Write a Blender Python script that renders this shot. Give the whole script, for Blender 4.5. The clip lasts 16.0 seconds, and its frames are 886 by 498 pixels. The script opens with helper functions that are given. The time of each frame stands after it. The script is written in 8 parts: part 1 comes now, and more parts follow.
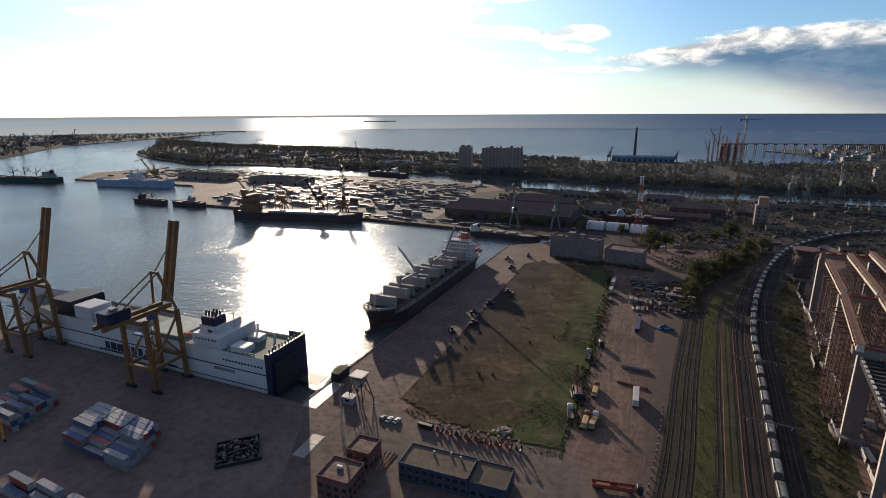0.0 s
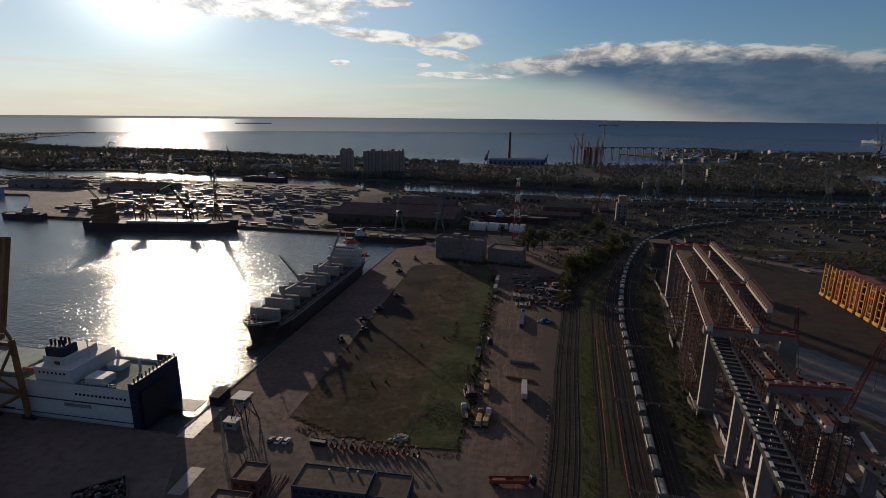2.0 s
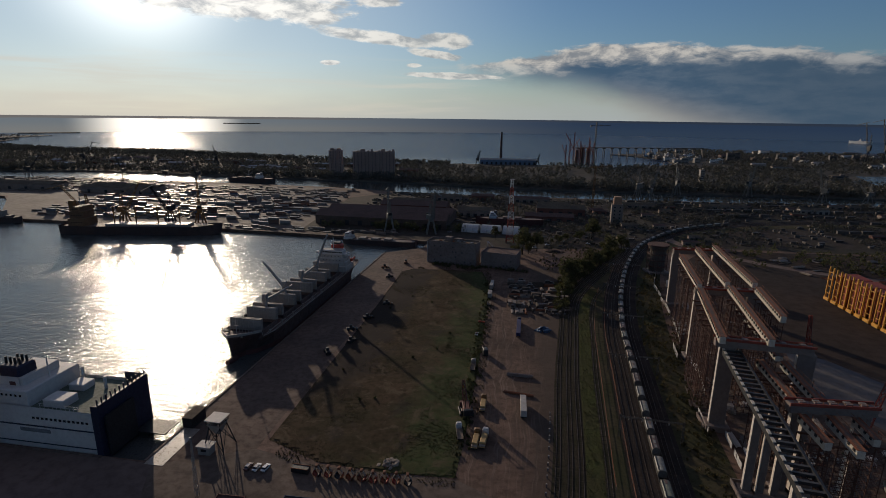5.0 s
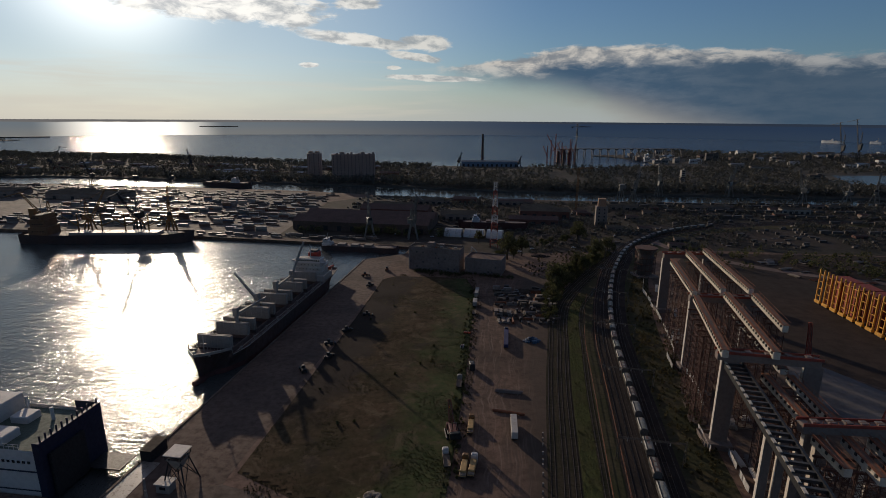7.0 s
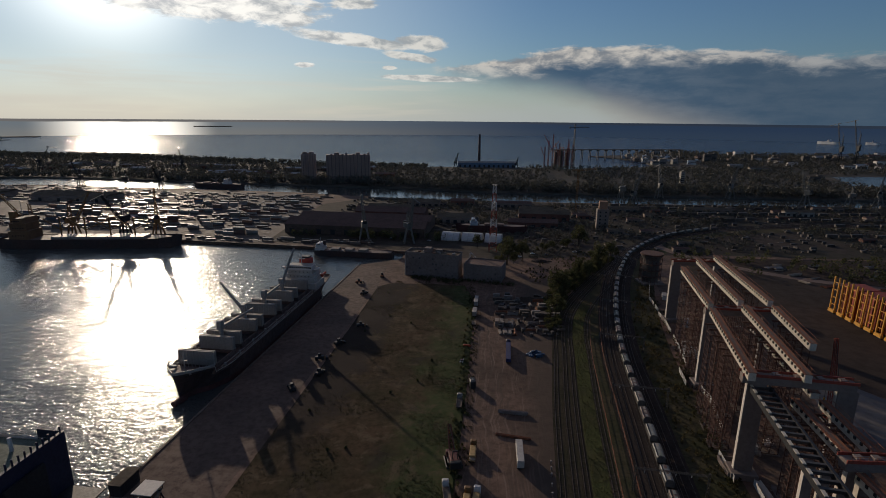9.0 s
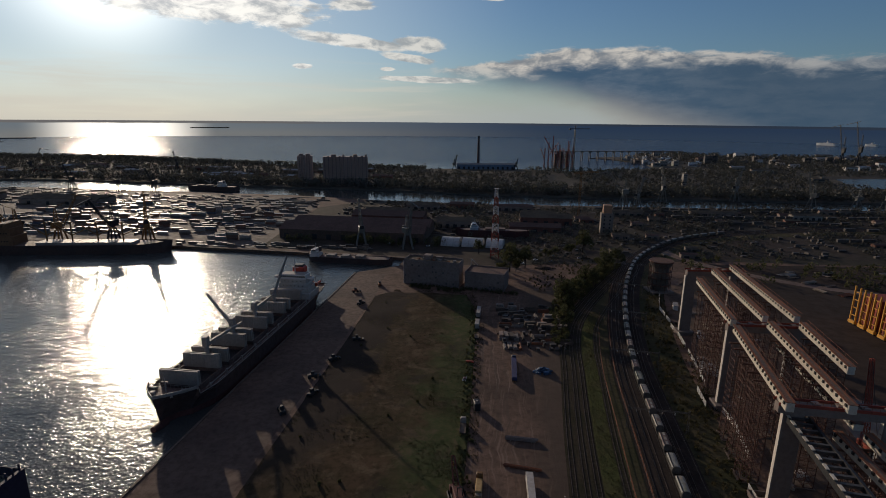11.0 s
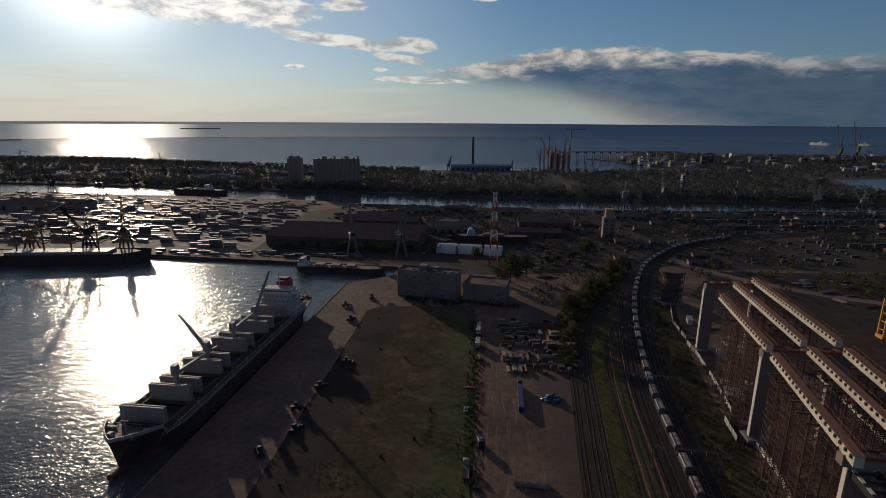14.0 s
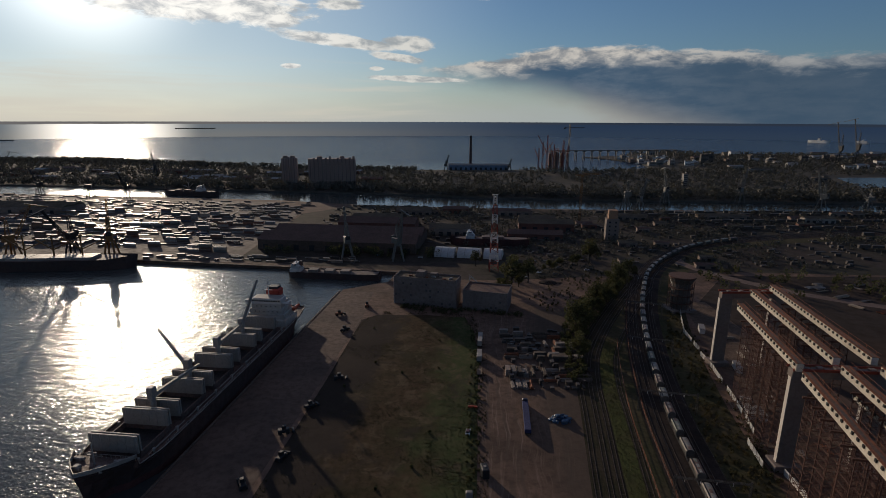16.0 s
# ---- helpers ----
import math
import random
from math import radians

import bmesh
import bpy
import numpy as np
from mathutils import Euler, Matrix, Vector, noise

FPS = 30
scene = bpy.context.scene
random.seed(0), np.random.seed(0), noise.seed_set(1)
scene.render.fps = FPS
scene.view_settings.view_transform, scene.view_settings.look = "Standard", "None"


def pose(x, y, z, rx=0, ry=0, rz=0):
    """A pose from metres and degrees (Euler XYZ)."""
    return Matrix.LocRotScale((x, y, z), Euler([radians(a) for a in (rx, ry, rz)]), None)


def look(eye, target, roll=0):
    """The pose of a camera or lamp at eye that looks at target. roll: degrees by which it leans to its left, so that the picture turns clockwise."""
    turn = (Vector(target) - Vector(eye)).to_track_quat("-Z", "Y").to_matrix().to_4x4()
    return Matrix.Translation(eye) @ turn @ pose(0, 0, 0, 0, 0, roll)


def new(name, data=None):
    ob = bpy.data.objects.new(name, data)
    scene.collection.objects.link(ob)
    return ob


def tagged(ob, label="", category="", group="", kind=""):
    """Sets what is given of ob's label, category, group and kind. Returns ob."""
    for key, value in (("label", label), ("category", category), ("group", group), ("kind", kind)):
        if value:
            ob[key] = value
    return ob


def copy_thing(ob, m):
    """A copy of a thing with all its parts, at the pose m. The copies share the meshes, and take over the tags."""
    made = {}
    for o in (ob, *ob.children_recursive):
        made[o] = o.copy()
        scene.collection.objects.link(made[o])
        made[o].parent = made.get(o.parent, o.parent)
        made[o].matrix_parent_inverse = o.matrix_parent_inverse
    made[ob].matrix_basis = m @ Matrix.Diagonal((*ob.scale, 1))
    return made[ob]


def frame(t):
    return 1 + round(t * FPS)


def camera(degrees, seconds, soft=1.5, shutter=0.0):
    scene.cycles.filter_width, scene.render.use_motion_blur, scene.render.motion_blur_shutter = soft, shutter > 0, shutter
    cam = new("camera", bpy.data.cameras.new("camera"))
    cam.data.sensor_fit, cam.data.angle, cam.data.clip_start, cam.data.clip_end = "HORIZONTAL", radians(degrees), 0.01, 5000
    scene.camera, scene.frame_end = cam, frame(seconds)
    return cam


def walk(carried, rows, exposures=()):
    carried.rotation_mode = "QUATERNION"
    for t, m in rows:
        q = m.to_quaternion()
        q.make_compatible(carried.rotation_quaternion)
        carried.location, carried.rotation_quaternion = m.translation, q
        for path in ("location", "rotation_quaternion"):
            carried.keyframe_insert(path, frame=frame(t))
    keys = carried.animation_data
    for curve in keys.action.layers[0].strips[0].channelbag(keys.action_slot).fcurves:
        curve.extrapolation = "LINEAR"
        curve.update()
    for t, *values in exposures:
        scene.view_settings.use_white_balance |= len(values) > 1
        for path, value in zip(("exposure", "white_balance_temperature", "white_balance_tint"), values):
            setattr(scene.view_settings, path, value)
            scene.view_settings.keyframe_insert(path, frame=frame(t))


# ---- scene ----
PATH = [
    (0, (9.18, -110.071, 126.541), (8.603, -108.226, 126.029), -0.3),
    (0.5, (8.435, -109.417, 126.511), (8.115, -107.508, 126.007), 0.2),
    (1, (7.834, -108.759, 126.473), (7.601, -106.837, 125.971), 0.3),
    (1.5, (7.379, -107.94, 126.422), (7.196, -106.012, 125.921), 0.5),
    (2, (7.075, -106.812, 126.358), (6.929, -104.881, 125.859), 0.6),
    (2.5, (6.842, -105.28, 126.277), (6.729, -103.347, 125.778), 0.7),
    (3, (6.593, -103.196, 126.181), (6.495, -101.261, 125.683), 0.7),
    (3.5, (6.253, -100.388, 126.048), (6.15, -98.454, 125.549), 0.6),
    (5.8, (4.457, -83.984, 124.414), (4.344, -82.048, 123.922), 0.7),
    (6, (4.339, -82.417, 124.371), (4.236, -80.48, 123.883), 0.5),
    (6.5, (4.151, -78.177, 124.26), (4.085, -76.239, 123.772), 0.5),
    (7, (3.881, -73.724, 124.168), (3.838, -71.785, 123.679), 0.4),
    (7.5, (3.503, -69.264, 124.118), (3.465, -67.324, 123.629), 0.5),
    (8, (3.067, -64.821, 124.107), (3.033, -62.882, 123.62), 0.5),
    (8.5, (2.602, -60.371, 124.114), (2.571, -58.432, 123.627), 0.5),
    (9, (2.111, -55.974, 124.129), (2.084, -54.035, 123.641), 0.5),
    (9.2, (1.909, -54.191, 124.136), (1.886, -52.252, 123.648), 0.4),
    (11.5, (-0.367, -33.291, 124.36), (-0.384, -31.351, 123.877), 0.6),
    (12, (-0.781, -28.735, 124.395), (-0.793, -26.794, 123.911), 0.6),
    (12.5, (-1.165, -24.26, 124.424), (-1.173, -22.319, 123.941), 0.5),
    (13, (-1.532, -19.8, 124.438), (-1.537, -17.859, 123.956), 0.5),
    (13.5, (-1.882, -15.313, 124.461), (-1.883, -13.371, 123.981), 0.4),
    (14, (-2.196, -10.815, 124.479), (-2.191, -8.874, 123.997), 0.4),
    (14.5, (-2.457, -6.355, 124.49), (-2.448, -4.414, 124.006), 0.3),
    (15, (-2.674, -1.848, 124.489), (-2.663, 0.092, 124.005), 0.3),
    (15.5, (-2.821, 2.69, 124.503), (-2.806, 4.63, 124.017), 0.2),
    (16, (-2.911, 7.206, 124.517), (-2.896, 9.146, 124.031), 0.2),
]
cam = camera(80.8, 16.0, soft=0.9)
EXPOSURES = [(0.0, 0.7), (0.5, 0.35), (1.0, 0.08), (2.0, -0.3), (3.5, -0.45), (9.0, -0.51), (16.0, -0.51)]
walk(cam, [(t, look(e, a, r)) for t, e, a, r in PATH], exposures=EXPOSURES)

# ---- light ----
SUN_AZ, SUN_EL = -32.0, 12.0          # degrees from +y towards +x, and up
sun_dir = Vector((math.sin(radians(SUN_AZ)) * math.cos(radians(SUN_EL)),
                  math.cos(radians(SUN_AZ)) * math.cos(radians(SUN_EL)), math.sin(radians(SUN_EL))))
sun_data = bpy.data.lights.new("sun", "SUN")
sun_data.energy, sun_data.angle, sun_data.color = 3.8, radians(0.7), (1.0, 0.81, 0.62)
sun = new("sun", sun_data)
sun.rotation_euler = (-sun_dir).to_track_quat("-Z", "Y").to_euler()


class Nodes:
    """A short way to write node trees."""

    def __init__(self, tree):
        self.t = tree

    def n(self, kind):
        return self.t.nodes.new(kind)

    def put(self, sock, val):
        if isinstance(val, bpy.types.NodeSocket):
            self.t.links.new(val, sock)
        else:
            sock.default_value = val

    def m(self, op, a, b=0.0, c=0.0):
        nd = self.n("ShaderNodeMath")
        nd.operation = op
        for i, v in enumerate((a, b, c)):
            self.put(nd.inputs[i], v)
        return nd.outputs[0]

    def mix(self, f, a, b, blend="MIX"):
        nd = self.n("ShaderNodeMix")
        nd.data_type, nd.blend_type = "RGBA", blend
        self.put(nd.inputs[0], f)
        for s, v in ((nd.inputs[6], a), (nd.inputs[7], b)):
            self.put(s, (*v, 1.0) if isinstance(v, tuple) and len(v) == 3 else v)
        return nd.outputs[2]

    def ramp(self, x, lo, hi, a=0.0, b=1.0):
        nd = self.n("ShaderNodeMapRange")
        nd.interpolation_type = "SMOOTHSTEP"
        for i, v in enumerate((x, lo, hi, a, b)):
            self.put(nd.inputs[i], v)
        return nd.outputs[0]

    def noise(self, vec, scale, detail=4.0, rough=0.55, dist=0.0):
        nd = self.n("ShaderNodeTexNoise")
        self.put(nd.inputs["Vector"], vec)
        self.put(nd.inputs["Scale"], scale)
        self.put(nd.inputs["Detail"], detail)
        self.put(nd.inputs["Roughness"], rough)
        self.put(nd.inputs["Distortion"], dist)
        return nd.outputs[0]

    def xyz(self, x, y, z):
        nd = self.n("ShaderNodeCombineXYZ")
        for i, v in enumerate((x, y, z)):
            self.put(nd.inputs[i], v)
        return nd.outputs[0]


# ---- world: sky with evening clouds ----
world = bpy.data.worlds.new("evening_sky")
scene.world = world
world.use_nodes = True
world.node_tree.nodes.clear()
W = Nodes(world.node_tree)
sky = W.n("ShaderNodeTexSky")
sky.sky_type, sky.sun_disc = "NISHITA", False
sky.sun_elevation, sky.sun_rotation = radians(SUN_EL), radians(SUN_AZ)
sky.altitude, sky.air_density, sky.dust_density, sky.ozone_density = 100.0, 1.0, 0.6, 1.5
sep = W.n("ShaderNodeSeparateXYZ")
W.put(sep.inputs[0], W.n("ShaderNodeTexCoord").outputs["Generated"])
sx, sy, sz = sep.outputs
az = W.m("MULTIPLY", W.m("ARCTAN2", sx, sy), 57.29578)
el = W.m("MULTIPLY", W.m("ARCSINE", sz), 57.29578)
sky_p = W.xyz(W.m("MULTIPLY", az, 0.075), W.m("MULTIPLY", el, 0.3), 0.0)
wob = W.noise(sky_p, 1.1, 3.0)
fine = W.noise(sky_p, 2.6, 7.0, 0.62, 0.3)
detail = W.noise(W.xyz(W.m("MULTIPLY", az, 0.12), W.m("MULTIPLY", el, 0.28), 3.0), 3.4, 8.0, 0.62, 0.35)
# glow round the sun and haze over the horizon
d_az, d_el = W.m("SUBTRACT", az, SUN_AZ), W.m("SUBTRACT", el, SUN_EL)
sun_r = W.m("SQRT", W.m("ADD", W.m("MULTIPLY", W.m("MULTIPLY", d_az, d_az), 0.6), W.m("MULTIPLY", d_el, d_el)))
core = W.m("POWER", W.ramp(sun_r, 10.0, 0.0), 1.7)
col = sky.outputs[0]
col = W.mix(1.0, col, W.mix(W.ramp(el, 68.0, 26.0), (3.5, 2.2, 1.85), (0.58, 0.79, 1.1)), "MULTIPLY")
veil = W.m("MULTIPLY", W.ramp(sun_r, 33.0, 5.0), 0.75)
col = W.mix(veil, col, (6.6, 8.4, 10.2))
haze = W.m("MULTIPLY", W.ramp(W.m("ADD", el, W.m("MULTIPLY", wob, 3.0)), 7.2, 0.3), 0.85)
col = W.mix(haze, col, W.mix(W.ramp(az, -40.0, 12.0), (8.8, 8.6, 8.0), (6.5, 7.2, 7.4)))
wisp = W.m("MULTIPLY", W.ramp(W.noise(W.xyz(W.m("MULTIPLY", az, 0.03), W.m("MULTIPLY", el, 0.5), 8.0), 1.6, 5.0, 0.55, 0.5), 0.45, 0.7), W.m("MULTIPLY", W.ramp(el, 6.5, 3.5), W.ramp(az, 4.0, -8.0)))
col = W.mix(W.m("MULTIPLY", wisp, 0.5), col, (10.5, 9.7, 8.4))
col = W.mix(1.0, col, W.mix(core, (0.0, 0.0, 0.0), (16.0, 15.4, 14.2)), "ADD")
# the cloud bank over the gulf: a lit, billowing crest, a blue-grey belly and a veil of rain
top = W.m("ADD", W.m("SUBTRACT", W.ramp(az, -4.0, 13.0, 4.9, 6.9), W.ramp(az, 15.0, 40.0, 0.0, 1.6)), W.m("MULTIPLY", W.m("SUBTRACT", wob, 0.5), 1.6))
rag = W.m("ADD", W.m("MULTIPLY", W.m("SUBTRACT", fine, 0.5), 1.6), W.m("MULTIPLY", W.m("SUBTRACT", detail, 0.5), 1.2))
foot = W.m("SUBTRACT", W.ramp(az, -2.0, 10.0, 5.2, 3.7), W.ramp(az, 8.0, 26.0, 0.0, 5.4))
bank = W.m("MULTIPLY", W.ramp(W.m("ADD", W.m("SUBTRACT", top, el), rag), -0.2, 0.3), W.ramp(W.m("ADD", W.m("SUBTRACT", el, foot), rag), -2.2, 1.4))
bank = W.m("MULTIPLY", bank, W.ramp(W.m("ADD", az, W.m("MULTIPLY", rag, 3.0)), -2.5, 1.0))
crest = W.ramp(W.m("ADD", W.m("SUBTRACT", el, W.m("SUBTRACT", top, W.ramp(az, 2.0, 30.0, 1.7, 1.0))), W.m("MULTIPLY", rag, 1.5)), -0.8, 0.9)
lit = W.mix(W.ramp(detail, 0.38, 0.62), (3.6, 3.9, 4.3), (9.2, 8.7, 8.0))
lit = W.mix(W.ramp(az, 16.0, 42.0, 0.0, 0.75), lit, (2.4, 3.0, 3.7))
dark = W.mix(W.ramp(W.m("ADD", W.m("MULTIPLY", fine, 0.6), W.m("MULTIPLY", detail, 0.4)), 0.38, 0.62), (0.85, 1.6, 2.6), (1.7, 2.4, 3.3))
rain = W.m("MULTIPLY", W.ramp(W.m("ADD", W.m("ADD", az, W.m("MULTIPLY", el, 3.5)), W.m("MULTIPLY", wob, 5.0)), 34.0, 14.0), W.ramp(el, 4.6, 1.2))
dark = W.mix(W.ramp(az, 12.0, 34.0, 0.0, 0.7), dark, (0.75, 1.25, 1.9))
dark = W.mix(rain, dark, (6.0, 5.5, 4.8))
col = W.mix(bank, col, W.mix(crest, dark, lit))


# the bright ragged streak that leads down from the sun, and its shreds
def tuft(az0, el0, half_az, half_el, slope=0.0):
    u = W.m("DIVIDE", W.m("SUBTRACT", az, az0), half_az)
    v = W.m("DIVIDE", W.m("SUBTRACT", W.m("SUBTRACT", el, el0), W.m("MULTIPLY", W.m("SUBTRACT", az, az0), slope)), half_el)
    return W.m("SUBTRACT", 1.0, W.m("SQRT", W.m("ADD", W.m("MULTIPLY", u, u), W.m("MULTIPLY", v, v))))


streak = None
for tuft_at in ((-25.0, 10.6, 12.0, 1.9, -0.04), (-17.5, 9.6, 3.6, 1.1, -0.1), (-10.4, 7.6, 6.6, 0.6, -0.1), (-3.2, 7.4, 2.6, 0.8, -0.05), (-4.4, 6.1, 3.0, 0.42, -0.13), (-2.4, 4.0, 5.0, 0.34, -0.03),
                (-10.1, 10.9, 2.4, 0.55, 0.05), (-15.1, 5.1, 1.0, 0.28, 0.0), (-6.5, 5.0, 0.8, 0.2, 0.0), (4.5, 11.8, 1.4, 0.35, 0.0), (-42.0, 9.4, 3.5, 0.3, 0.02), (-47.0, 8.3, 4.0, 0.5, 0.0)):
    one = tuft(*tuft_at)
    streak = one if streak is None else W.m("MAXIMUM", streak, one)
tear = W.noise(W.xyz(W.m("MULTIPLY", az, 0.16), W.m("MULTIPLY", el, 0.5), 5.0), 2.4, 8.0, 0.65, 0.4)
streak = W.ramp(W.m("ADD", streak, W.m("MULTIPLY", W.m("SUBTRACT", tear, 0.5), 1.25)), -0.14, 0.22)
col = W.mix(W.m("MULTIPLY", streak, 0.94), col, W.mix(W.ramp(detail, 0.34, 0.6), W.mix(W.ramp(az, -30.0, -2.0), (9.0, 9.2, 9.4), (5.6, 6.0, 6.2)), W.mix(W.ramp(az, -24.0, -2.0), (18.0, 17.4, 16.2), (11.5, 11.2, 10.4))))
bg = W.n("ShaderNodeBackground")
W.put(bg.inputs[0], col)
W.put(bg.inputs[1], 0.085)
W.put(W.n("ShaderNodeOutputWorld").inputs[0], bg.outputs[0])

# ---- materials ----
MATS = {}


def mat(name, color, rough=0.7, metal=0.0, vary=0.35, scale=0.5, second=None, bump=0.0, bump_scale=6.0, island=False, spec=0.4):
    """A surface with two scales of stain; second: the colour that the stains bring; island: each piece has its own tone."""
    if name in MATS:
        return MATS[name]
    mt = bpy.data.materials.new(name)
    mt.use_nodes = True
    N = Nodes(mt.node_tree)
    bsdf = mt.node_tree.nodes["Principled BSDF"]
    pos = N.n("ShaderNodeNewGeometry").outputs["Position"]
    big, small = N.noise(pos, scale * 0.22, 4.0, 0.6), N.noise(pos, scale * 2.1, 5.0, 0.65)
    second = second or tuple(c * 0.55 for c in color)
    c = N.mix(N.m("MULTIPLY", N.ramp(big, 0.38, 0.66), min(1.0, vary * 1.6)), color, second)
    c = N.mix(N.m("MULTIPLY", N.ramp(small, 0.4, 0.7), vary), c, tuple(v * 0.62 for v in second))
    if island:
        tone = N.n("ShaderNodeNewGeometry").outputs["Random Per Island"]
        c = N.mix(1.0, c, N.mix(tone, (0.6, 0.6, 0.6), (1.4, 1.4, 1.4)), "MULTIPLY")
    N.put(bsdf.inputs["Base Color"], c)
    N.put(bsdf.inputs["Roughness"], N.ramp(small, 0.3, 0.7, max(0.05, rough - 0.1), min(1.0, rough + 0.1)))
    bsdf.inputs["Metallic"].default_value = metal
    bsdf.inputs["Specular IOR Level"].default_value = spec
    if bump:
        b = N.n("ShaderNodeBump")
        b.inputs["Strength"].default_value = bump
        b.inputs["Distance"].default_value = 0.3
        N.put(b.inputs["Height"], N.noise(pos, bump_scale, 4.0, 0.6))
        N.put(bsdf.inputs["Normal"], b.outputs[0])
    MATS[name] = mt
    return mt


def mat_random(name, colors, rough=0.6, metal=0.0):
    """Paint whose colour is drawn per object."""
    mt = mat(name, colors[0], rough, metal, vary=0.3, scale=0.8)
    N = Nodes(mt.node_tree)
    bsdf = mt.node_tree.nodes["Principled BSDF"]
    r = N.n("ShaderNodeValToRGB")
    r.color_ramp.interpolation = "CONSTANT"
    for i, c in enumerate(colors):
        e = r.color_ramp.elements[0] if i == 0 else r.color_ramp.elements.new(i / len(colors))
        e.position, e.color = i / len(colors), (*c, 1)
    N.put(r.inputs[0], N.n("ShaderNodeObjectInfo").outputs["Random"])
    tone = N.n("ShaderNodeNewGeometry").outputs["Position"]
    N.put(bsdf.inputs["Base Color"], N.mix(N.ramp(N.noise(tone, 0.9, 5.0), 0.4, 0.75, 0.0, 0.45), r.outputs[0], (0.05, 0.035, 0.03)))
    return mt


def water_material():
    mt = bpy.data.materials.new("harbour_water")
    mt.use_nodes = True
    N = Nodes(mt.node_tree)
    bsdf = mt.node_tree.nodes["Principled BSDF"]
    pos = N.n("ShaderNodeNewGeometry").outputs["Position"]
    sp = N.n("ShaderNodeSeparateXYZ")
    N.put(sp.inputs[0], pos)
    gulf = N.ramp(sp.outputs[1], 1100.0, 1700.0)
    N.put(bsdf.inputs["Base Color"], N.mix(N.noise(pos, 0.004, 3.0), (0.058, 0.062, 0.06), (0.07, 0.073, 0.068)))
    calm = N.ramp(N.noise(pos, 0.012, 3.0, 0.5, 0.6), 0.35, 0.65)
    # the narrow channel behind the harbour lies sheltered
    lee = N.m("MULTIPLY", N.m("MULTIPLY", N.ramp(sp.outputs[1], 690.0, 730.0), N.ramp(sp.outputs[1], 1000.0, 930.0)), N.ramp(sp.outputs[0], -420.0, -240.0))
    wind = N.m("SUBTRACT", 1.0, N.m("MULTIPLY", lee, 0.86))
    N.put(bsdf.inputs["Roughness"], N.m("MULTIPLY", N.m("ADD", N.m("MULTIPLY", calm, 0.03), N.m("SUBTRACT", 0.16, N.m("MULTIPLY", gulf, 0.05))), N.m("MAXIMUM", wind, 0.45)))
    bsdf.inputs["IOR"].default_value = 1.33
    h = N.m("ADD", N.m("MULTIPLY", N.noise(pos, 1.05, 1.5, 0.5), 0.62), N.m("MULTIPLY", N.noise(pos, 0.24, 1.0), 0.95))
    b = N.n("ShaderNodeBump")
    N.put(b.inputs["Strength"], N.m("MULTIPLY", N.m("ADD", N.m("MULTIPLY", calm, 0.35), 0.55), wind))
    N.put(b.inputs["Distance"], N.m("ADD", 0.66, N.m("MULTIPLY", gulf, 0.1)))
    N.put(b.inputs["Height"], h)
    N.put(bsdf.inputs["Normal"], b.outputs[0])
    # flat blue mixed in over the gulf, for the sky that tilted waves reflect
    painted_blue = N.n("ShaderNodeBsdfDiffuse")
    N.put(painted_blue.inputs[0], N.mix(N.noise(pos, 0.0022, 4.0, 0.6), (0.036, 0.074, 0.142), (0.046, 0.088, 0.162)))
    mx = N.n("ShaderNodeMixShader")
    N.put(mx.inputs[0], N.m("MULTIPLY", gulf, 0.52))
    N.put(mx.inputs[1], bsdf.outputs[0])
    N.put(mx.inputs[2], painted_blue.outputs[0])
    out = [n for n in mt.node_tree.nodes if n.bl_idname == "ShaderNodeOutputMaterial"][0]
    N.put(out.inputs[0], mx.outputs[0])
    return mt


def field_material():
    """Dry brown grass that turns green towards the dirt road."""
    mt = mat("rough_grass", (0.078, 0.05, 0.029), 1.0, vary=0.8, scale=0.16, second=(0.05, 0.04, 0.021), bump=0.15, bump_scale=0.9, spec=0.05)
    N = Nodes(mt.node_tree)
    bsdf = mt.node_tree.nodes["Principled BSDF"]
    old = bsdf.inputs["Base Color"].links[0].from_socket
    pos = N.n("ShaderNodeNewGeometry").outputs["Position"]
    sp = N.n("ShaderNodeSeparateXYZ")
    N.put(sp.inputs[0], pos)
    across = N.m("SUBTRACT", sp.outputs[0], N.m("MULTIPLY", sp.outputs[1], 0.115))
    across = N.m("ADD", across, N.m("MULTIPLY", N.m("SUBTRACT", N.noise(pos, 0.05, 5.0, 0.65), 0.5), 60.0))
    green = N.mix(N.ramp(N.noise(pos, 0.3, 5.0, 0.65), 0.35, 0.65), (0.05, 0.064, 0.024), (0.077, 0.078, 0.034))
    tan = N.ramp(N.noise(pos, 0.09, 8.0, 0.7, 0.6), 0.5, 0.66)
    base = N.mix(N.ramp(across, -44.0, -18.0), old, green)
    base = N.mix(N.m("MULTIPLY", tan, 0.75), base, (0.125, 0.09, 0.056))
    soil = N.ramp(N.noise(pos, 0.035, 7.0, 0.68, 0.8), 0.54, 0.68)
    # quay-side band: the moored ship's shade darkened into the grass colour
    ship_shade = N.m("MULTIPLY", N.ramp(N.m("SUBTRACT", across, N.m("MULTIPLY", N.noise(pos, 0.02, 4.0), 14.0)), -62.0, -76.0), N.ramp(sp.outputs[1], 100.0, 150.0))
    # one mask for the bare soil patches and the painted shade
    soil = N.m("MAXIMUM", soil, N.m("MULTIPLY", ship_shade, 1.3))
    N.put(bsdf.inputs["Base Color"], N.mix(N.m("MULTIPLY", soil, 0.7), base, (0.04, 0.031, 0.026)))
    return mt


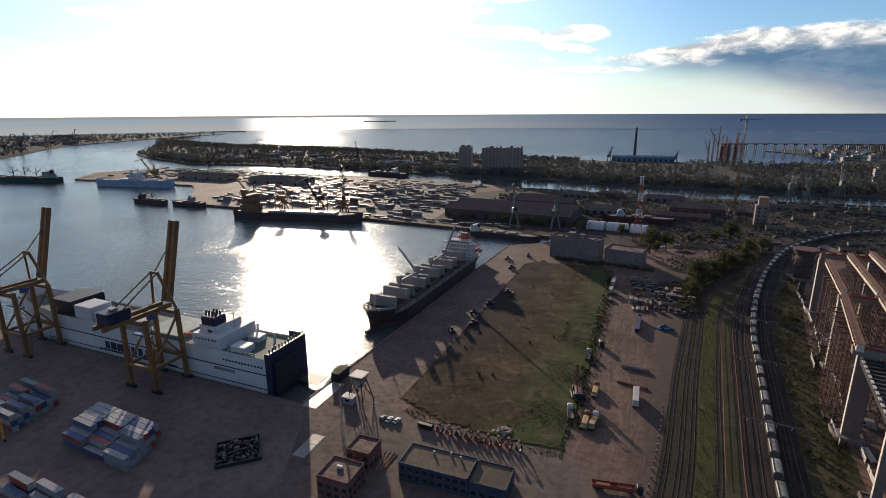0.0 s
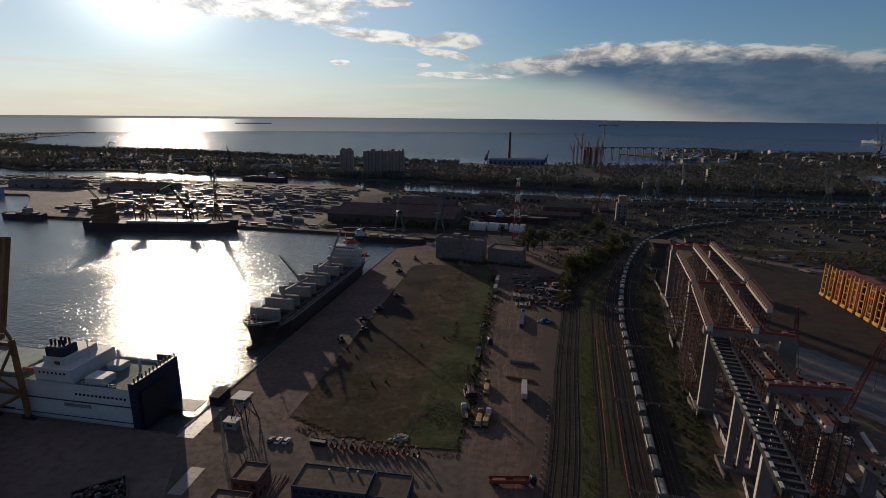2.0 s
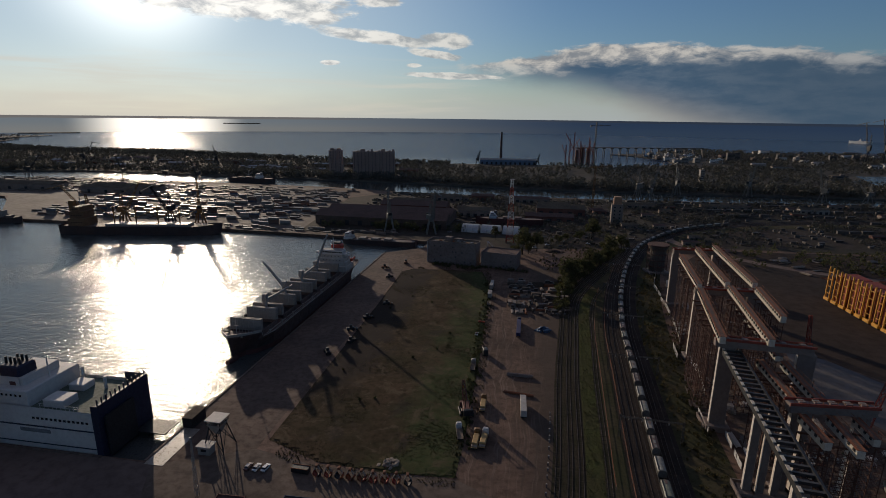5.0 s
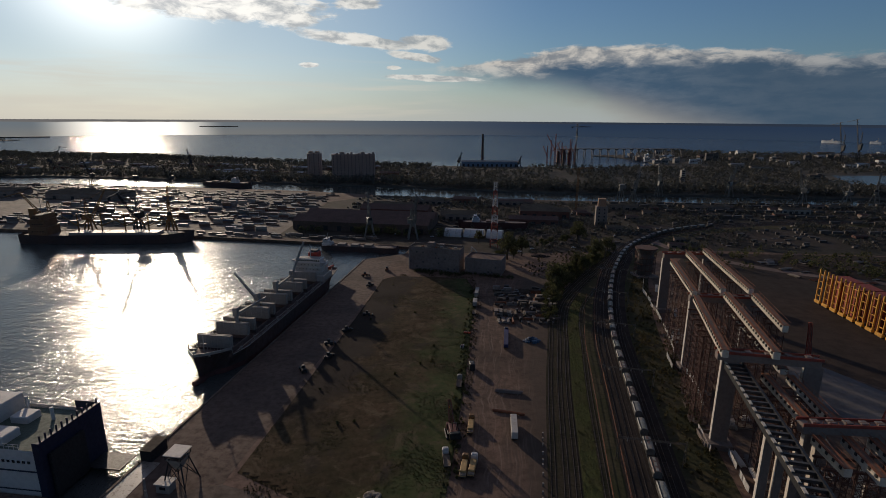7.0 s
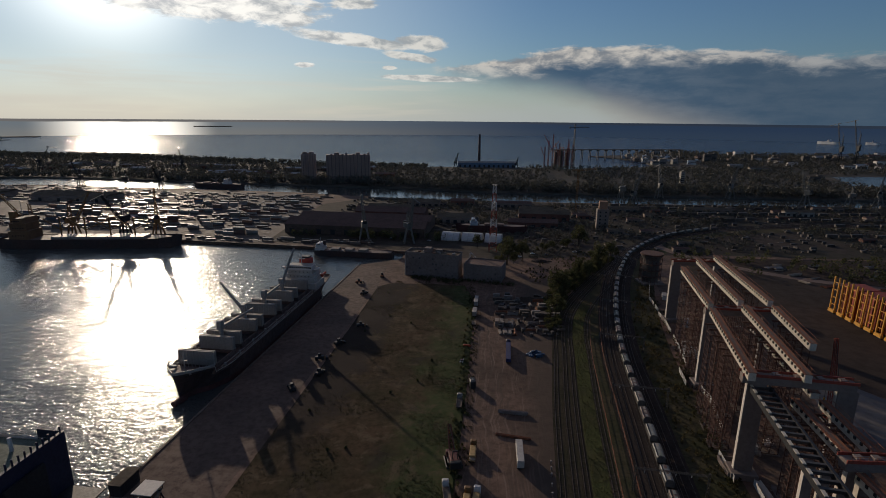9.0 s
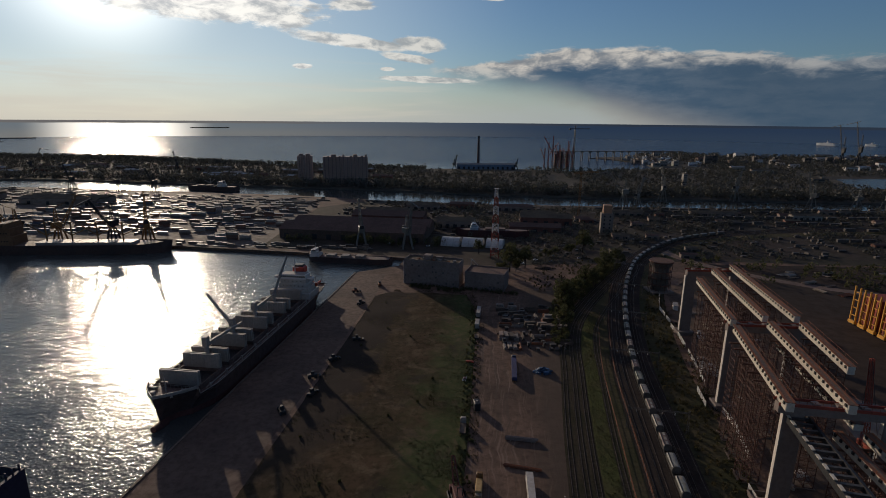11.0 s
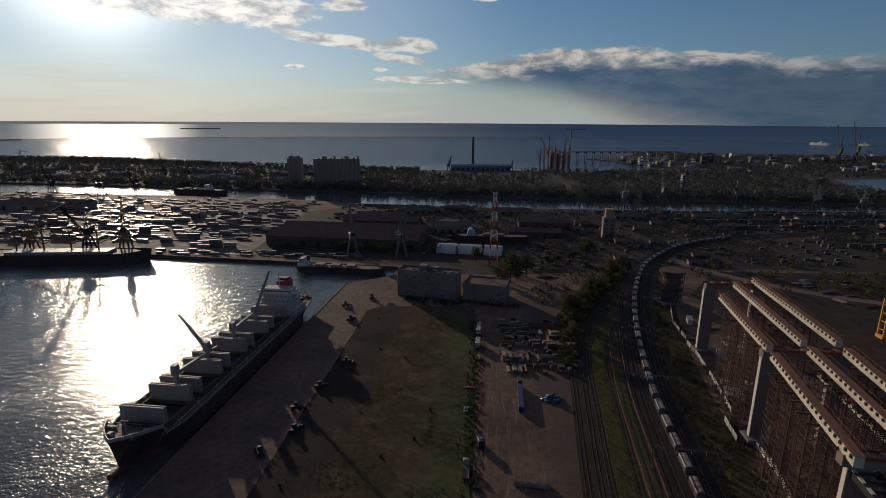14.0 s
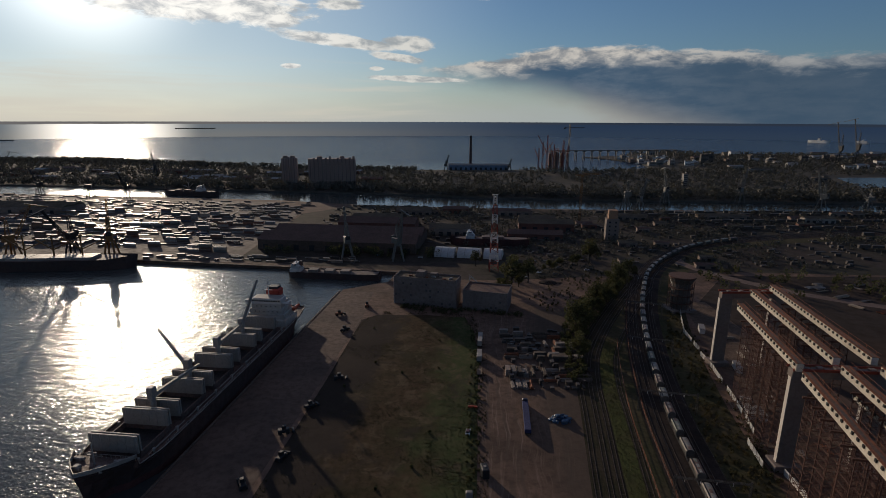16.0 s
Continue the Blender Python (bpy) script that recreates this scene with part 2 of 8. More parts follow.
def rutted_material():
    """Packed dirt with wheel ruts and dust drawn out along the road."""
    mt = mat("rutted_dirt", (0.17, 0.108, 0.078), 0.95, vary=0.6, scale=0.14, second=(0.085, 0.056, 0.042), bump=0.4, bump_scale=0.9, spec=0.12)
    N = Nodes(mt.node_tree)
    bsdf = mt.node_tree.nodes["Principled BSDF"]
    old = bsdf.inputs["Base Color"].links[0].from_socket
    sp = N.n("ShaderNodeSeparateXYZ")
    pos = N.n("ShaderNodeNewGeometry").outputs["Position"]
    N.put(sp.inputs[0], pos)
    u = N.m("SUBTRACT", sp.outputs[0], N.m("MULTIPLY", sp.outputs[1], 0.1))
    u = N.m("ADD", u, N.m("MULTIPLY", N.noise(pos, 0.02, 3.0), 14.0))
    line = N.xyz(N.m("MULTIPLY", u, 0.42), N.m("MULTIPLY", sp.outputs[1], 0.014), 0.0)
    c = N.mix(N.m("MULTIPLY", N.ramp(N.noise(line, 1.0, 5.0, 0.6), 0.48, 0.66), 0.7), old, (0.09, 0.064, 0.05))
    c = N.mix(N.m("MULTIPLY", N.ramp(N.noise(line, 2.3, 4.0, 0.6), 0.52, 0.7), 0.5), c, (0.24, 0.172, 0.132))
    N.put(bsdf.inputs["Base Color"], N.mix(N.m("MULTIPLY", N.ramp(u, 22.0, 36.0), 0.8), c, (0.075, 0.055, 0.042)))
    return mt


WATER = water_material()
DIRT = mat("packed_dirt", (0.18, 0.112, 0.082), 0.95, vary=0.6, scale=0.12, second=(0.09, 0.06, 0.045), bump=0.5, bump_scale=0.8, spec=0.15)
# far ground lightened and greyed: distance haze put into its colour
FAR_LAND = mat("hazed_far_ground", (0.11, 0.098, 0.082), 0.95, vary=0.6, scale=0.05, second=(0.075, 0.07, 0.058), spec=0.05)
ASPHALT = mat("worn_asphalt", (0.17, 0.118, 0.096), 0.85, vary=0.5, scale=0.12, second=(0.12, 0.083, 0.068), bump=0.2, bump_scale=2.0, spec=0.25)
CONCRETE = mat("concrete_paving", (0.155, 0.108, 0.082), 0.85, vary=0.5, scale=0.3, second=(0.09, 0.065, 0.051), bump=0.15, bump_scale=3.0)
LIGHT_ROAD = mat("pale_concrete_road", (0.135, 0.122, 0.118), 0.85, vary=0.4, scale=0.1, second=(0.1, 0.09, 0.088), spec=0.15)
GRASS_SOIL = field_material()
RUTS = rutted_material()
GREEN = mat("fresh_grass", (0.082, 0.09, 0.032), 1.0, vary=0.6, scale=0.3, second=(0.07, 0.064, 0.03), bump=0.8, bump_scale=1.5, spec=0.05)
BALLAST = mat("dark_ballast", (0.055, 0.042, 0.036), 1.0, vary=0.5, scale=0.3, second=(0.03, 0.026, 0.024), bump=0.7, bump_scale=3.0, spec=0.05)
# leaf tones raised for haze, most of all the greyed far leaves
LEAF = mat("leaves", (0.094, 0.092, 0.048), 0.9, vary=0.5, scale=0.5, second=(0.062, 0.066, 0.034), island=True, spec=0.1)
LEAF_FAR = mat("hazed_far_leaves", (0.12, 0.112, 0.095), 0.95, vary=0.4, scale=0.03, second=(0.09, 0.086, 0.074), spec=0.05)
LEAF_DRY = mat("scrub_leaves", (0.09, 0.074, 0.042), 0.95, vary=0.5, scale=0.5, second=(0.042, 0.044, 0.021), island=True, spec=0.05)


def leafy(mt, share):
    """Lets light through the leaves."""
    N = Nodes(mt.node_tree)
    bsdf = mt.node_tree.nodes["Principled BSDF"]
    out = [n for n in mt.node_tree.nodes if n.bl_idname == "ShaderNodeOutputMaterial"][0]
    tr, mx = N.n("ShaderNodeBsdfTranslucent"), N.n("ShaderNodeMixShader")
    N.put(tr.inputs[0], N.mix(1.0, bsdf.inputs["Base Color"].links[0].from_socket, (1.1, 1.1, 0.85), "MULTIPLY"))
    N.put(mx.inputs[0], share)
    N.put(mx.inputs[1], bsdf.outputs[0])
    N.put(mx.inputs[2], tr.outputs[0])
    N.put(out.inputs[0], mx.outputs[0])


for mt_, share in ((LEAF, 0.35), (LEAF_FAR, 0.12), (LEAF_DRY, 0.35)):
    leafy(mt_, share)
BARK = mat("bark", (0.06, 0.045, 0.035), 0.95)
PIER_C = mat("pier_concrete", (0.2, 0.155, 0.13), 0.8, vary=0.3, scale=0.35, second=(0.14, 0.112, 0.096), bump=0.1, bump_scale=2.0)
GIRDER = mat("pale_girder_paint", (0.56, 0.5, 0.4), 0.6, vary=0.3, scale=0.5, second=(0.4, 0.33, 0.25))
RUST = mat("rusty_steel", (0.25, 0.085, 0.035), 0.85, vary=0.5, scale=1.0, second=(0.12, 0.05, 0.03))
RED_STEEL = mat("red_oxide_steel", (0.3, 0.05, 0.028), 0.7, vary=0.4, scale=1.0, second=(0.16, 0.04, 0.025))
SCAF = mat("scaffold_steel", (0.105, 0.048, 0.033), 0.85, vary=0.4, scale=1.0)
YELLOW = mat("yellow_paint", (0.62, 0.3, 0.03), 0.55, vary=0.25, scale=0.6, second=(0.4, 0.17, 0.03))
CRANE_Y = mat("ochre_crane_paint", (0.22, 0.105, 0.03), 0.6, vary=0.4, scale=0.5, second=(0.12, 0.06, 0.025))
WHITE = mat("white_ship_paint", (0.55, 0.51, 0.475), 0.5, vary=0.22, scale=0.3, second=(0.42, 0.38, 0.34))
GREYW = mat("grey_steel_paint", (0.28, 0.25, 0.22), 0.6, vary=0.35, scale=0.4, second=(0.22, 0.19, 0.165))
NAVY = mat("navy_paint", (0.016, 0.02, 0.045), 0.5, vary=0.3, scale=0.4)
BLUE = mat("blue_paint", (0.04, 0.1, 0.28), 0.55, vary=0.35, scale=0.5)
BLACK = mat("black_steel", (0.02, 0.02, 0.022), 0.55, vary=0.3, scale=0.6)
HULL_B = mat("black_hull", (0.05, 0.034, 0.033), 0.6, vary=0.5, scale=0.2, second=(0.08, 0.042, 0.034))
BOOT_R = mat("red_antifouling", (0.11, 0.04, 0.034), 0.65, vary=0.4, scale=0.3)
DECK_R = mat("deck_paint", (0.14, 0.09, 0.075), 0.75, vary=0.5, scale=0.4)
ORANGE = mat("orange_paint", (0.46, 0.075, 0.03), 0.5, vary=0.2)
BRICK_R = mat("red_brick_wall", (0.17, 0.076, 0.055), 0.9, vary=0.4, scale=0.8)
BRICK_B = mat("brown_block_wall", (0.27, 0.2, 0.16), 0.9, vary=0.4, scale=0.4)
ROOF_G = mat("bitumen_roof", (0.15, 0.115, 0.08), 0.95, vary=0.5, scale=0.3, second=(0.09, 0.07, 0.052), spec=0.1)
ROOF_R = mat("rust_brown_roof", (0.12, 0.064, 0.048), 0.85, vary=0.4, scale=0.3)
GLASS_D = mat("dark_window", (0.02, 0.025, 0.03), 0.12, vary=0.2, spec=0.6)
TARP = mat("white_fabric", (0.75, 0.75, 0.74), 0.6, vary=0.2, scale=0.3, second=(0.55, 0.55, 0.55))
TIMBER = mat("grey_timber", (0.3, 0.24, 0.18), 0.85, vary=0.4, scale=1.0, island=True)
RAIL = mat("rail_steel", (0.1, 0.074, 0.06), 0.55, metal=0.3, vary=0.3)
TYRE = mat("tyre_rubber", (0.02, 0.02, 0.02), 0.9)


# ---- building blocks ----
class B:
    """Collects boxes, tubes and prisms into one mesh."""

    def __init__(self):
        self.v, self.f = [], []

    def add(self, vs, fs):
        k = len(self.v)
        self.v += [tuple(p) for p in vs]
        self.f += [tuple(i + k for i in q) for q in fs]
        return self

    def box(self, x, y, z, sx, sy, sz, rz=0.0):
        """Centre of the base, and size."""
        c, s = math.cos(radians(rz)), math.sin(radians(rz))
        vs = []
        for dz in (0, sz):
            for dx, dy in ((-1, -1), (1, -1), (1, 1), (-1, 1)):
                a, b = dx * sx / 2, dy * sy / 2
                vs.append((x + a * c - b * s, y + a * s + b * c, z + dz))
        return self.add(vs, [(3, 2, 1, 0), (4, 5, 6, 7), (0, 1, 5, 4), (1, 2, 6, 5), (2, 3, 7, 6), (3, 0, 4, 7)])

    def cbox(self, x, y, z, sx, sy, sz, r=0.15, rz=0.0):
        """A box with chamfered upright and top edges."""
        c, s = math.cos(radians(rz)), math.sin(radians(rz))
        vs = []
        for dz, k in ((0, 0), (sz - r, 0), (sz, r)):
            hx, hy = sx / 2 - k, sy / 2 - k
            for a, b in ((-hx + r, -hy), (hx - r, -hy), (hx, -hy + r), (hx, hy - r), (hx - r, hy), (-hx + r, hy), (-hx, hy - r), (-hx, -hy + r)):
                vs.append((x + a * c - b * s, y + a * s + b * c, z + dz))
        fs = [tuple(range(7, -1, -1)), tuple(range(16, 24))]
        for L in (0, 8):
            fs += [(L + i, L + (i + 1) % 8, L + 8 + (i + 1) % 8, L + 8 + i) for i in range(8)]
        return self.add(vs, fs)

    def beam(self, p, q, w, h=None, n=4, r1=None):
        """A bar from p to q: square for n = 4, round for more sides."""
        p, q = Vector(p), Vector(q)
        d = (q - p).normalized()
        a = d.cross(Vector((0, 0, 1)))
        a = Vector((1, 0, 0)) if a.length < 1e-4 else a.normalized()
        b = a.cross(d)
        h = w if h is None else h
        vs, off = [], math.pi / 4 if n == 4 else 0.0
        k = math.sqrt(0.5) if n == 4 else 0.5
        for o, sc in ((p, 1.0), (q, 1.0 if r1 is None else r1 / w)):
            for i in range(n):
                t = off + 2 * math.pi * i / n
                vs.append(o + a * (w * k * sc * math.cos(t)) + b * (h * k * sc * math.sin(t)))
        fs = [(i, (i + 1) % n, n + (i + 1) % n, n + i) for i in range(n)]
        return self.add(vs, fs + [tuple(range(n - 1, -1, -1)), tuple(range(n, 2 * n))])

    def prism(self, pts, z0, z1):
        n = len(pts)
        vs = [(x, y, z0) for x, y in pts] + [(x, y, z1) for x, y in pts]
        return self.add(vs, [tuple(range(n - 1, -1, -1)), tuple(range(n, 2 * n))] + [(i, (i + 1) % n, n + (i + 1) % n, n + i) for i in range(n)])

    def lattice(self, p, q, w, steps, t=0.25, w1=None):
        """A four-chord lattice boom or mast from p to q."""
        p, q = Vector(p), Vector(q)
        d = (q - p).normalized()
        a = d.cross(Vector((0, 0, 1)))
        a = Vector((1, 0, 0)) if a.length < 1e-3 else a.normalized()
        b = a.cross(d)
        w1 = w if w1 is None else w1
        ring = lambda k: [p.lerp(q, k / steps) + (a * sa + b * sb) * ((w + (w1 - w) * k / steps) / 2) for sa, sb in ((-1, -1), (1, -1), (1, 1), (-1, 1))]
        lo = ring(0)
        hi = ring(steps)
        for i in range(4):
            self.beam(lo[i], hi[i], t)
        for k in range(steps):
            r0, r1 = ring(k), ring(k + 1)
            for i in range(4):
                self.beam(r0[i], r1[(i + 1) % 4], t * 0.6)
                self.beam(r1[i], r1[(i + 1) % 4], t * 0.6)
        return self

    def mesh(self, name, material, smooth=False):
        me = bpy.data.meshes.new(name)
        me.from_pydata(self.v, [], self.f)
        me.update()
        if smooth:
            me.polygons.foreach_set("use_smooth", [True] * len(me.polygons))
        me.materials.append(material)
        return me


def part(name, b, material, parent, label="", at=None):
    """One mesh object under a thing or a part; b is a B or a mesh that is shared."""
    me = b.mesh(name, material) if isinstance(b, B) else b
    ob = new(name, me)
    ob.parent = parent
    if at is not None:
        ob.matrix_basis = at
    if label:
        ob["label"] = label
    return ob


def thing(name, m, label, category, group=""):
    ob = new(name)
    ob.matrix_basis = m
    ob.empty_display_size = 0.5
    return tagged(ob, label, category, group)


def setting(name, b, material, label="", kind="structure"):
    me = b.mesh(name, material) if isinstance(b, B) else b
    return tagged(new(name, me), label, kind=kind)


def sheet(pts, z):
    b = B()
    b.add([(x, y, z) for x, y in pts], [tuple(range(len(pts)))])
    return b


def smooth_line(pts, step=4.0):
    """A curve through plan points, as points about step metres apart."""
    P = [Vector(p) for p in pts]
    P = [2 * P[0] - P[1]] + P + [2 * P[-1] - P[-2]]
    out = []
    for i in range(1, len(P) - 2):
        p0, p1, p2, p3 = P[i - 1:i + 3]
        n = max(2, int((p2 - p1).length / step))
        for k in range(n):
            t = k / n
            out.append(0.5 * ((2 * p1) + (p2 - p0) * t + (2 * p0 - 5 * p1 + 4 * p2 - p3) * t * t + (3 * p1 - p0 - 3 * p2 + p3) * t ** 3))
    out.append(P[-2])
    return out


def offset(line, d):
    """The line moved d metres to its right."""
    out = []
    for i, p in enumerate(line):
        t = (line[min(i + 1, len(line) - 1)] - line[max(i - 1, 0)]).normalized()
        out.append(p + Vector((t.y, -t.x)) * d)
    return out


def ribbon(line, d0, d1, z):
    a, b = offset(line, d0), offset(line, d1)
    n = len(line)
    o = B()
    o.add([(p.x, p.y, z) for p in a] + [(p.x, p.y, z) for p in b], [(i, n + i, n + i + 1, i + 1) for i in range(n - 1)])
    return o


def along(line, dist):
    """The point and heading dist metres along the line."""
    for p, q in zip(line, line[1:]):
        L = (q - p).length
        if dist <= L:
            return p.lerp(q, dist / L), math.degrees(math.atan2(q.y - p.y, q.x - p.x))
        dist -= L
    p, q = line[-2:]
    return q, math.degrees(math.atan2(q.y - p.y, q.x - p.x))


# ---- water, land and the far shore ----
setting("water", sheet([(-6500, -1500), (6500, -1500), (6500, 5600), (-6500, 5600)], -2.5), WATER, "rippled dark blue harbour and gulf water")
MAIN = [(-1500, -900), (-1500, 200), (-700, 128), (-130, 71.5), (-114, 70), (-75, 378.5), (-43, 398), (-38, 424), (-115, 438), (-290, 463), (-560, 490), (-610, 560),
        (-700, 648), (-1000, 662), (-1060, 760), (-1000, 860), (-744, 880), (-443, 842), (-252, 816), (-122, 775), (70, 743), (214, 736), (700, 715), (2800, 690), (2800, -900)]
ISLE = [(-1420, 1200), (-1292, 1115), (-1012, 977), (-850, 1004), (-666, 986), (-498, 950), (-142, 906), (80, 851), (240, 830), (700, 800), (1600, 770), (3200, 800), (3200, 2000),
        (1385, 1930), (1000, 2010), (860, 2080), (700, 1980), (640, 1800), (590, 1560), (560, 1400), (400, 1300), (300, 1290), (224, 1330), (-119, 1320), (-423, 1387), (-777, 1498),
        (-1011, 1600), (-1316, 1590), (-1576, 1690), (-1860, 1810), (-2100, 2250), (-2000, 1850), (-1700, 1560)]
WEST = [(-1700, 990), (-2074, 1467), (-2196, 2069), (-2230, 2600), (-2500, 2450), (-3200, 2000), (-4200, 1500), (-4200, 700), (-2400, 640)]
setting("ground", B().prism(MAIN, -8, 0), DIRT, "bare packed brown dirt of the harbour land")
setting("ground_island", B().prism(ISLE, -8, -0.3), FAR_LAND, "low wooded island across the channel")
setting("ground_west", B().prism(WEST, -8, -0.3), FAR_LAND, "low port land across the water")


# Glowing backdrop: the light on the far sea is painted as emission.
def backdrop_material():
    mt = bpy.data.materials.new("far_gulf_and_shore_glow")
    mt.use_nodes = True
    N = Nodes(mt.node_tree)
    bsdf = mt.node_tree.nodes["Principled BSDF"]
    pos = N.n("ShaderNodeNewGeometry").outputs["Position"]
    s = N.n("ShaderNodeSeparateXYZ")
    N.put(s.inputs[0], pos)
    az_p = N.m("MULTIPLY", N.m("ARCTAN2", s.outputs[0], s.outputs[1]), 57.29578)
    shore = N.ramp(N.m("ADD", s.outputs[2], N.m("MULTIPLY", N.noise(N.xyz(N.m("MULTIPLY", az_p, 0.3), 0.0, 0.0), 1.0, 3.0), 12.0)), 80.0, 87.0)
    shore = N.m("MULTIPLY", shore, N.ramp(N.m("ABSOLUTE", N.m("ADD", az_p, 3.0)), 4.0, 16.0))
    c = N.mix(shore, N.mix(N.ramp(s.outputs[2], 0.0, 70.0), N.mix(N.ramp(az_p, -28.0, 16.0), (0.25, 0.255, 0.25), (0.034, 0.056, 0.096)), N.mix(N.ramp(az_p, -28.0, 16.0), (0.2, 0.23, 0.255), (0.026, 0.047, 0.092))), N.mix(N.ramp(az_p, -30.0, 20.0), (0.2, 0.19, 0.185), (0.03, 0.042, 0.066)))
    # sun glitter on the sea, painted as a bright emissive patch
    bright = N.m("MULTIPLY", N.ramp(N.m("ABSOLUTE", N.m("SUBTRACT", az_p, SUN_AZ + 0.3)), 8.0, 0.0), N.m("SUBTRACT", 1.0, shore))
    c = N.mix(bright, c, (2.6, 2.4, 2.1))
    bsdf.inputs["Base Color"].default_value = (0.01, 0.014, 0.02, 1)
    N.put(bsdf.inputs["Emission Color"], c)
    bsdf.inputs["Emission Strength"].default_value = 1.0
    bsdf.inputs["Roughness"].default_value = 1.0
    bsdf.inputs["Specular IOR Level"].default_value = 0.0
    return mt


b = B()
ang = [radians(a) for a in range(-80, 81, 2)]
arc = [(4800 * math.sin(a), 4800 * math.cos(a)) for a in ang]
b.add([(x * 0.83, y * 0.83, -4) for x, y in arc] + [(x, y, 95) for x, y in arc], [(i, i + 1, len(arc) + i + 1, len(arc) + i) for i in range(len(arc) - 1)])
setting("backdrop", b, backdrop_material(), "glowing backdrop painted with far gulf water, sun glitter and low shore")

# ---- paved and planted ground ----
QUAY = Vector((37.0, 308.5)).normalized()           # along the bulk quay, away from the camera
QN = Vector((QUAY.y, -QUAY.x))                      # to the land side
QUAY_RZ = math.degrees(math.atan2(-QUAY.x, QUAY.y))
Q0 = Vector((-114.0, 70.0))


def quay_xy(s, d):
    p = Q0 + QUAY * s + QN * d
    return (p.x, p.y)


setting("pavement_apron", sheet([quay_xy(4, 1.2), quay_xy(306, 1.2), quay_xy(309, 26), quay_xy(262, 31), quay_xy(8, 37), quay_xy(0, 20)], 0.03), mat("apron_concrete", (0.135, 0.087, 0.065), 0.88, vary=0.6, scale=0.16, second=(0.09, 0.06, 0.047), bump=0.15, bump_scale=2.0, spec=0.2), "worn concrete quay apron beside the bulk carrier")
setting("pavement_terminal", sheet([(-900, -250), (-900, 150), (-130, 71), (-114, 69), (-78, 62), (-60, 20), (-40, -200)], 0.02), ASPHALT, "dark asphalt of the container terminal")
setting("pavement_yard", sheet([(-110, 68), (-76, 80), (-50, 72), (2, 68), (14, 60), (10, -150), (-60, -150), (-92, 20)], 0.04), mat("dusty_asphalt", (0.14, 0.1, 0.076), 0.9, vary=0.5, scale=0.15, second=(0.085, 0.063, 0.05), bump=0.2, bump_scale=1.5, spec=0.2), "dusty worn asphalt yard between the buildings")
b = B()
for i in range(5):
    b.box(0, i * 4.1, 0.02, 8.0, 4.0, 0.06)
SLAB = mat("pale_slab_concrete", (0.27, 0.225, 0.185), 0.6, vary=0.35, scale=0.4, second=(0.2, 0.165, 0.135))
pad = setting("pavement_slabs", b.mesh("concrete_slab", SLAB), SLAB, "row of pale concrete slabs let into the asphalt")
pad.matrix_basis = pose(-94.8, 38.0, 0.03, rz=-3) @ Matrix.Diagonal((0.68, 0.7, 1, 1))
WET = mat("smooth_wet_concrete", (0.3, 0.25, 0.2), 0.32, vary=0.3, scale=0.4, second=(0.22, 0.18, 0.145), spec=0.7)
pad = setting("pavement_pad", B().box(0, 0, 0.03, 7.4, 23.2, 0.1), WET, "smooth pale concrete pad shining beside the quay edge")
pad.matrix_basis = pose(-108.2, 79.4, 0.0, rz=-5)
# quay edges: cope beams with fenders
for name, p, q in (("kerb_bulk_quay", quay_xy(0, 0.5), quay_xy(309, 0.5)), ("kerb_ferry_quay", (-700, 127.4), (-131, 70.9)), ("kerb_far_quay", (-290, 463.6), (-39, 425)), ("kerb_far_quay_west", (-560, 490.5), (-290, 463.7))):
    p, q = Vector(p), Vector(q)
    b = B().beam((p.x, p.y, 0.12), (q.x, q.y, 0.12), 1.0, 0.45)
    n = int((q - p).length / 8)
    d = (q - p).normalized()
    for k in range(n):
        o = p.lerp(q, (k + 0.5) / n)
        b.box(o.x, o.y, 0.34, 0.45, 0.45, 0.35)
    setting(name, b, CONCRETE, "concrete cope beam with bollards along the quay edge")

setting("ground_dirt_road", sheet([(10, 40), (40, 30), (44, 75), (52, 148), (60, 205), (72, 250), (84, 300), (90, 332), (60, 338), (20, 338), (18, 262), (12, 170), (4, 92), (1, 66)], 0.025), RUTS, "rutted bare dirt road and storage yard beside the field")
FIELD = [(-73, 86), (-50, 74), (-24, 70), (1, 69), (4, 92), (11, 170), (15, 225), (18.5, 262), (18, 300), (14, 322), (-15, 327), (-44, 326), (-52, 318), (-58, 240)]


def inside(poly, x, y):
    r, j = False, len(poly) - 1
    for i in range(len(poly)):
        (xi, yi), (xj, yj) = poly[i], poly[j]
        if (yi > y) != (yj > y) and x < (xj - xi) * (y - yi) / (yj - yi) + xi:
            r = not r
        j = i
    return r


# a lumpy field: a grid clipped to its outline
b, step = B(), 2.0
idx = {}
for ix in range(-38, 12):
    for iy in range(34, 165):
        x, y = ix * step, iy * step
        if inside(FIELD, x, y):
            z = 0.25 + 0.3 * noise.noise((x * 0.05, y * 0.05, 0)) + 0.08 * noise.noise((x * 0.23, y * 0.23, 4))
            idx[ix, iy] = len(b.v)
            b.v.append((x + random.uniform(-0.5, 0.5), y + random.uniform(-0.5, 0.5), max(z, 0.12)))
for (ix, iy), k in idx.items():
    q = [idx.get(c) for c in ((ix, iy), (ix + 1, iy), (ix + 1, iy + 1), (ix, iy + 1))]
    if None not in q:
        b.f.append(tuple(q))
setting("ground_field", sheet(FIELD, 0.05), GRASS_SOIL, "rough field of dry grass and weeds")
setting("rough_grass", b.mesh("rough_grass", GRASS_SOIL, True), GRASS_SOIL, "lumpy rough field of dry grass and green weeds", kind="stuff")

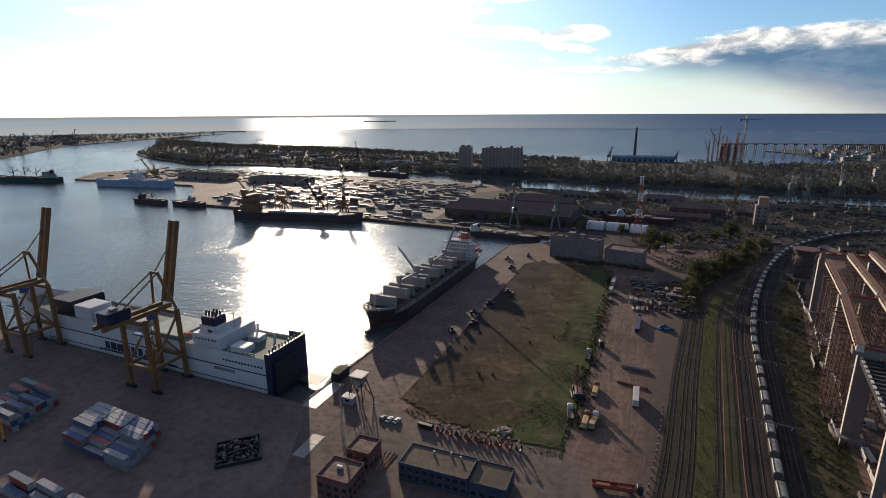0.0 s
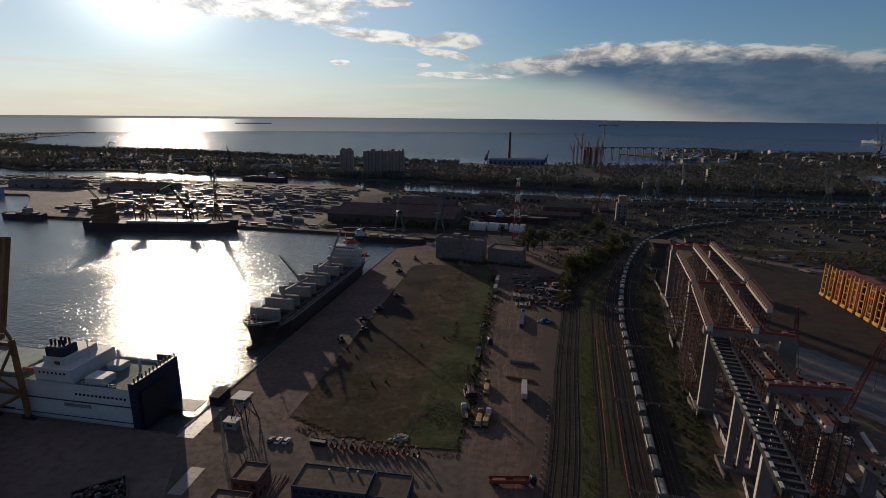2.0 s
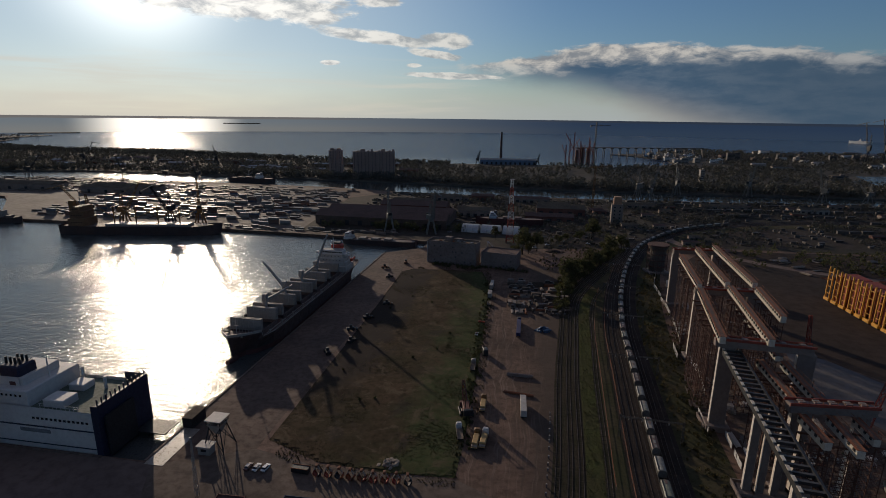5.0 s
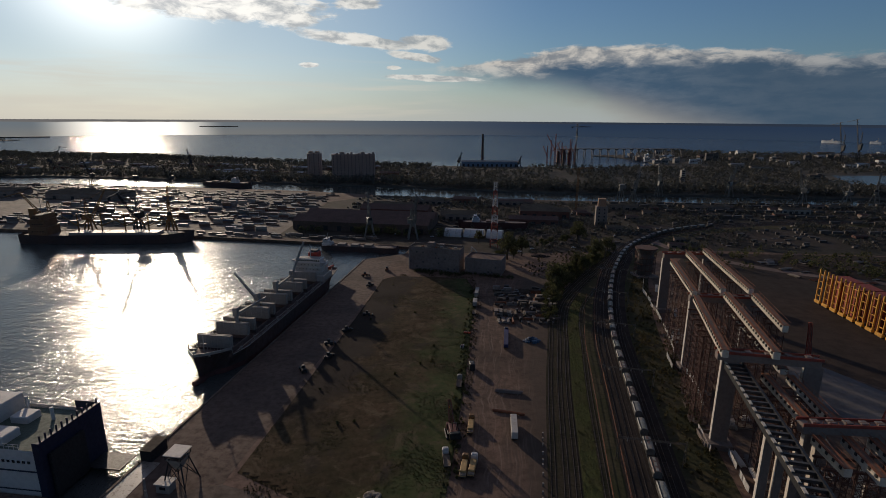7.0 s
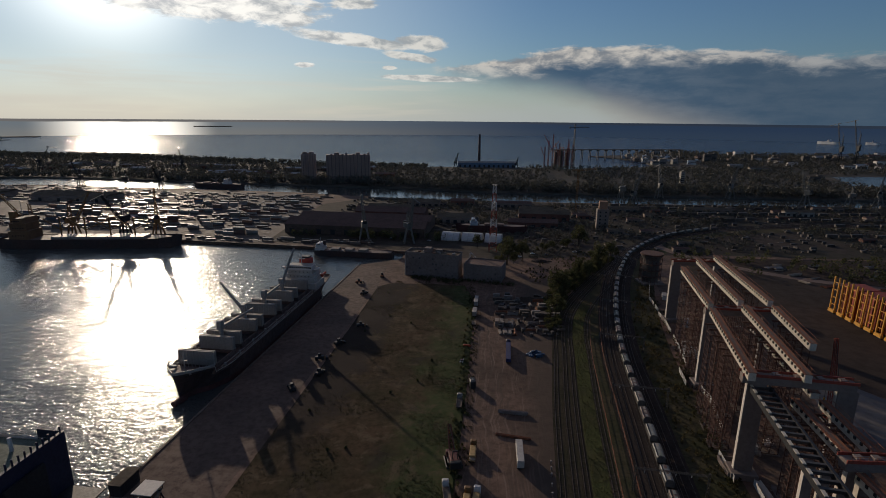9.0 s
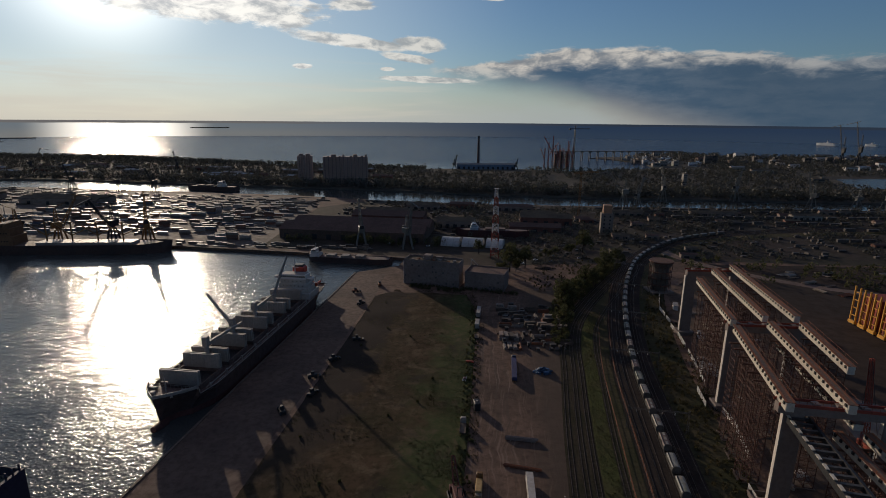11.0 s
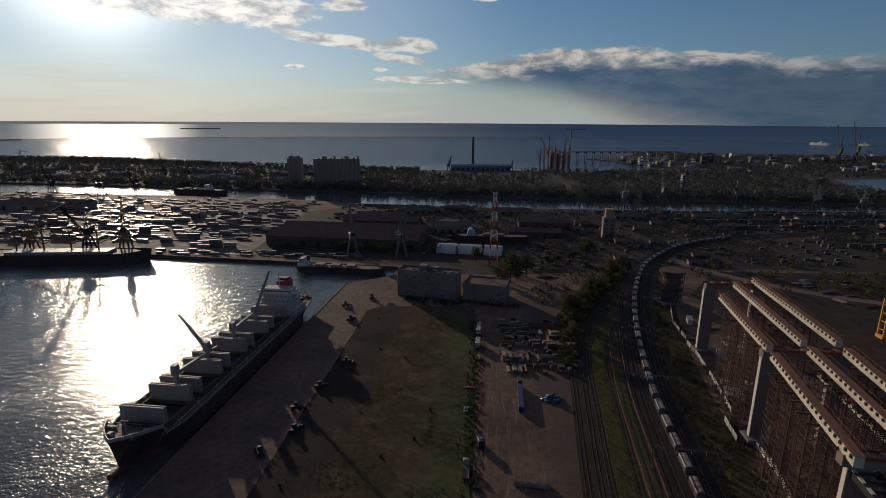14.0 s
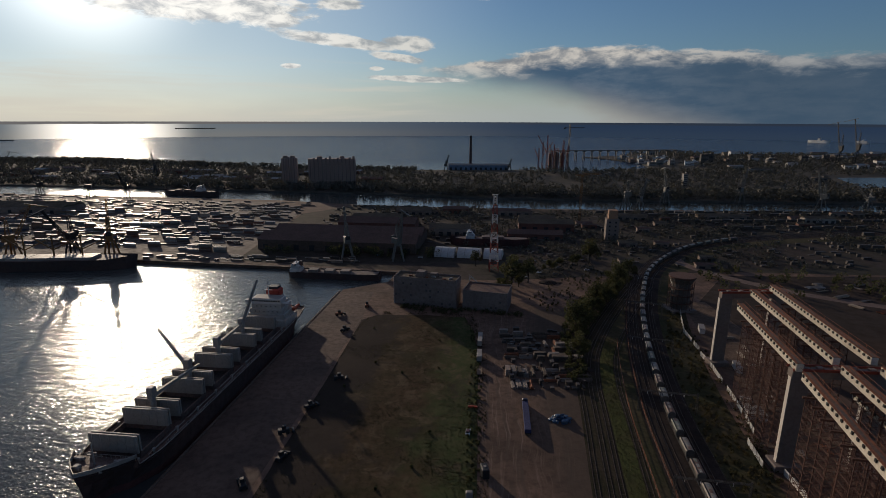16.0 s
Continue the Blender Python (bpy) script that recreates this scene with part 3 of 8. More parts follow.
# ---- railway ----
SLEEPER = mat("oiled_sleeper", (0.06, 0.047, 0.037), 0.95, vary=0.4, scale=0.5, island=True, spec=0.1)
TRAIN = smooth_line([(61, -30), (67, 20), (73.2, 66), (77.2, 91), (81.5, 117), (86, 144), (90.2, 170), (95.2, 200), (101.8, 230), (112.3, 270), (127.7, 319), (144.8, 364), (171.5, 421), (206, 468), (250, 510), (320, 545), (430, 570), (620, 585)], 4.0)
setting("ground_trackside", ribbon(TRAIN[20:], 9.8, 27, 0.03), mat("trackside_soil", (0.078, 0.064, 0.04), 1.0, vary=0.7, scale=0.25, second=(0.052, 0.052, 0.027), bump=0.6, bump_scale=1.2, spec=0.05), "dark weedy ground between the railway and the fence")
setting("ground_verge", ribbon(TRAIN[:105], -27, -10.8, 0.022), MATS["trackside_soil"], "dark weedy verge beside the main tracks")
setting("ground_ballast", ribbon(TRAIN, -11, 10, 0.05), BALLAST, "dark oily ballast under the main tracks")
WEST_T = smooth_line([(24, -30), (34.5, 30), (43.6, 77), (54.8, 148), (65.3, 205), (70.8, 235), (80, 268), (98, 306), (124, 352), (150, 395)], 4.0)
setting("ground_siding", ribbon(WEST_T, -7, 5, 0.04), mat("siding_ballast", (0.058, 0.045, 0.032), 1.0, vary=0.7, scale=0.3, second=(0.036, 0.034, 0.02), bump=0.7, bump_scale=3.0, spec=0.05), "weedy brown ballast of the sidings")
setting("grass_strip", ribbon(WEST_T[14:78], 5.2, 11.5, 0.06), GREEN, "fresh green grass strip between the tracks", kind="structure")
for k, (line, d) in enumerate(((TRAIN, 0), (TRAIN, -5), (TRAIN, 5), (TRAIN, -9.3), (WEST_T, -5), (WEST_T, -0.5), (WEST_T, 3.4), (WEST_T, 13.0))):
    c = offset(line, d)
    track = thing("railway_track", pose(0, 0, 0), "pair of worn steel rails on old sleepers", "railway track", "harbour railway tracks")
    sl = B()
    n = int(sum((q - p).length for p, q in zip(c, c[1:])) / 1.3)
    n = min(n, 330)
    for i in range(n):
        p, a = along(c, i * 1.3)
        sl.box(p.x, p.y, 0.06, 0.26, 2.7, 0.05, a)
    part("sleeper_bed", sl, SLEEPER, track)["kind"] = "stuff"
    for o in (-0.8, 0.8):
        r = offset(c, o)
        rb = B()
        for p, q in zip(r, r[1:]):
            rb.beam((p.x, p.y, 0.16), (q.x, q.y, 0.16), 0.15, 0.14)
        part("rail", rb, RAIL, track)


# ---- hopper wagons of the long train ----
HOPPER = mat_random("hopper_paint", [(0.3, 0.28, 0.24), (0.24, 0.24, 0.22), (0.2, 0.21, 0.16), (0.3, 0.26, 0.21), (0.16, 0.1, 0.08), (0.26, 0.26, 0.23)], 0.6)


# wagon sides and ends painted darker than the roof, standing in for shade
HOPPER_SHADE = mat("shaded_hopper_paint", (0.11, 0.1, 0.088), 0.8, vary=0.5, scale=0.5)


def hopper_wagon(m):
    w = thing("hopper_wagon", m, "grey covered hopper wagon with ribbed sides in a long train", "freight wagon", "hopper wagons of the train")
    L, H, hw = 9.7, 4.3, 1.5
    b = B()
    # body: tapering below, rounded roof
    prof = [(-0.8, 1.1), (-hw, 2.0), (-hw, 3.7), (-0.95, 4.2), (0, H), (0.95, 4.2), (hw, 3.7), (hw, 2.0), (0.8, 1.1)]
    n = len(prof)
    b.add([(-L / 2 + (0.9 if z < 1.9 else 0.55 if z > 4 else 0), y, z) for y, z in prof] + [(L / 2 - (0.9 if z < 1.9 else 0.55 if z > 4 else 0), y, z) for y, z in prof],
          [(i, (i + 1) % n, n + (i + 1) % n, n + i) for i in range(n)] + [tuple(range(n - 1, -1, -1)), tuple(range(n, 2 * n))])
    part("body", b, HOPPER_SHADE, w, "dark body with shade painted into its colour")
    roof = [(-hw - 0.03, 3.62), (-hw - 0.02, 3.74), (-0.96, 4.23), (0, H + 0.03), (0.96, 4.23), (hw + 0.02, 3.74), (hw + 0.03, 3.62)]
    k = len(roof)
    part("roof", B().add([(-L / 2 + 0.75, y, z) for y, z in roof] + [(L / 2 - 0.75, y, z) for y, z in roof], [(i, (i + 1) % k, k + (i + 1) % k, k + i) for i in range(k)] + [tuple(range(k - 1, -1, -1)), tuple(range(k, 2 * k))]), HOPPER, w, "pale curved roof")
    for s in (-1, 1):
        b = B()
        for i in range(8):
            b.box(-L / 2 + 0.3 + i * (L - 0.6) / 7, s * (hw + 0.04), 2.0, 0.14, 0.1, 1.7)
        part("ribbing", b.box(0, s * (hw + 0.03), 1.98, L, 0.08, 0.1), HOPPER_SHADE, w)
    for i in range(3):
        part("roof_hatch", B().box(-3.0 + i * 3.0, 0, H - 0.08, 1.8, 0.9, 0.16), HOPPER, w)
    part("running_board", B().box(0, 1.1, H - 0.02, L - 1.2, 0.4, 0.06), BLACK, w)
    part("underframe", B().box(0, 0, 0.95, 12.6, 2.2, 0.3).box(6.45, 0, 0.95, 0.5, 0.4, 0.3).box(-6.45, 0, 0.95, 0.5, 0.4, 0.3), BLACK, w)
    for x in (-4.4, 4.4):
        bg_ = part("bogie", B().box(x, 0.95, 0.45, 2.6, 0.25, 0.4).box(x, -0.95, 0.45, 2.6, 0.25, 0.4).box(x, 0, 0.5, 0.5, 2.0, 0.4), BLACK, w)
        for dx in (-0.9, 0.9):
            part("wheelset", B().beam((x + dx, -0.75, 0.75), (x + dx, -0.9, 0.75), 0.95, n=10).beam((x + dx, 0.75, 0.75), (x + dx, 0.9, 0.75), 0.95, n=10).beam((x + dx, -0.8, 0.75), (x + dx, 0.8, 0.75), 0.2, n=6), BLACK, bg_)
    return w


wagon = None
for i in range(46):
    p, a = along(TRAIN, 55 + 13.25 * i)
    m = pose(p.x, p.y, 0.0, rz=a)
    if wagon is None:
        wagon = hopper_wagon(m)
    else:
        copy_thing(wagon, m)


# ---- bulk carrier ----
def loft(rings):
    """A closed skin through rings of equal length (open at the ring's ends)."""
    b = B()
    n = len(rings[0])
    for r in rings:
        b.v += [tuple(p) for p in r]
    for k in range(len(rings) - 1):
        for i in range(n - 1):
            b.f.append((k * n + i, k * n + i + 1, (k + 1) * n + i + 1, (k + 1) * n + i))
    return b


def window_row(parent, n, x0, x1, y, z, w=0.7, h=0.8, axis="x", face=0.06):
    """Single dark panes along a wall."""
    for i in range(n):
        t = x0 + (x1 - x0) * (i + 0.5) / n
        b = B().box(t, y, z, w, face, h) if axis == "x" else B().box(y, t, z, face, w, h)
        part("window", b, GLASS_D, parent)


SHIP_W = mat("dull_white_ship_paint", (0.42, 0.38, 0.335), 0.6, vary=0.35, scale=0.3, second=(0.3, 0.25, 0.21))
STIFF = B().box(0, 0, 0, 0.25, 0.16, 6.4).mesh("stiffener", GREYW)


def bulk_carrier(m):
    ship = thing("bulk_carrier", m, "bulk carrier with open hatch covers moored at the quay", "cargo ship")
    L, D = 172.0, 7.6
    st = [(0, 0.15, 0.1, 12.0), (3, 3.6, 0.8, 11.6), (8, 8.4, 3.2, 11.2), (14, 11.8, 7.0, 10.6), (14.5, 12.0, 7.4, D), (24, 14.2, 12.2, D), (34, 14.5, 14.2, D), (100, 14.5, 14.5, D), (138, 14.5, 14.0, D), (155, 14.0, 10.5, D), (166, 12.6, 6.0, D + 0.3), (L, 11.4, 3.0, D + 0.6)]
    rings = []
    for y, wd, ww, zd in st:
        yb = y + (3.0 if y < 10 else 0.0)
        wm = ww + (wd - ww) * 0.55
        rings.append([(-wd, y, zd), (-wm, y + (yb - y) * 0.5, zd * 0.5 + 1.0), (-ww, yb, 0.2), (-ww * 0.98, yb, -4.5), (ww * 0.98, yb, -4.5), (ww, yb, 0.2), (wm, y + (yb - y) * 0.5, zd * 0.5 + 1.0), (wd, y, zd)])
    b = loft(rings)
    b.f.append(tuple((len(rings) - 1) * 8 + i for i in range(8)))
    hull = part("hull", b, HULL_B, ship, "black hull with rust streaks")
    b = loft([[(p[0] * 1.012, p[1], p[2]) for p in (r[2], r[3])] for r in rings] )
    part("boot_topping", b, BOOT_R, hull, "red paint at the waterline")
    b = loft([[(p[0] * 1.012, p[1], p[2]) for p in (r[5], r[4])] for r in rings])
    part("boot_topping", b, BOOT_R, hull, "red paint at the waterline")
    part("bulb", B().beam((0, 5.5, -2.2), (0, -1.5, -1.2), 4.5, n=12, r1=2.6), BOOT_R, hull, "red bulbous bow")
    b = B()
    for k in range(len(st) - 1):
        (y0, w0, _, z0), (y1, w1, _, z1) = st[k], st[k + 1]
        if y1 - y0 > 1:
            b.add([(-w0, y0, z0 - 0.9), (w0, y0, z0 - 0.9), (w1, y1, z1 - 0.9), (-w1, y1, z1 - 0.9)], [(0, 1, 2, 3)])
        else:
            b.add([(-w0, y0, z1 - 1), (w0, y0, z1 - 1), (w0, y0, z0 - 0.9), (-w0, y0, z0 - 0.9)], [(0, 1, 2, 3)])
    part("deck", b, DECK_R, ship, "brownish worn deck")
    b = B()
    for s in (-1, 1):
        for k in range(len(st) - 1):
            (y0, w0, _, z0), (y1, w1, _, z1) = st[k], st[k + 1]
            b.beam((s * w0, y0, z0 + 0.1), (s * w1, y1, z1 + 0.1), 0.25)
    part("rail_cap", b, GREYW, ship, "pale deck edge rail")
    for s in (-1, 1):
        bb_ = B()
        for k in range(60):
            y = 16 + k * 2.5
            w = 12.3 + min(2.2, (y - 16) * 0.22) if y < 26 else 14.4
            if y < 152:
                bb_.box(s * w, y, D, 0.12, 0.12, 1.1)
        bb_.box(s * 14.4, 89, D + 1.05, 0.1, 126, 0.1).box(s * 14.4, 89, D + 0.55, 0.08, 126, 0.08)
        part("guard_rail", bb_, GREYW, ship)
        for k in range(9):
            part("vent_head", B().beam((s * 12.2, 22 + k * 14, D - 0.9), (s * 12.2, 22 + k * 14, D + 0.9), 0.8, n=8).cbox(s * 12.2, 22 + k * 14, D + 0.7, 1.1, 1.1, 0.6, 0.2), GREYW, ship)
            part("bollard_pair", B().beam((s * 13.4, 28 + k * 13, D - 0.9), (s * 13.4, 28 + k * 13, D + 0.2), 0.6, n=8).beam((s * 13.4, 29.4 + k * 13, D - 0.9), (s * 13.4, 29.4 + k * 13, D + 0.2), 0.6, n=8), BLACK, ship)
        part("fore_bulwark", B().beam((0, 0.4, 12.4), (s * 3.4, 3.2, 12.1), 0.3, 1.6).beam((s * 3.4, 3.2, 12.1), (s * 8.2, 8.2, 11.7), 0.3, 1.5).beam((s * 8.2, 8.2, 11.7), (s * 11.7, 14, 11.1), 0.3, 1.4), GREYW, ship)
        part("mooring_winch", B().cbox(s * 7.5, 11.2, 9.7, 2.0, 1.8, 1.5, 0.3).beam((s * 5.6, 11.2, 10.6), (s * 9.4, 11.2, 10.6), 1.2, n=10), GREYW, ship)
        for k in range(4):
            part("deck_locker", B().cbox(s * (2 + 2.4 * k % 8), 15.8 + k * 0.4, D - 1, 1.6, 1.2, 1.4, 0.1), GREYW, ship)
    # forecastle gear
    b = B().beam((0, 9, 10), (0, 9, 19), 0.6, n=8, r1=0.35).box(0, 9, 15, 3, 0.3, 0.3)
    part("fore_mast", b, GREYW, ship)
    for x in (-4, 4):
        part("windlass", B().cbox(x, 6, 10.2, 2.2, 2.4, 1.8, 0.3).beam((x - 1.6, 5.4, 11), (x + 1.6, 5.4, 11), 1.5, n=10), GREYW, ship)
    b = B()
    for k in range(14):
        t = k / 13
        x = -11.8 + 23.6 * t
        b.box(x, 13.2, 10.0, 0.12, 0.12, 1.4)
    b.box(0, 13.2, 11.3, 23.6, 0.12, 0.12)
    part("breakwater_rail", b, GREYW, ship)
    # holds with folded hatch covers
    for k in range(5):
        y0 = 19.5 + 24.2 * k
        part("hatch_coaming", B().box(-9.3, y0 + 8, D - 1, 0.5, 17, 2.6).box(9.3, y0 + 8, D - 1, 0.5, 17, 2.6).box(0, y0 - 0.5, D - 1, 19, 0.5, 2.6).box(0, y0 + 16.5, D - 1, 19, 0.5, 2.6), DECK_R, ship)
        # black plate on the closed deck paints the hold's dark inside
        part("hold", B().box(0, y0 + 8, D - 0.85, 18, 16, 0.1), BLACK, ship, "black plate for the shade in an open hold")
        for y in (y0 + 0.2, y0 + 16.0):
            for dy in (0.0, 1.3):
                cover = part("hatch_cover", B().cbox(0, y + dy * (1 if y > y0 + 5 else -1), D + 1.3, 18.6, 0.7, 6.8, 0.12), GREYW, ship, "folded pale steel hatch cover standing on edge")
                for i in range(6):
                    part("stiffener", STIFF, GREYW, cover, at=pose(-8 + i * 3.2, y + dy * (1 if y > y0 + 5 else -1) - 0.42, D + 1.5))
    # deck cranes in the gaps
    for k, (aim, rise) in enumerate(((78, 4), (152, 30), (88, 3), (48, 66))):
        y = 40.5 + 24.2 * k
        cr = part("deck_crane", B().beam((0, y, D), (0, y, D + 11), 2.4, n=12).cbox(0, y, D + 10.2, 2.8, 3.0, 4.6, 0.3), GREYW, ship, "pale deck crane")
        a, e = radians(aim), radians(rise)
        p0 = Vector((0, y, D + 10.8))
        q0 = p0 + Vector((math.cos(a) * math.cos(e), math.sin(a) * math.cos(e), math.sin(e))) * 25
        part("boom", B().beam(p0, q0, 1.3, 1.5, r1=0.8), GREYW, cr)
        part("hoist_wire", B().beam((0, y, D + 15.4), q0, 0.12), BLACK, cr)
    for k in range(5):
        for s in (-1, 1):
            part("deck_pipe", B().beam((s * 11.3, 20 + 24.2 * k, D - 0.2), (s * 11.3, 42 + 24.2 * k, D - 0.2), 0.4, n=6), GREYW, ship)
    # accommodation
    acc = part("superstructure", B().cbox(0, 148, D - 1, 25, 17, 4.2, 0.2).cbox(0, 148.5, D + 3.2, 22, 14, 3.0, 0.2).cbox(0, 148.5, D + 6.2, 20, 13, 2.9, 0.2).cbox(0, 148.5, D + 9.1, 18, 12, 2.9, 0.2), SHIP_W, ship, "white accommodation block")
    part("bridge", B().cbox(0, 146.5, D + 12.0, 18, 8, 2.9, 0.2).box(0, 145.5, D + 11.9, 27.5, 3.2, 0.35).box(12.8, 145.5, D + 12.2, 1.8, 2.6, 1.1).box(-12.8, 145.5, D + 12.2, 1.8, 2.6, 1.1), WHITE, acc)
    part("monkey_deck", B().box(0, 146.5, D + 14.9, 16, 7, 0.25), GREYW, acc)
    window_row(acc, 12, -8.6, 8.6, 142.45, D + 13.3, 1.15, 1.0)
    for z, n, x in ((D + 10.2, 5, 7), (D + 7.2, 6, 8)):
        window_row(acc, n, -x, x, {D + 10.2: 142.45, D + 7.2: 141.95, D + 4.2: 141.45}[z], z, 0.6, 0.7)
    fun = part("funnel", B().cbox(0, 155, D + 9, 8.2, 7, 9.0, 0.8), mat("red_funnel_paint", (0.42, 0.05, 0.03), 0.5, vary=0.2), ship, "red funnel")
    part("funnel_band", B().cbox(0, 155, D + 12.4, 8.4, 7.2, 1.8, 0.8), WHITE, fun)
    part("funnel_cap", B().cbox(0, 155, D + 17.9, 6.4, 5.6, 1.2, 0.5), BLACK, fun)
    part("radar_mast", B().beam((0, 147, D + 15), (0, 147, D + 25), 0.8, n=8, r1=0.4).box(0, 147, D + 19, 5, 0.4, 0.3).box(0, 147, D + 21.5, 3.4, 0.4, 0.4), WHITE, ship)
    for s in (-1, 1):
        lb = part("lifeboat", B().beam((s * 12, 153, D + 5.5), (s * 12, 161, D + 5.5), 2.4, n=10, r1=1.6), ORANGE, ship, "orange lifeboat")
        part("davit", B().beam((s * 11, 154, D + 3), (s * 12.6, 154, D + 7.6), 0.35).beam((s * 11, 160, D + 3), (s * 12.6, 160, D + 7.6), 0.35), WHITE, lb)
    part("stern_mast", B().beam((0, 169, D), (0, 169, D + 7), 0.3, n=6), WHITE, ship)
    return ship


p = quay_xy(81, -16.3)
bulk_carrier(pose(p[0], p[1], 0, rz=QUAY_RZ))


# ---- ferry: ro-ro ship at the container terminal ----
def roro_ship(m):
    """Local x along the ship from the stern (0) to the bow, y to the water side."""
    ship = thing("roro_ferry", m, "white ro-ro cargo ferry with a dark navy stern", "cargo ship")
    L, W, H = 205.0, 26.0, 17.5
    rings = []
    for x, w, z in ((0, 1, H), (4, 1, H), (150, 1, H), (175, 0.86, H + 2), (195, 0.45, H + 4), (L, 0.04, H + 5)):
        y0, y1 = W / 2 - W / 2 * w, W / 2 + W / 2 * w
        t = 0.8 if x > 160 else 1.0
        c = W / 2
        rings.append([(x, c + (y0 - c), z), (x, c + (y0 - c) * t, 4.0), (x, c + (y0 - c) * t * 0.97, -4.5), (x, c + (y1 - c) * t * 0.97, -4.5), (x, c + (y1 - c) * t, 4.0), (x, y1, z)])
    b = loft(rings)
    hull = part("hull", b, WHITE, ship, "white hull")
    part("weather_deck", B().prism([(0.2, 0.3), (150, 0.3), (195, 8), (195, 18), (150, W - 0.3), (0.2, W - 0.3)], H - 1.2, H - 1.0), mat("green_deck", (0.1, 0.13, 0.1), 0.8), ship)
    part("rubbing_strake", B().box(80, -0.12, 9.4, 160, 0.25, 0.45).box(80, -0.1, 2.2, 160, 0.25, 0.3), NAVY, hull, "navy line along the side")
    part("rubbing_strake", B().box(80, W + 0.12, 9.4, 160, 0.25, 0.45), NAVY, hull)
    # stern: tall navy face with ramp and rail posts
    stern = part("stern_wall", B().prism([(-1.2, -0.2), (1.5, -0.2), (1.5, 0.0), (0.0, 0.0), (0.0, W), (9, W), (9, W + 0.2), (-1.2, W + 0.2)], -2.0, H + 3.0), NAVY, ship, "dark navy stern")
    for i in range(12):
        part("stern_post", B().beam((-0.6, 1 + i * 2.2, H + 3.0), (-0.6, 1 + i * 2.2, H + 5.2), 0.6, n=6), NAVY, stern)
    part("stern_ramp", B().box(-2.2, 9, -0.5, 1.0, 14, 16), BLACK, ship)
    part("ramp_apron", B().box(-8, 20, 0.1, 13, 9, 0.4), BLACK, ship)
    # side opening, its shade painted as a grey plate, and window line
    part("side_recess", B().box(27, -0.03, 7.0, 13, 0.3, 1.5), mat("shaded_grey", (0.2, 0.2, 0.2), 0.7), hull)
    for i in range(13):
        part("window", B().box(4 + i * 1.9, -0.05, 12.6, 1.0, 0.2, 0.9), GLASS_D, hull)
    # letters of the owner's name, as plain bars
    x = 110.0
    for w, g in ((3.4, 1), (4.2, 1), (4.4, 1), (4.6, 1), (3.8, 1), (3.4, 1), (1.6, 1), (4.6, 1), (4.6, 1)):
        part("name_bar", B().box(x, -0.06, 3.6, w, 0.2, 4.2), NAVY, hull)
        x -= w / 2 + 3.0
    part("name_field", B().box(88, -0.04, 2.5, 58, 0.14, 0.7), NAVY, hull)
    # upper works near the stern
    house = part("deckhouse", B().cbox(38, 13, H - 1, 18, 24, 6.5, 0.3).cbox(40, 13, H + 5.5, 12, 16, 3.2, 0.3), WHITE, ship, "white deckhouse")
    window_row(house, 7, 31, 45, 0.95, H + 3.0, 0.9, 0.9)
    fun = part("funnel", B().cbox(40, 9, H + 8.7, 9, 8, 4.2, 0.6), NAVY, ship, "dark navy funnel casing")
    part("funnel_plate", B().cbox(40, 4.8, H + 4.0, 9.0, 0.5, 4.4, 0.1), WHITE, fun)
    part("funnel_mark", B().box(38.5, 4.5, H + 5.2, 2.6, 0.15, 1.8), BOOT_R, fun)
    for i in range(7):
        part("exhaust_pipe", B().beam((37 + (i % 4) * 2.0, 7.5 + (i // 4) * 3, H + 12.5), (37 + (i % 4) * 2.0, 7.5 + (i // 4) * 3, H + 15.6), 0.9, n=8), BLACK, fun)
    part("rescue_boat", B().beam((46, 2.2, H + 3.5), (53, 2.2, H + 3.5), 2.4, n=10, r1=1.4), ORANGE, ship, "orange-red lifeboat")
    part("aft_winch_house", B().cbox(20, 6, H - 1, 9, 7, 3.0, 0.3), WHITE, ship)
    part("aft_winch_house", B().cbox(22, 18, H - 1, 7, 6, 2.6, 0.3), WHITE, ship)
    b = B()
    for i in range(10):
        b.box(8 + i * 1.8, 1.0, H - 1, 0.1, 0.1, 2.2)
    b.box(16, 1.0, H + 1.1, 17, 0.1, 0.1).box(16, 1.0, H + 0.2, 17, 0.08, 0.08)
    part("deck_rail", b, WHITE, ship)
    part("vent", B().beam((12, 19, H - 1), (12, 19, H + 4), 1.2, n=8), WHITE, ship)
    part("vent", B().beam((26, 23, H - 1), (26, 23, H + 5), 1.2, n=8), WHITE, ship)
    part("mast", B().beam((31, 13, H + 5), (31, 13, H + 14), 0.5, n=6).box(31, 13, H + 10, 0.3, 4, 0.3), WHITE, ship)
    # trailers and boxes stowed forward
    for i, (x, y, w, l, h, mt) in enumerate(((92, 5, 16, 9, 5, GREYW), (112, 6, 14, 10, 6, WHITE), (128, 7, 14, 12, 8, WHITE), (150, 13, 18, 20, 8, BLACK), (70, 13, 24, 22, 2.0, mat("green_hatch", (0.16, 0.24, 0.22), 0.7)))):
        part("deck_cargo", B().cbox(x, y, H - 1, w, l, h, 0.3), mt, ship)
    return ship


roro_ship(pose(-131.5, 71.8, -0.1, rz=180 - 5.7) @ Matrix.Diagonal((1, -1, 1, 1)))


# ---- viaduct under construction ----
# Pale tone of roofs and pipes; on column edges it paints the sunlight.
PALE_TONE = mat("pale_tone", (0.6, 0.53, 0.45), 0.7, vary=0.2, scale=0.4, second=(0.46, 0.39, 0.32))

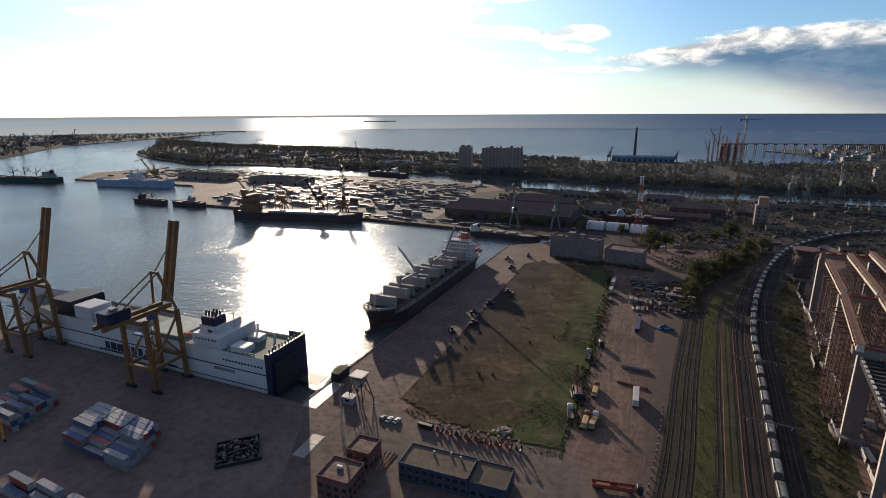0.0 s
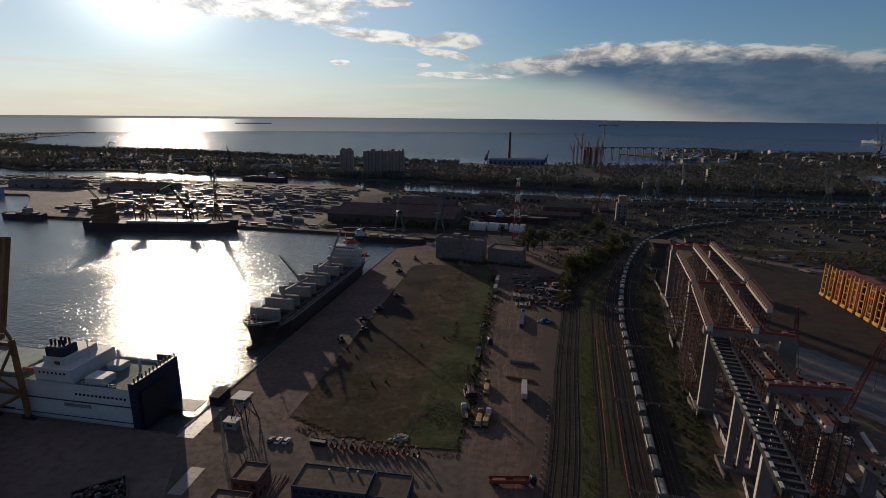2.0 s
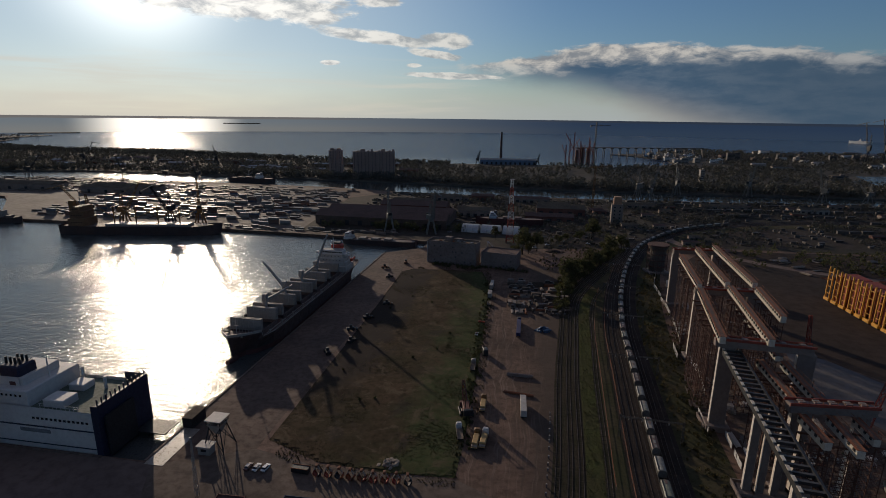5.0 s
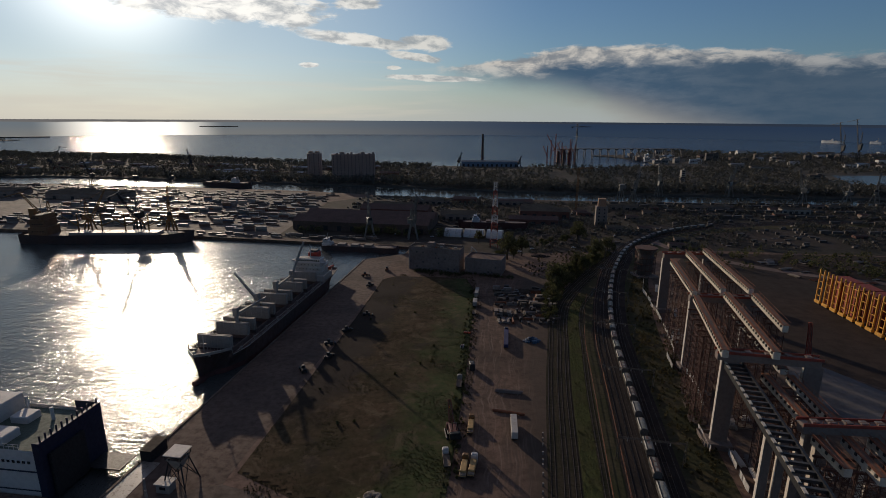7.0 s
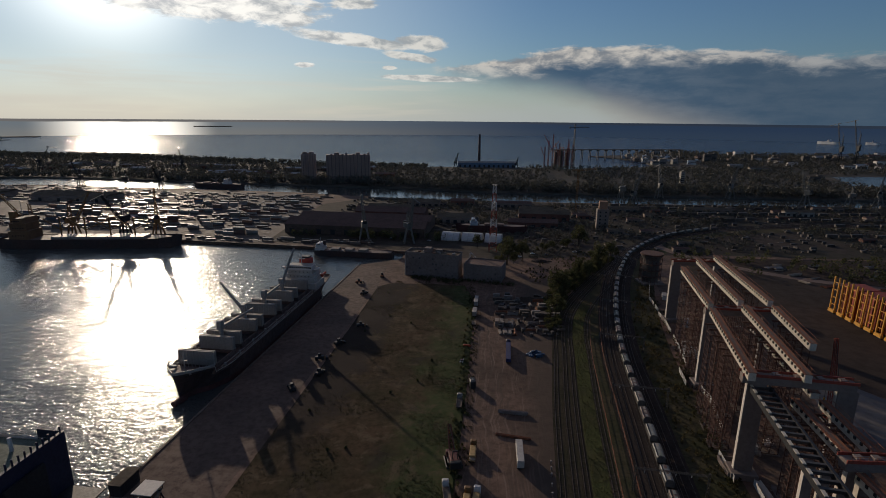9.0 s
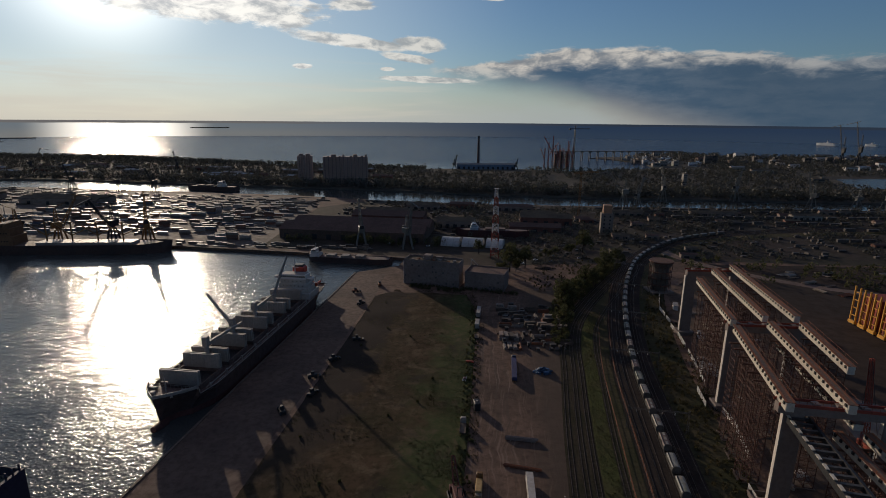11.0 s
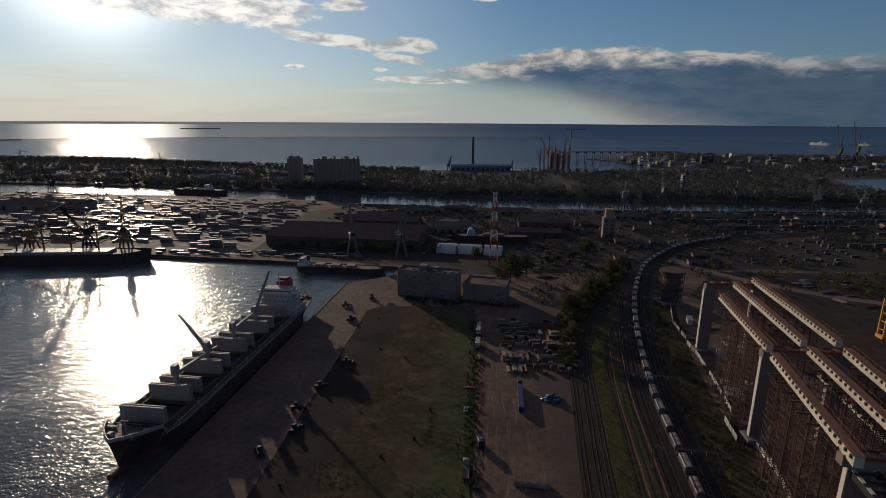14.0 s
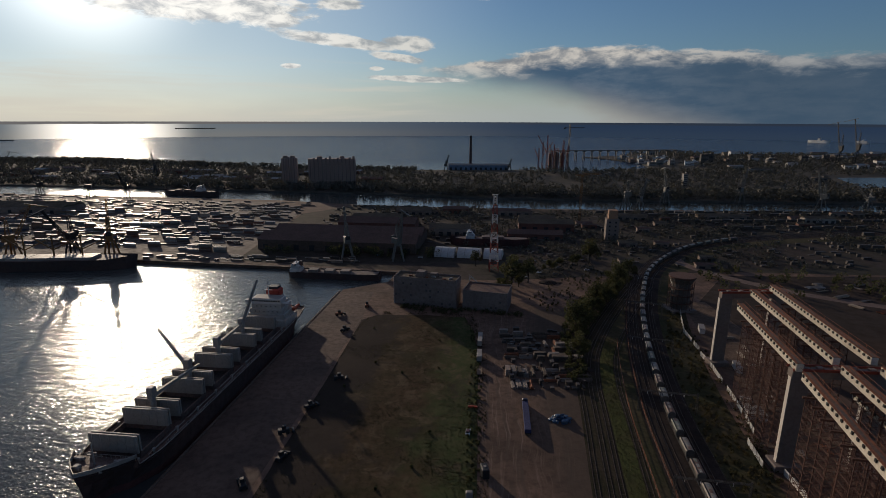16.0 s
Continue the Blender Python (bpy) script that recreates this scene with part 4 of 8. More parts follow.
def pier(m, width, height, legs, label):
    pr = thing("bridge_pier", m, label, "bridge pier", "viaduct piers")
    for x, y0, lw, h in legs:
        part("column", B().cbox(x, 0, 0, lw, 2.3, h, 0.25), PIER_C, pr, "tall pale concrete column")
        part("facing_panel", B().box(x - lw / 2 - 0.04, 0, 2.5, 0.08, 1.7, h - 2.7), PALE_TONE, pr, "pale strip painting sunlight on the column's edge")
        part("footing", B().cbox(x, 0, 0, lw + 3, 7.5, 2.5, 0.2), PIER_C, pr)
    part("cap_beam", B().cbox(width / 2 - 2, 0, height - 3.0, width, 3.4, 3.0, 0.25), PIER_C, pr)
    part("formwork_edge", B().box(width / 2 - 2, -1.9, height - 0.3, width + 0.6, 0.3, 1.0).box(width / 2 - 2, 1.9, height - 0.3, width + 0.6, 0.3, 1.0), RED_STEEL, pr, "red formwork rail")
    b = B()
    for i in range(int(width / 2.2)):
        b.box(-1.2 + i * 2.2, -1.9, height + 0.7, 0.1, 0.1, 1.1)
    b.box(width / 2 - 2, -1.9, height + 1.7, width, 0.08, 0.08)
    part("guard_rail", b, RUST, pr)
    for i in range(5):
        part("bearing_block", B().cbox(2 + i * (width - 8) / 4, 0, height, 2.2, 2.2, 0.8, 0.15), PIER_C, pr)
    return pr


pier(pose(105.2, 109.0, 0, rz=-10), 35, 39.9, ((3.0, 0, 6.0, 36.9), (31, 0, 6.5, 36.9)), "tall concrete viaduct pier with red-edged cap beam")
pier(pose(122.8, 173.5, 0, rz=-5), 31, 39.9, ((1.4, 0, 6.4, 36.9), (27, 0, 6.5, 36.9)), "tall concrete viaduct pier among scaffold towers")
pier(pose(141.9, 256.7, 0, rz=0), 32, 39.9, ((0.8, 0, 6.4, 36.9), (27, 0, 6.5, 36.9)), "tall concrete viaduct pier at the far end")
pier(pose(111.6, 69.0, 0, rz=-2), 27.0, 35.4, ((0.6, 0, 2.4, 32.4), (4.4, 0, 2.2, 32.4), (21.5, 0, 4.6, 32.4)), "concrete viaduct pier with staggered columns")
pr = thing("bridge_pier", pose(159, 337.5, 0, rz=8), "unfinished round pier with a flared rusty top beyond the last span", "bridge pier", "viaduct piers")
part("column", B().beam((0, 0, 0), (0, 0, 20), 12, n=16), mat("raw_dark_concrete", (0.11, 0.088, 0.074), 0.9), pr)
part("footing", B().cbox(0, 0, 0, 17, 15, 1.6, 0.3), PIER_C, pr)
part("flared_cap", B().beam((0, 0, 19), (0, 0, 23), 12.5, n=16, r1=17), MATS["raw_dark_concrete"], pr)
part("formwork_rail", B().beam((0, 0, 23), (0, 0, 24), 17.3, n=16), SCAF, pr)
for z in (6.0, 11.0, 16.0):
    for i in range(16):
        a0, a1 = 2 * math.pi * i / 16, 2 * math.pi * (i + 1) / 16
        part("work_platform", B().beam((7.3 * math.cos(a0), 7.3 * math.sin(a0), z), (7.3 * math.cos(a1), 7.3 * math.sin(a1), z), 1.6, 0.25), SCAF, pr)
        part("guard_rail", B().beam((8.0 * math.cos(a0), 8.0 * math.sin(a0), z + 1.2), (8.0 * math.cos(a1), 8.0 * math.sin(a1), z + 1.2), 0.12), SCAF, pr)
for i in range(16):
    a0 = 2 * math.pi * i / 16
    part("scaffold_post", B().beam((8.0 * math.cos(a0), 8.0 * math.sin(a0), 0.3), (8.0 * math.cos(a0), 8.0 * math.sin(a0), 21), 0.2), SCAF, pr)


def girder(p, q, w=2.3, h=2.9, label="pale steel box girder with a row of brackets"):
    p, q = Vector(p), Vector(q)
    L = (q - p).length
    rz = math.degrees(math.atan2(q.y - p.y, q.x - p.x))
    tilt = -math.degrees(math.asin((q.z - p.z) / L))
    g = thing("bridge_girder", pose(p.x, p.y, p.z, ry=tilt, rz=rz), label, "bridge girder", "viaduct girders")
    part("box", B().cbox(L / 2, 0, 0, L, w, h, 0.15), GIRDER, g)
    part("top_plate", B().box(L / 2, 0, h, L, w - 0.9, 0.1), mat("dusty_steel", (0.15, 0.075, 0.045), 0.8, vary=0.6, second=(0.1, 0.075, 0.058)), g)
    for s in (-1, 1):
        part("top_flange", B().box(L / 2, s * (w / 2 - 0.1), h, L, 0.7, 0.16), RUST, g, "rust-coloured flange")
    n = int(L / 2.9)
    me = B().prism([(-0.42, 0), (0.42, 0), (0.42, 0.45), (-0.42, 0.45)], 0, 0.9).mesh("bracket", BLACK)
    for i in range(n):
        for s in (-1, 1):
            part("bracket", me, BLACK, g, at=pose((i + 0.5) * L / n, s * (w / 2 + 0.12) - 0.17, h * 0.58))
    for s in (-1, 1):
        b = B().box(L / 2, s * (w / 2 + 0.5), h + 1.25, L, 0.08, 0.08)
        for i in range(n // 2):
            b.box((i + 0.5) * 2 * L / n, s * (w / 2 + 0.5), h + 0.15, 0.1, 0.1, 1.15)
        part("edge_rail", b, RUST, g)
    return g


girder((103.1, 103.1, 40.0), (119.6, 164.7, 40.0))
girder((121.7, 170.6, 40.0), (135.0, 231.2, 40.0))
girder((121.0, 102.1, 40.0), (136.4, 169.6, 40.0))
girder((138.0, 175.5, 40.0), (152.6, 250.8, 40.0))
girder((139.5, 127.6, 40.0), (149.3, 168.6, 40.0))
girder((151.7, 175.5, 40.0), (166.8, 258.6, 40.0))
girder((113.6, 73.0, 32.0), (117.6, 102.0, 32.0), 2.2, 2.6)
girder((122.0, 73.0, 32.0), (126.0, 101.0, 32.0), 2.2, 2.6)
girder((112.8, 66.6, 30.0), (111.6, 51.0, 30.0), 2.2, 2.6)
girder((121.6, 66.4, 30.0), (118.6, 47.6, 30.0), 2.2, 2.6)
girder((129.4, 66.2, 30.0), (127.6, 54.0, 30.0), 2.0, 2.4)
girder((126.6, 87.0, 1.0), (128.0, 72.6, 1.0), 2.2, 2.2, "pale steel girder laid down on the ground")
girder((140.9, 63.0, 10.4), (148.7, 31.7, 10.4), 2.4, 2.4)


def ladder_girder(p, q, w):
    """An open deck frame: two edge girders and cross beams."""
    p, q = Vector(p), Vector(q)
    L = (q - p).length
    g = thing("deck_frame", pose(p.x, p.y, p.z, rz=math.degrees(math.atan2(q.y - p.y, q.x - p.x))), "open steel bridge deck frame with cross beams like a ladder", "bridge girder", "viaduct girders")
    for s in (-1, 1):
        e = part("edge_girder", B().box(L / 2, s * w / 2, 0, L, 0.7, 2.0), BLACK, g)
        n = int(L / 4.2)
        me = B().box(0, 0, 0, 2.4, 0.9, 0.25).mesh("flange_plate", GIRDER)
        for i in range(n):
            # pale plates on the sunlit west edge only, light put into their colour
            if s < 0:
                part("flange_plate", me, GIRDER, e, at=pose((i + 0.5) * L / n, s * w / 2, 2.02))
    n = int(L / 3.4)
    me = B().box(0, 0, 0, 0.5, w, 0.9).box(0, 0, 0.9, 0.9, w, 0.12).mesh("cross_beam", mat("dark_deck_steel", (0.07, 0.065, 0.06), 0.6))
    for i in range(n):
        part("cross_beam", me, BLACK, g, at=pose((i + 0.5) * L / n, 0, 0.7))
    return g


for x, y in ((126.8, 85.0), (127.8, 74.6)):
    bk = thing("timber_block", pose(x, y, 0, rz=-4), "timber block under a girder on the ground", "block", "timber blocks under the girder")
    part("baulk", B().box(0, 0, 0, 3.0, 1.2, 1.0), TIMBER, bk)
ladder_girder((109.6, 109.0, 34.0), (87.6, 10.2, 34.0), 6.3)
girder((127.2, 106.0, 32.1), (139.9, 166.7, 32.1), 2.6, 2.2, "lower pale steel girder between the spans")


# ---- rust-red scaffold towers under the spans ----
def scaffold_tower(m, h, post_m=SCAF, brace_m=SCAF):
    t = thing("scaffold_tower", m, "rust-red steel scaffold tower under the viaduct span", "scaffold", "scaffold towers under the viaduct")
    for x in (-3, 0, 3):
        for y in (-3, 3):
            part("post", B().beam((x, y, 0), (x, y, h), 0.22), post_m, t)
    z = 0.4
    b = B()
    while z < h - 1.5:
        for y in (-3, 3):
            b.beam((-3, y, z), (3, y, z), 0.16)
            b.beam((-3, y, z), (3, y, z + 2.6), 0.1)
        for x in (-3, 0, 3):
            b.beam((x, -3, z), (x, 3, z), 0.16)
            b.beam((x, -3, z), (x, 3, z + 2.6), 0.1)
        z += 2.6
    part("bracing", b, brace_m, t)["kind"] = "stuff"
    for y in (-3, 3):
        part("head_beam", B().box(0, y, h - 0.6, 8, 0.5, 0.6), SCAF, t)
    part("sole_plate", B().box(0, 0, 0, 7.5, 7.5, 0.25), mat("old_planks", (0.16, 0.12, 0.09), 0.9), t)
    return t


tower = None
for (x0, y0), (x1, y1), n in (((106.7, 119.7), (116.9, 156.9), 3), ((124.3, 180.4), (133.1, 221.4), 3), ((124.3, 115.8), (134.1, 160.8), 3), ((140.9, 186.2), (150.7, 243.0), 3), ((141.9, 133.4), (147.8, 162.8), 2), ((154.6, 190.1), (164.4, 244.9), 3), ((114.6, 80.0), (117.0, 98.0), 2), ((122.8, 80.0), (125.4, 98.0), 2), ((112.4, 62.0), (111.6, 52.0), 1), ((121.0, 63.0), (118.8, 48.6), 1), ((129.0, 60.0), (128.2, 54.6), 1)):
    for i in range(n):
        x, y = x0 + (x1 - x0) * (i + 0.5) / n, y0 + (y1 - y0) * (i + 0.5) / n
        h = 29.9 if y < 69 else 31.9 if y < 100 else 39.8
        key = pose(x, y, 0, rz=-12)
        if y < 100:
            scaffold_tower(key, h)
        elif tower is None:
            tower = scaffold_tower(key, h)
        else:
            copy_thing(tower, key)
for x, y, w, h in ((101.4, 69.6, 2.6, 33.9), (105.2, 68.4, 2.3, 33.9), (109.4, 67.4, 2.3, 28.2), (130.9, 62.4, 6.6, 18.8), (142.4, 57.1, 4, 10.5), (147.3, 37.6, 4, 10.5), (92.5, 31.7, 4.0, 33.9)):
    c = thing("support_column", pose(x, y, 0, rz=-10), "free-standing pale concrete support column", "column", "viaduct support columns")
    part("shaft", B().cbox(0, 0, 0, w, 2.2, h, 0.3), PIER_C, c)
    part("facing_panel", B().box(-w / 2 - 0.04, 0, 1.3, 0.08, 1.5, h - 1.8), PALE_TONE, c, "pale strip painting sunlight on the column's edge")
    part("footing", B().cbox(0, 0, 0, w + 2.5, 6, 1.2, 0.2), PIER_C, c)


# ---- lattice cranes by the viaduct ----
def crawler_crane(m, boom, rise, jib_mat, label):
    c = thing("crawler_crane", m, label, "crane")
    for s in (-1, 1):
        part("track", B().cbox(0, s * 2.6, 0, 7.5, 1.1, 1.3, 0.4), BLACK, c)
    part("carbody", B().cbox(0, 0, 0.9, 4, 4.4, 0.9, 0.2), BLACK, c)
    part("house", B().cbox(-1.6, 0, 1.8, 6.5, 3.4, 2.6, 0.3), jib_mat, c)
    part("counterweight", B().cbox(-5.2, 0, 1.8, 1.6, 4.2, 2.6, 0.2), BLACK, c)
    cab = part("cab", B().cbox(2.2, 1.6, 1.8, 1.8, 1.5, 2.3, 0.2), jib_mat, c)
    part("window", B().box(3.13, 1.6, 2.7, 0.06, 1.2, 1.1), GLASS_D, cab)
    e = radians(rise)
    p0, p1 = Vector((1.8, 0, 2.2)), Vector((1.8 + boom * math.cos(e), 0, 2.2 + boom * math.sin(e)))
    part("boom", B().lattice(p0, p1, 2.0, int(boom / 2.2), 0.24, 1.1), jib_mat, c, "lattice boom")
    part("gantry", B().beam((-3.5, 0.9, 4.2), (-4.2, 0.9, 8), 0.3).beam((-3.5, -0.9, 4.2), (-4.2, -0.9, 8), 0.3).beam((-4.2, -0.9, 8), (-4.2, 0.9, 8), 0.3), BLACK, c)
    part("pendant", B().beam((-4.2, 0, 8), p1, 0.14), BLACK, c)
    hook = part("hoist_line", B().beam(p1, (p1.x + 0.2, 0, 8), 0.12), BLACK, c)
    part("hook_block", B().cbox(p1.x + 0.2, 0, 6.8, 0.7, 0.5, 1.3, 0.15), YELLOW, hook)
    return c


crawler_crane(pose(164, 142, 0, rz=82), 34, 80, RED_STEEL, "red crawler crane with an upright lattice boom")
crawler_crane(pose(160, 100, 0, rz=38), 46, 46, RED_STEEL, "red crawler crane with a leaning lattice boom")
crawler_crane(pose(4.2, 112, 0, rz=100), 11, 50, mat("maroon_paint", (0.12, 0.032, 0.026), 0.7, vary=0.4, scale=0.8), "old maroon crawler crane at the edge of the dirt road")

# ---- yellow gantry legs stored beside the yard ----
for i in range(9):
    t = i / 8
    x, y = 258 - 2.5 * t, 276 - 66 * t
    g = thing("gantry_leg", pose(x, y, 0, rz=86), "tall yellow crane leg frame standing in a row", "crane part", "row of yellow crane legs")
    for s in (-2.3, 2.3):
        part("post", B().cbox(s, 0, 2.2, 0.9, 0.9, 22.5, 0.12), YELLOW, g)
    for k in range(4):
        part("crossbar", B().beam((-2.3, 0, 6 + 5 * k), (2.3, 0, 6 + 5 * k), 0.45), YELLOW, g)
    bg_ = part("bogie", B().cbox(0, 0, 0.7, 6.2, 1.8, 1.9, 0.3), YELLOW, g)
    for s in (-2.2, -0.7, 0.7, 2.2):
        part("wheel", B().beam((s, -0.5, 0.55), (s, 0.5, 0.55), 1.1, n=12), BLACK, bg_)
for i in range(4):
    x, y = 268 + 0.4 * i, 268 - 17 * i
    s = thing("steel_section", pose(x, y, 0, rz=86), "huge rust-red steel bridge section beside the yellow legs", "steel section", "rust-red steel sections")
    part("plate_body", B().cbox(0, 0, 1.0, 15.5, 14, 19.5, 0.3), RED_STEEL, s)
    for k in range(6):
        part("web", B().box(-6.4 + k * 2.55, 7.15, 1.5, 0.35, 0.3, 18.5), RUST, s)
    for a in (-5, 5):
        part("timber_bearer", B().box(a, 0, 0, 1.2, 13, 1.0), TIMBER, s)

# ---- ground on the viaduct side ----
setting("road_haul", sheet([(166, 150), (181, 103), (168, 30), (150, -60), (205, -60), (222, 60), (212, 144), (196, 178), (180, 186)], 0.03), LIGHT_ROAD, "pale concrete haul road beside the viaduct site")
setting("ground_site", sheet([(96, -60), (106, 60), (121, 130), (150, 282), (168, 352), (184, 352), (180, 190), (164, 150), (176, 100), (150, -60)], 0.02), mat("site_soil", (0.165, 0.112, 0.08), 0.95, vary=0.6, scale=0.2, second=(0.085, 0.06, 0.046), bump=0.6, bump_scale=1.0, spec=0.1), "rutted soil of the viaduct building site")
setting("ground_east", sheet([(186, 190), (214, 150), (224, 60), (206, -60), (1200, -60), (1200, 420), (420, 410), (230, 415), (180, 352)], 0.015), mat("dark_site_soil", (0.056, 0.039, 0.031), 0.95, vary=0.6, scale=0.06, second=(0.042, 0.032, 0.026), bump=0.5, bump_scale=0.8, spec=0.1), "dark trampled soil of the steel yard")
bypass = smooth_line([(420, 300), (330, 330), (270, 365), (225, 420), (215, 470), (250, 520)], 6)
setting("road_curve", ribbon(bypass, -5, 5, 0.04), ASPHALT, "dark curving service road")

# fence of concrete panels
FENCES = [[(125.3, 193), (131.6, 219), (137.8, 251), (139.5, 268)], [(141.2, 272), (144.5, 298), (155, 326), (163, 347), (173, 379), (186, 415)], [(116.5, 173), (119.7, 189)], [(103.5, 104), (106, 122)], [(114.2, 132.5), (121.4, 158), (122, 172)], [(109.8, 103.0), (105.3, 79)], [(102.8, 60.5), (96, 38)]]
pan = B().cbox(0, 0, 0, 3.0, 0.18, 2.5, 0.05).mesh("fence_panel", mat("whitewashed_concrete", (0.5, 0.48, 0.44), 0.85, vary=0.35, scale=0.6))
post = B().cbox(0, 0, 0, 0.3, 0.3, 2.7, 0.05).mesh("fence_post", PIER_C)
fence = thing("site_fence", pose(0, 0, 0), "whitewashed concrete panel fence along the railway", "fence")
for run in FENCES:
    line = [Vector(p) for p in run]
    total = sum((q - p).length for p, q in zip(line, line[1:]))
    for i in range(int(total / 3.15)):
        p, a = along(line, i * 3.15 + 1.5)
        if random.random() < 0.05:
            continue
        part("panel", pan, PIER_C, fence, at=pose(p.x, p.y, 0, rz=a + random.uniform(-4, 4)))
        p, a = along(line, i * 3.15)
        part("post", post, PIER_C, fence, at=pose(p.x, p.y, 0, rz=a))
for corner in (((108.5, 106), (103, 107), (104, 117), (116, 115)), ((97, 62), (98.5, 74), (112, 71))):
    pts = [Vector(p) for p in corner]
    w = thing("pit_wall", pose(0, 0, 0), "low pale sheet-pile wall round a pier footing", "wall", "pier pit walls")
    for p, q in zip(pts, pts[1:]):
        part("wall_run", B().beam((p.x, p.y, 0.9), (q.x, q.y, 0.9), 0.5, 1.8), PIER_C, w)
# rusty rail-side fence
bar = B().box(0, 0, 1.5, 3.9, 0.12, 0.16).box(0, 0, 0.7, 3.9, 0.1, 0.14).mesh("fence_rail", RUST)
pst = B().box(0, 0, 0, 0.18, 0.18, 1.8).mesh("fence_post", PIER_C)
for low, first, count in ((offset(TRAIN, -10.2), 60, 84), (offset(TRAIN, -16.2), 96, 56)):
    rail_fence = thing("rail_fence", pose(0, 0, 0), "rusty steel fence beside the main tracks", "fence", "fences beside the railway")
    for i in range(count):
        p, a = along(low, first + i * 4)
        part("fence_post", pst, RUST, rail_fence, at=pose(p.x, p.y, 0, rz=a))
        p, a = along(low, first + 2 + i * 4)
        part("fence_rail", bar, RUST, rail_fence, at=pose(p.x, p.y, 0, rz=a))
# low concrete marker posts beside the sidings
side = offset(WEST_T, -8.6)
for i in range(15):
    p, a = along(side, 84 + i * 4.3 + random.uniform(-1.2, 1.2))
    mk = thing("marker_post", pose(p.x, p.y, 0, rz=a), "short pale concrete post beside the sidings", "post", "concrete posts beside the sidings")
    part("shaft", B().cbox(0, 0, 0, 0.5, 0.5, 1.2, 0.08), PIER_C, mk)
    part("cap", B().cbox(0, 0, 1.2, 0.6, 0.6, 0.2, 0.08), GREYW, mk)


# ---- catenary posts ----
DULL = mat("dull_steel", (0.08, 0.072, 0.064), 0.6)


def catenary_portal(m, span):
    c = thing("catenary_portal", m, "grey lattice catenary portal across the tracks", "catenary mast", "railway catenary portals")
    for y in (0, span):
        part("mast", B().lattice((0, -y, 0), (0, -y, 10.5), 0.8, 6, 0.1, 0.5), DULL, c)
    part("crossbeam", B().lattice((0, 0, 9.6), (0, -span, 9.6), 0.5, 12, 0.08), DULL, c)
    for i in range(4):
        part("insulator", B().beam((0, -3 - i * 5, 9.3), (0, -3 - i * 5, 8.2), 0.25, n=6), WHITE, c)
    return c


portal = None
west = offset(TRAIN, -12.2)
for d in (70, 128, 186, 244, 304, 364, 424):
    p, a = along(west, d)
    m = pose(p.x, p.y, 0, rz=a)
    if portal is None:
        portal = catenary_portal(m, 23.5)
    else:
        copy_thing(portal, m)
for o in (-5, 0, 5):
    w = offset(TRAIN, o)
    b = B()
    for i in range(10, len(w) - 6, 2):
        b.beam((w[i].x, w[i].y, 8.0), (w[i + 2].x, w[i + 2].y, 8.0), 0.07)
    wire = thing("contact_wire", pose(0, 0, 0), "thin contact wire over the track", "overhead wire", "overhead wires")
    part("wire", b, BLACK, wire)


# ---- buildings beside the quay ----
def flat_building(name, corner, lx, ly, h, rz, wall, roof, label, rows=1, cols=(8, 4), parapet=0.6):
    """Origin at the near left corner; x to the right, y away."""
    b = thing(name, pose(corner[0], corner[1], 0, rz=rz), label, "building")
    part("wall", B().box(lx / 2, ly / 2, 0, lx, ly, h), wall, b)
    part("roof", B().box(lx / 2, ly / 2, h, lx - 0.5, ly - 0.5, 0.12), roof, b)
    for x, y, sx, sy in ((lx / 2, 0.15, lx, 0.3), (lx / 2, ly - 0.15, lx, 0.3), (0.15, ly / 2, 0.3, ly), (lx - 0.15, ly / 2, 0.3, ly)):
        part("parapet", B().box(x, y, h + 0.003, sx, sy, parapet), wall, b)
    for r in range(rows):
        z = 1.3 + r * 3.1
        for i in range(cols[0]):
            w = part("window", B().box((i + 0.5) * lx / cols[0], -0.02, z, lx / cols[0] * 0.55, 0.12, 1.5), GLASS_D, b)
            part("sill", B().box((i + 0.5) * lx / cols[0], -0.1, z - 0.14, lx / cols[0] * 0.62, 0.3, 0.12), CONCRETE, w)
        for i in range(cols[1]):
            for x in (-0.02, lx + 0.02):
                part("window", B().box(x, (i + 0.5) * ly / cols[1], z, 0.12, ly / cols[1] * 0.5, 1.5), GLASS_D, b)
    return b


BLUE_WALL = mat("faded_blue_wall", (0.05, 0.058, 0.08), 0.8, vary=0.4, scale=0.4)
b1 = flat_building("workshop", (-53.4, 36), 25.6, 12.0, 6.6, -4, BLUE_WALL, ROOF_G, "long blue-walled workshop with a flat bitumen roof", 2, (9, 4))
for x, y in ((10, 9), (16, 10.5), (20, 9.5)):
    part("roof_vent", B().beam((x, y, 6.7), (x, y, 8.0), 0.9, n=8), GREYW, b1)
flat_building("workshop_annex", (-27.6, 34.6), 13.0, 12.2, 5.8, -4, BLUE_WALL, ROOF_G, "lower annex of the blue workshop", 1, (4, 4))
b2 = flat_building("brick_office", (-76.6, 20.0), 12.2, 11.2, 8.0, -4, BRICK_R, ROOF_R, "red brick office with a red-brown flat roof", 2, (4, 4))
part("roof_hatch", B().cbox(5.2, 6.5, 8.1, 2.2, 0.9, 0.9, 0.1), WHITE, b2)
flat_building("brick_store", (-74.4, 37.0), 9.4, 9.6, 7.0, -4, BRICK_R, ROOF_R, "red brick store with a dark flat roof", 2, (3, 3))

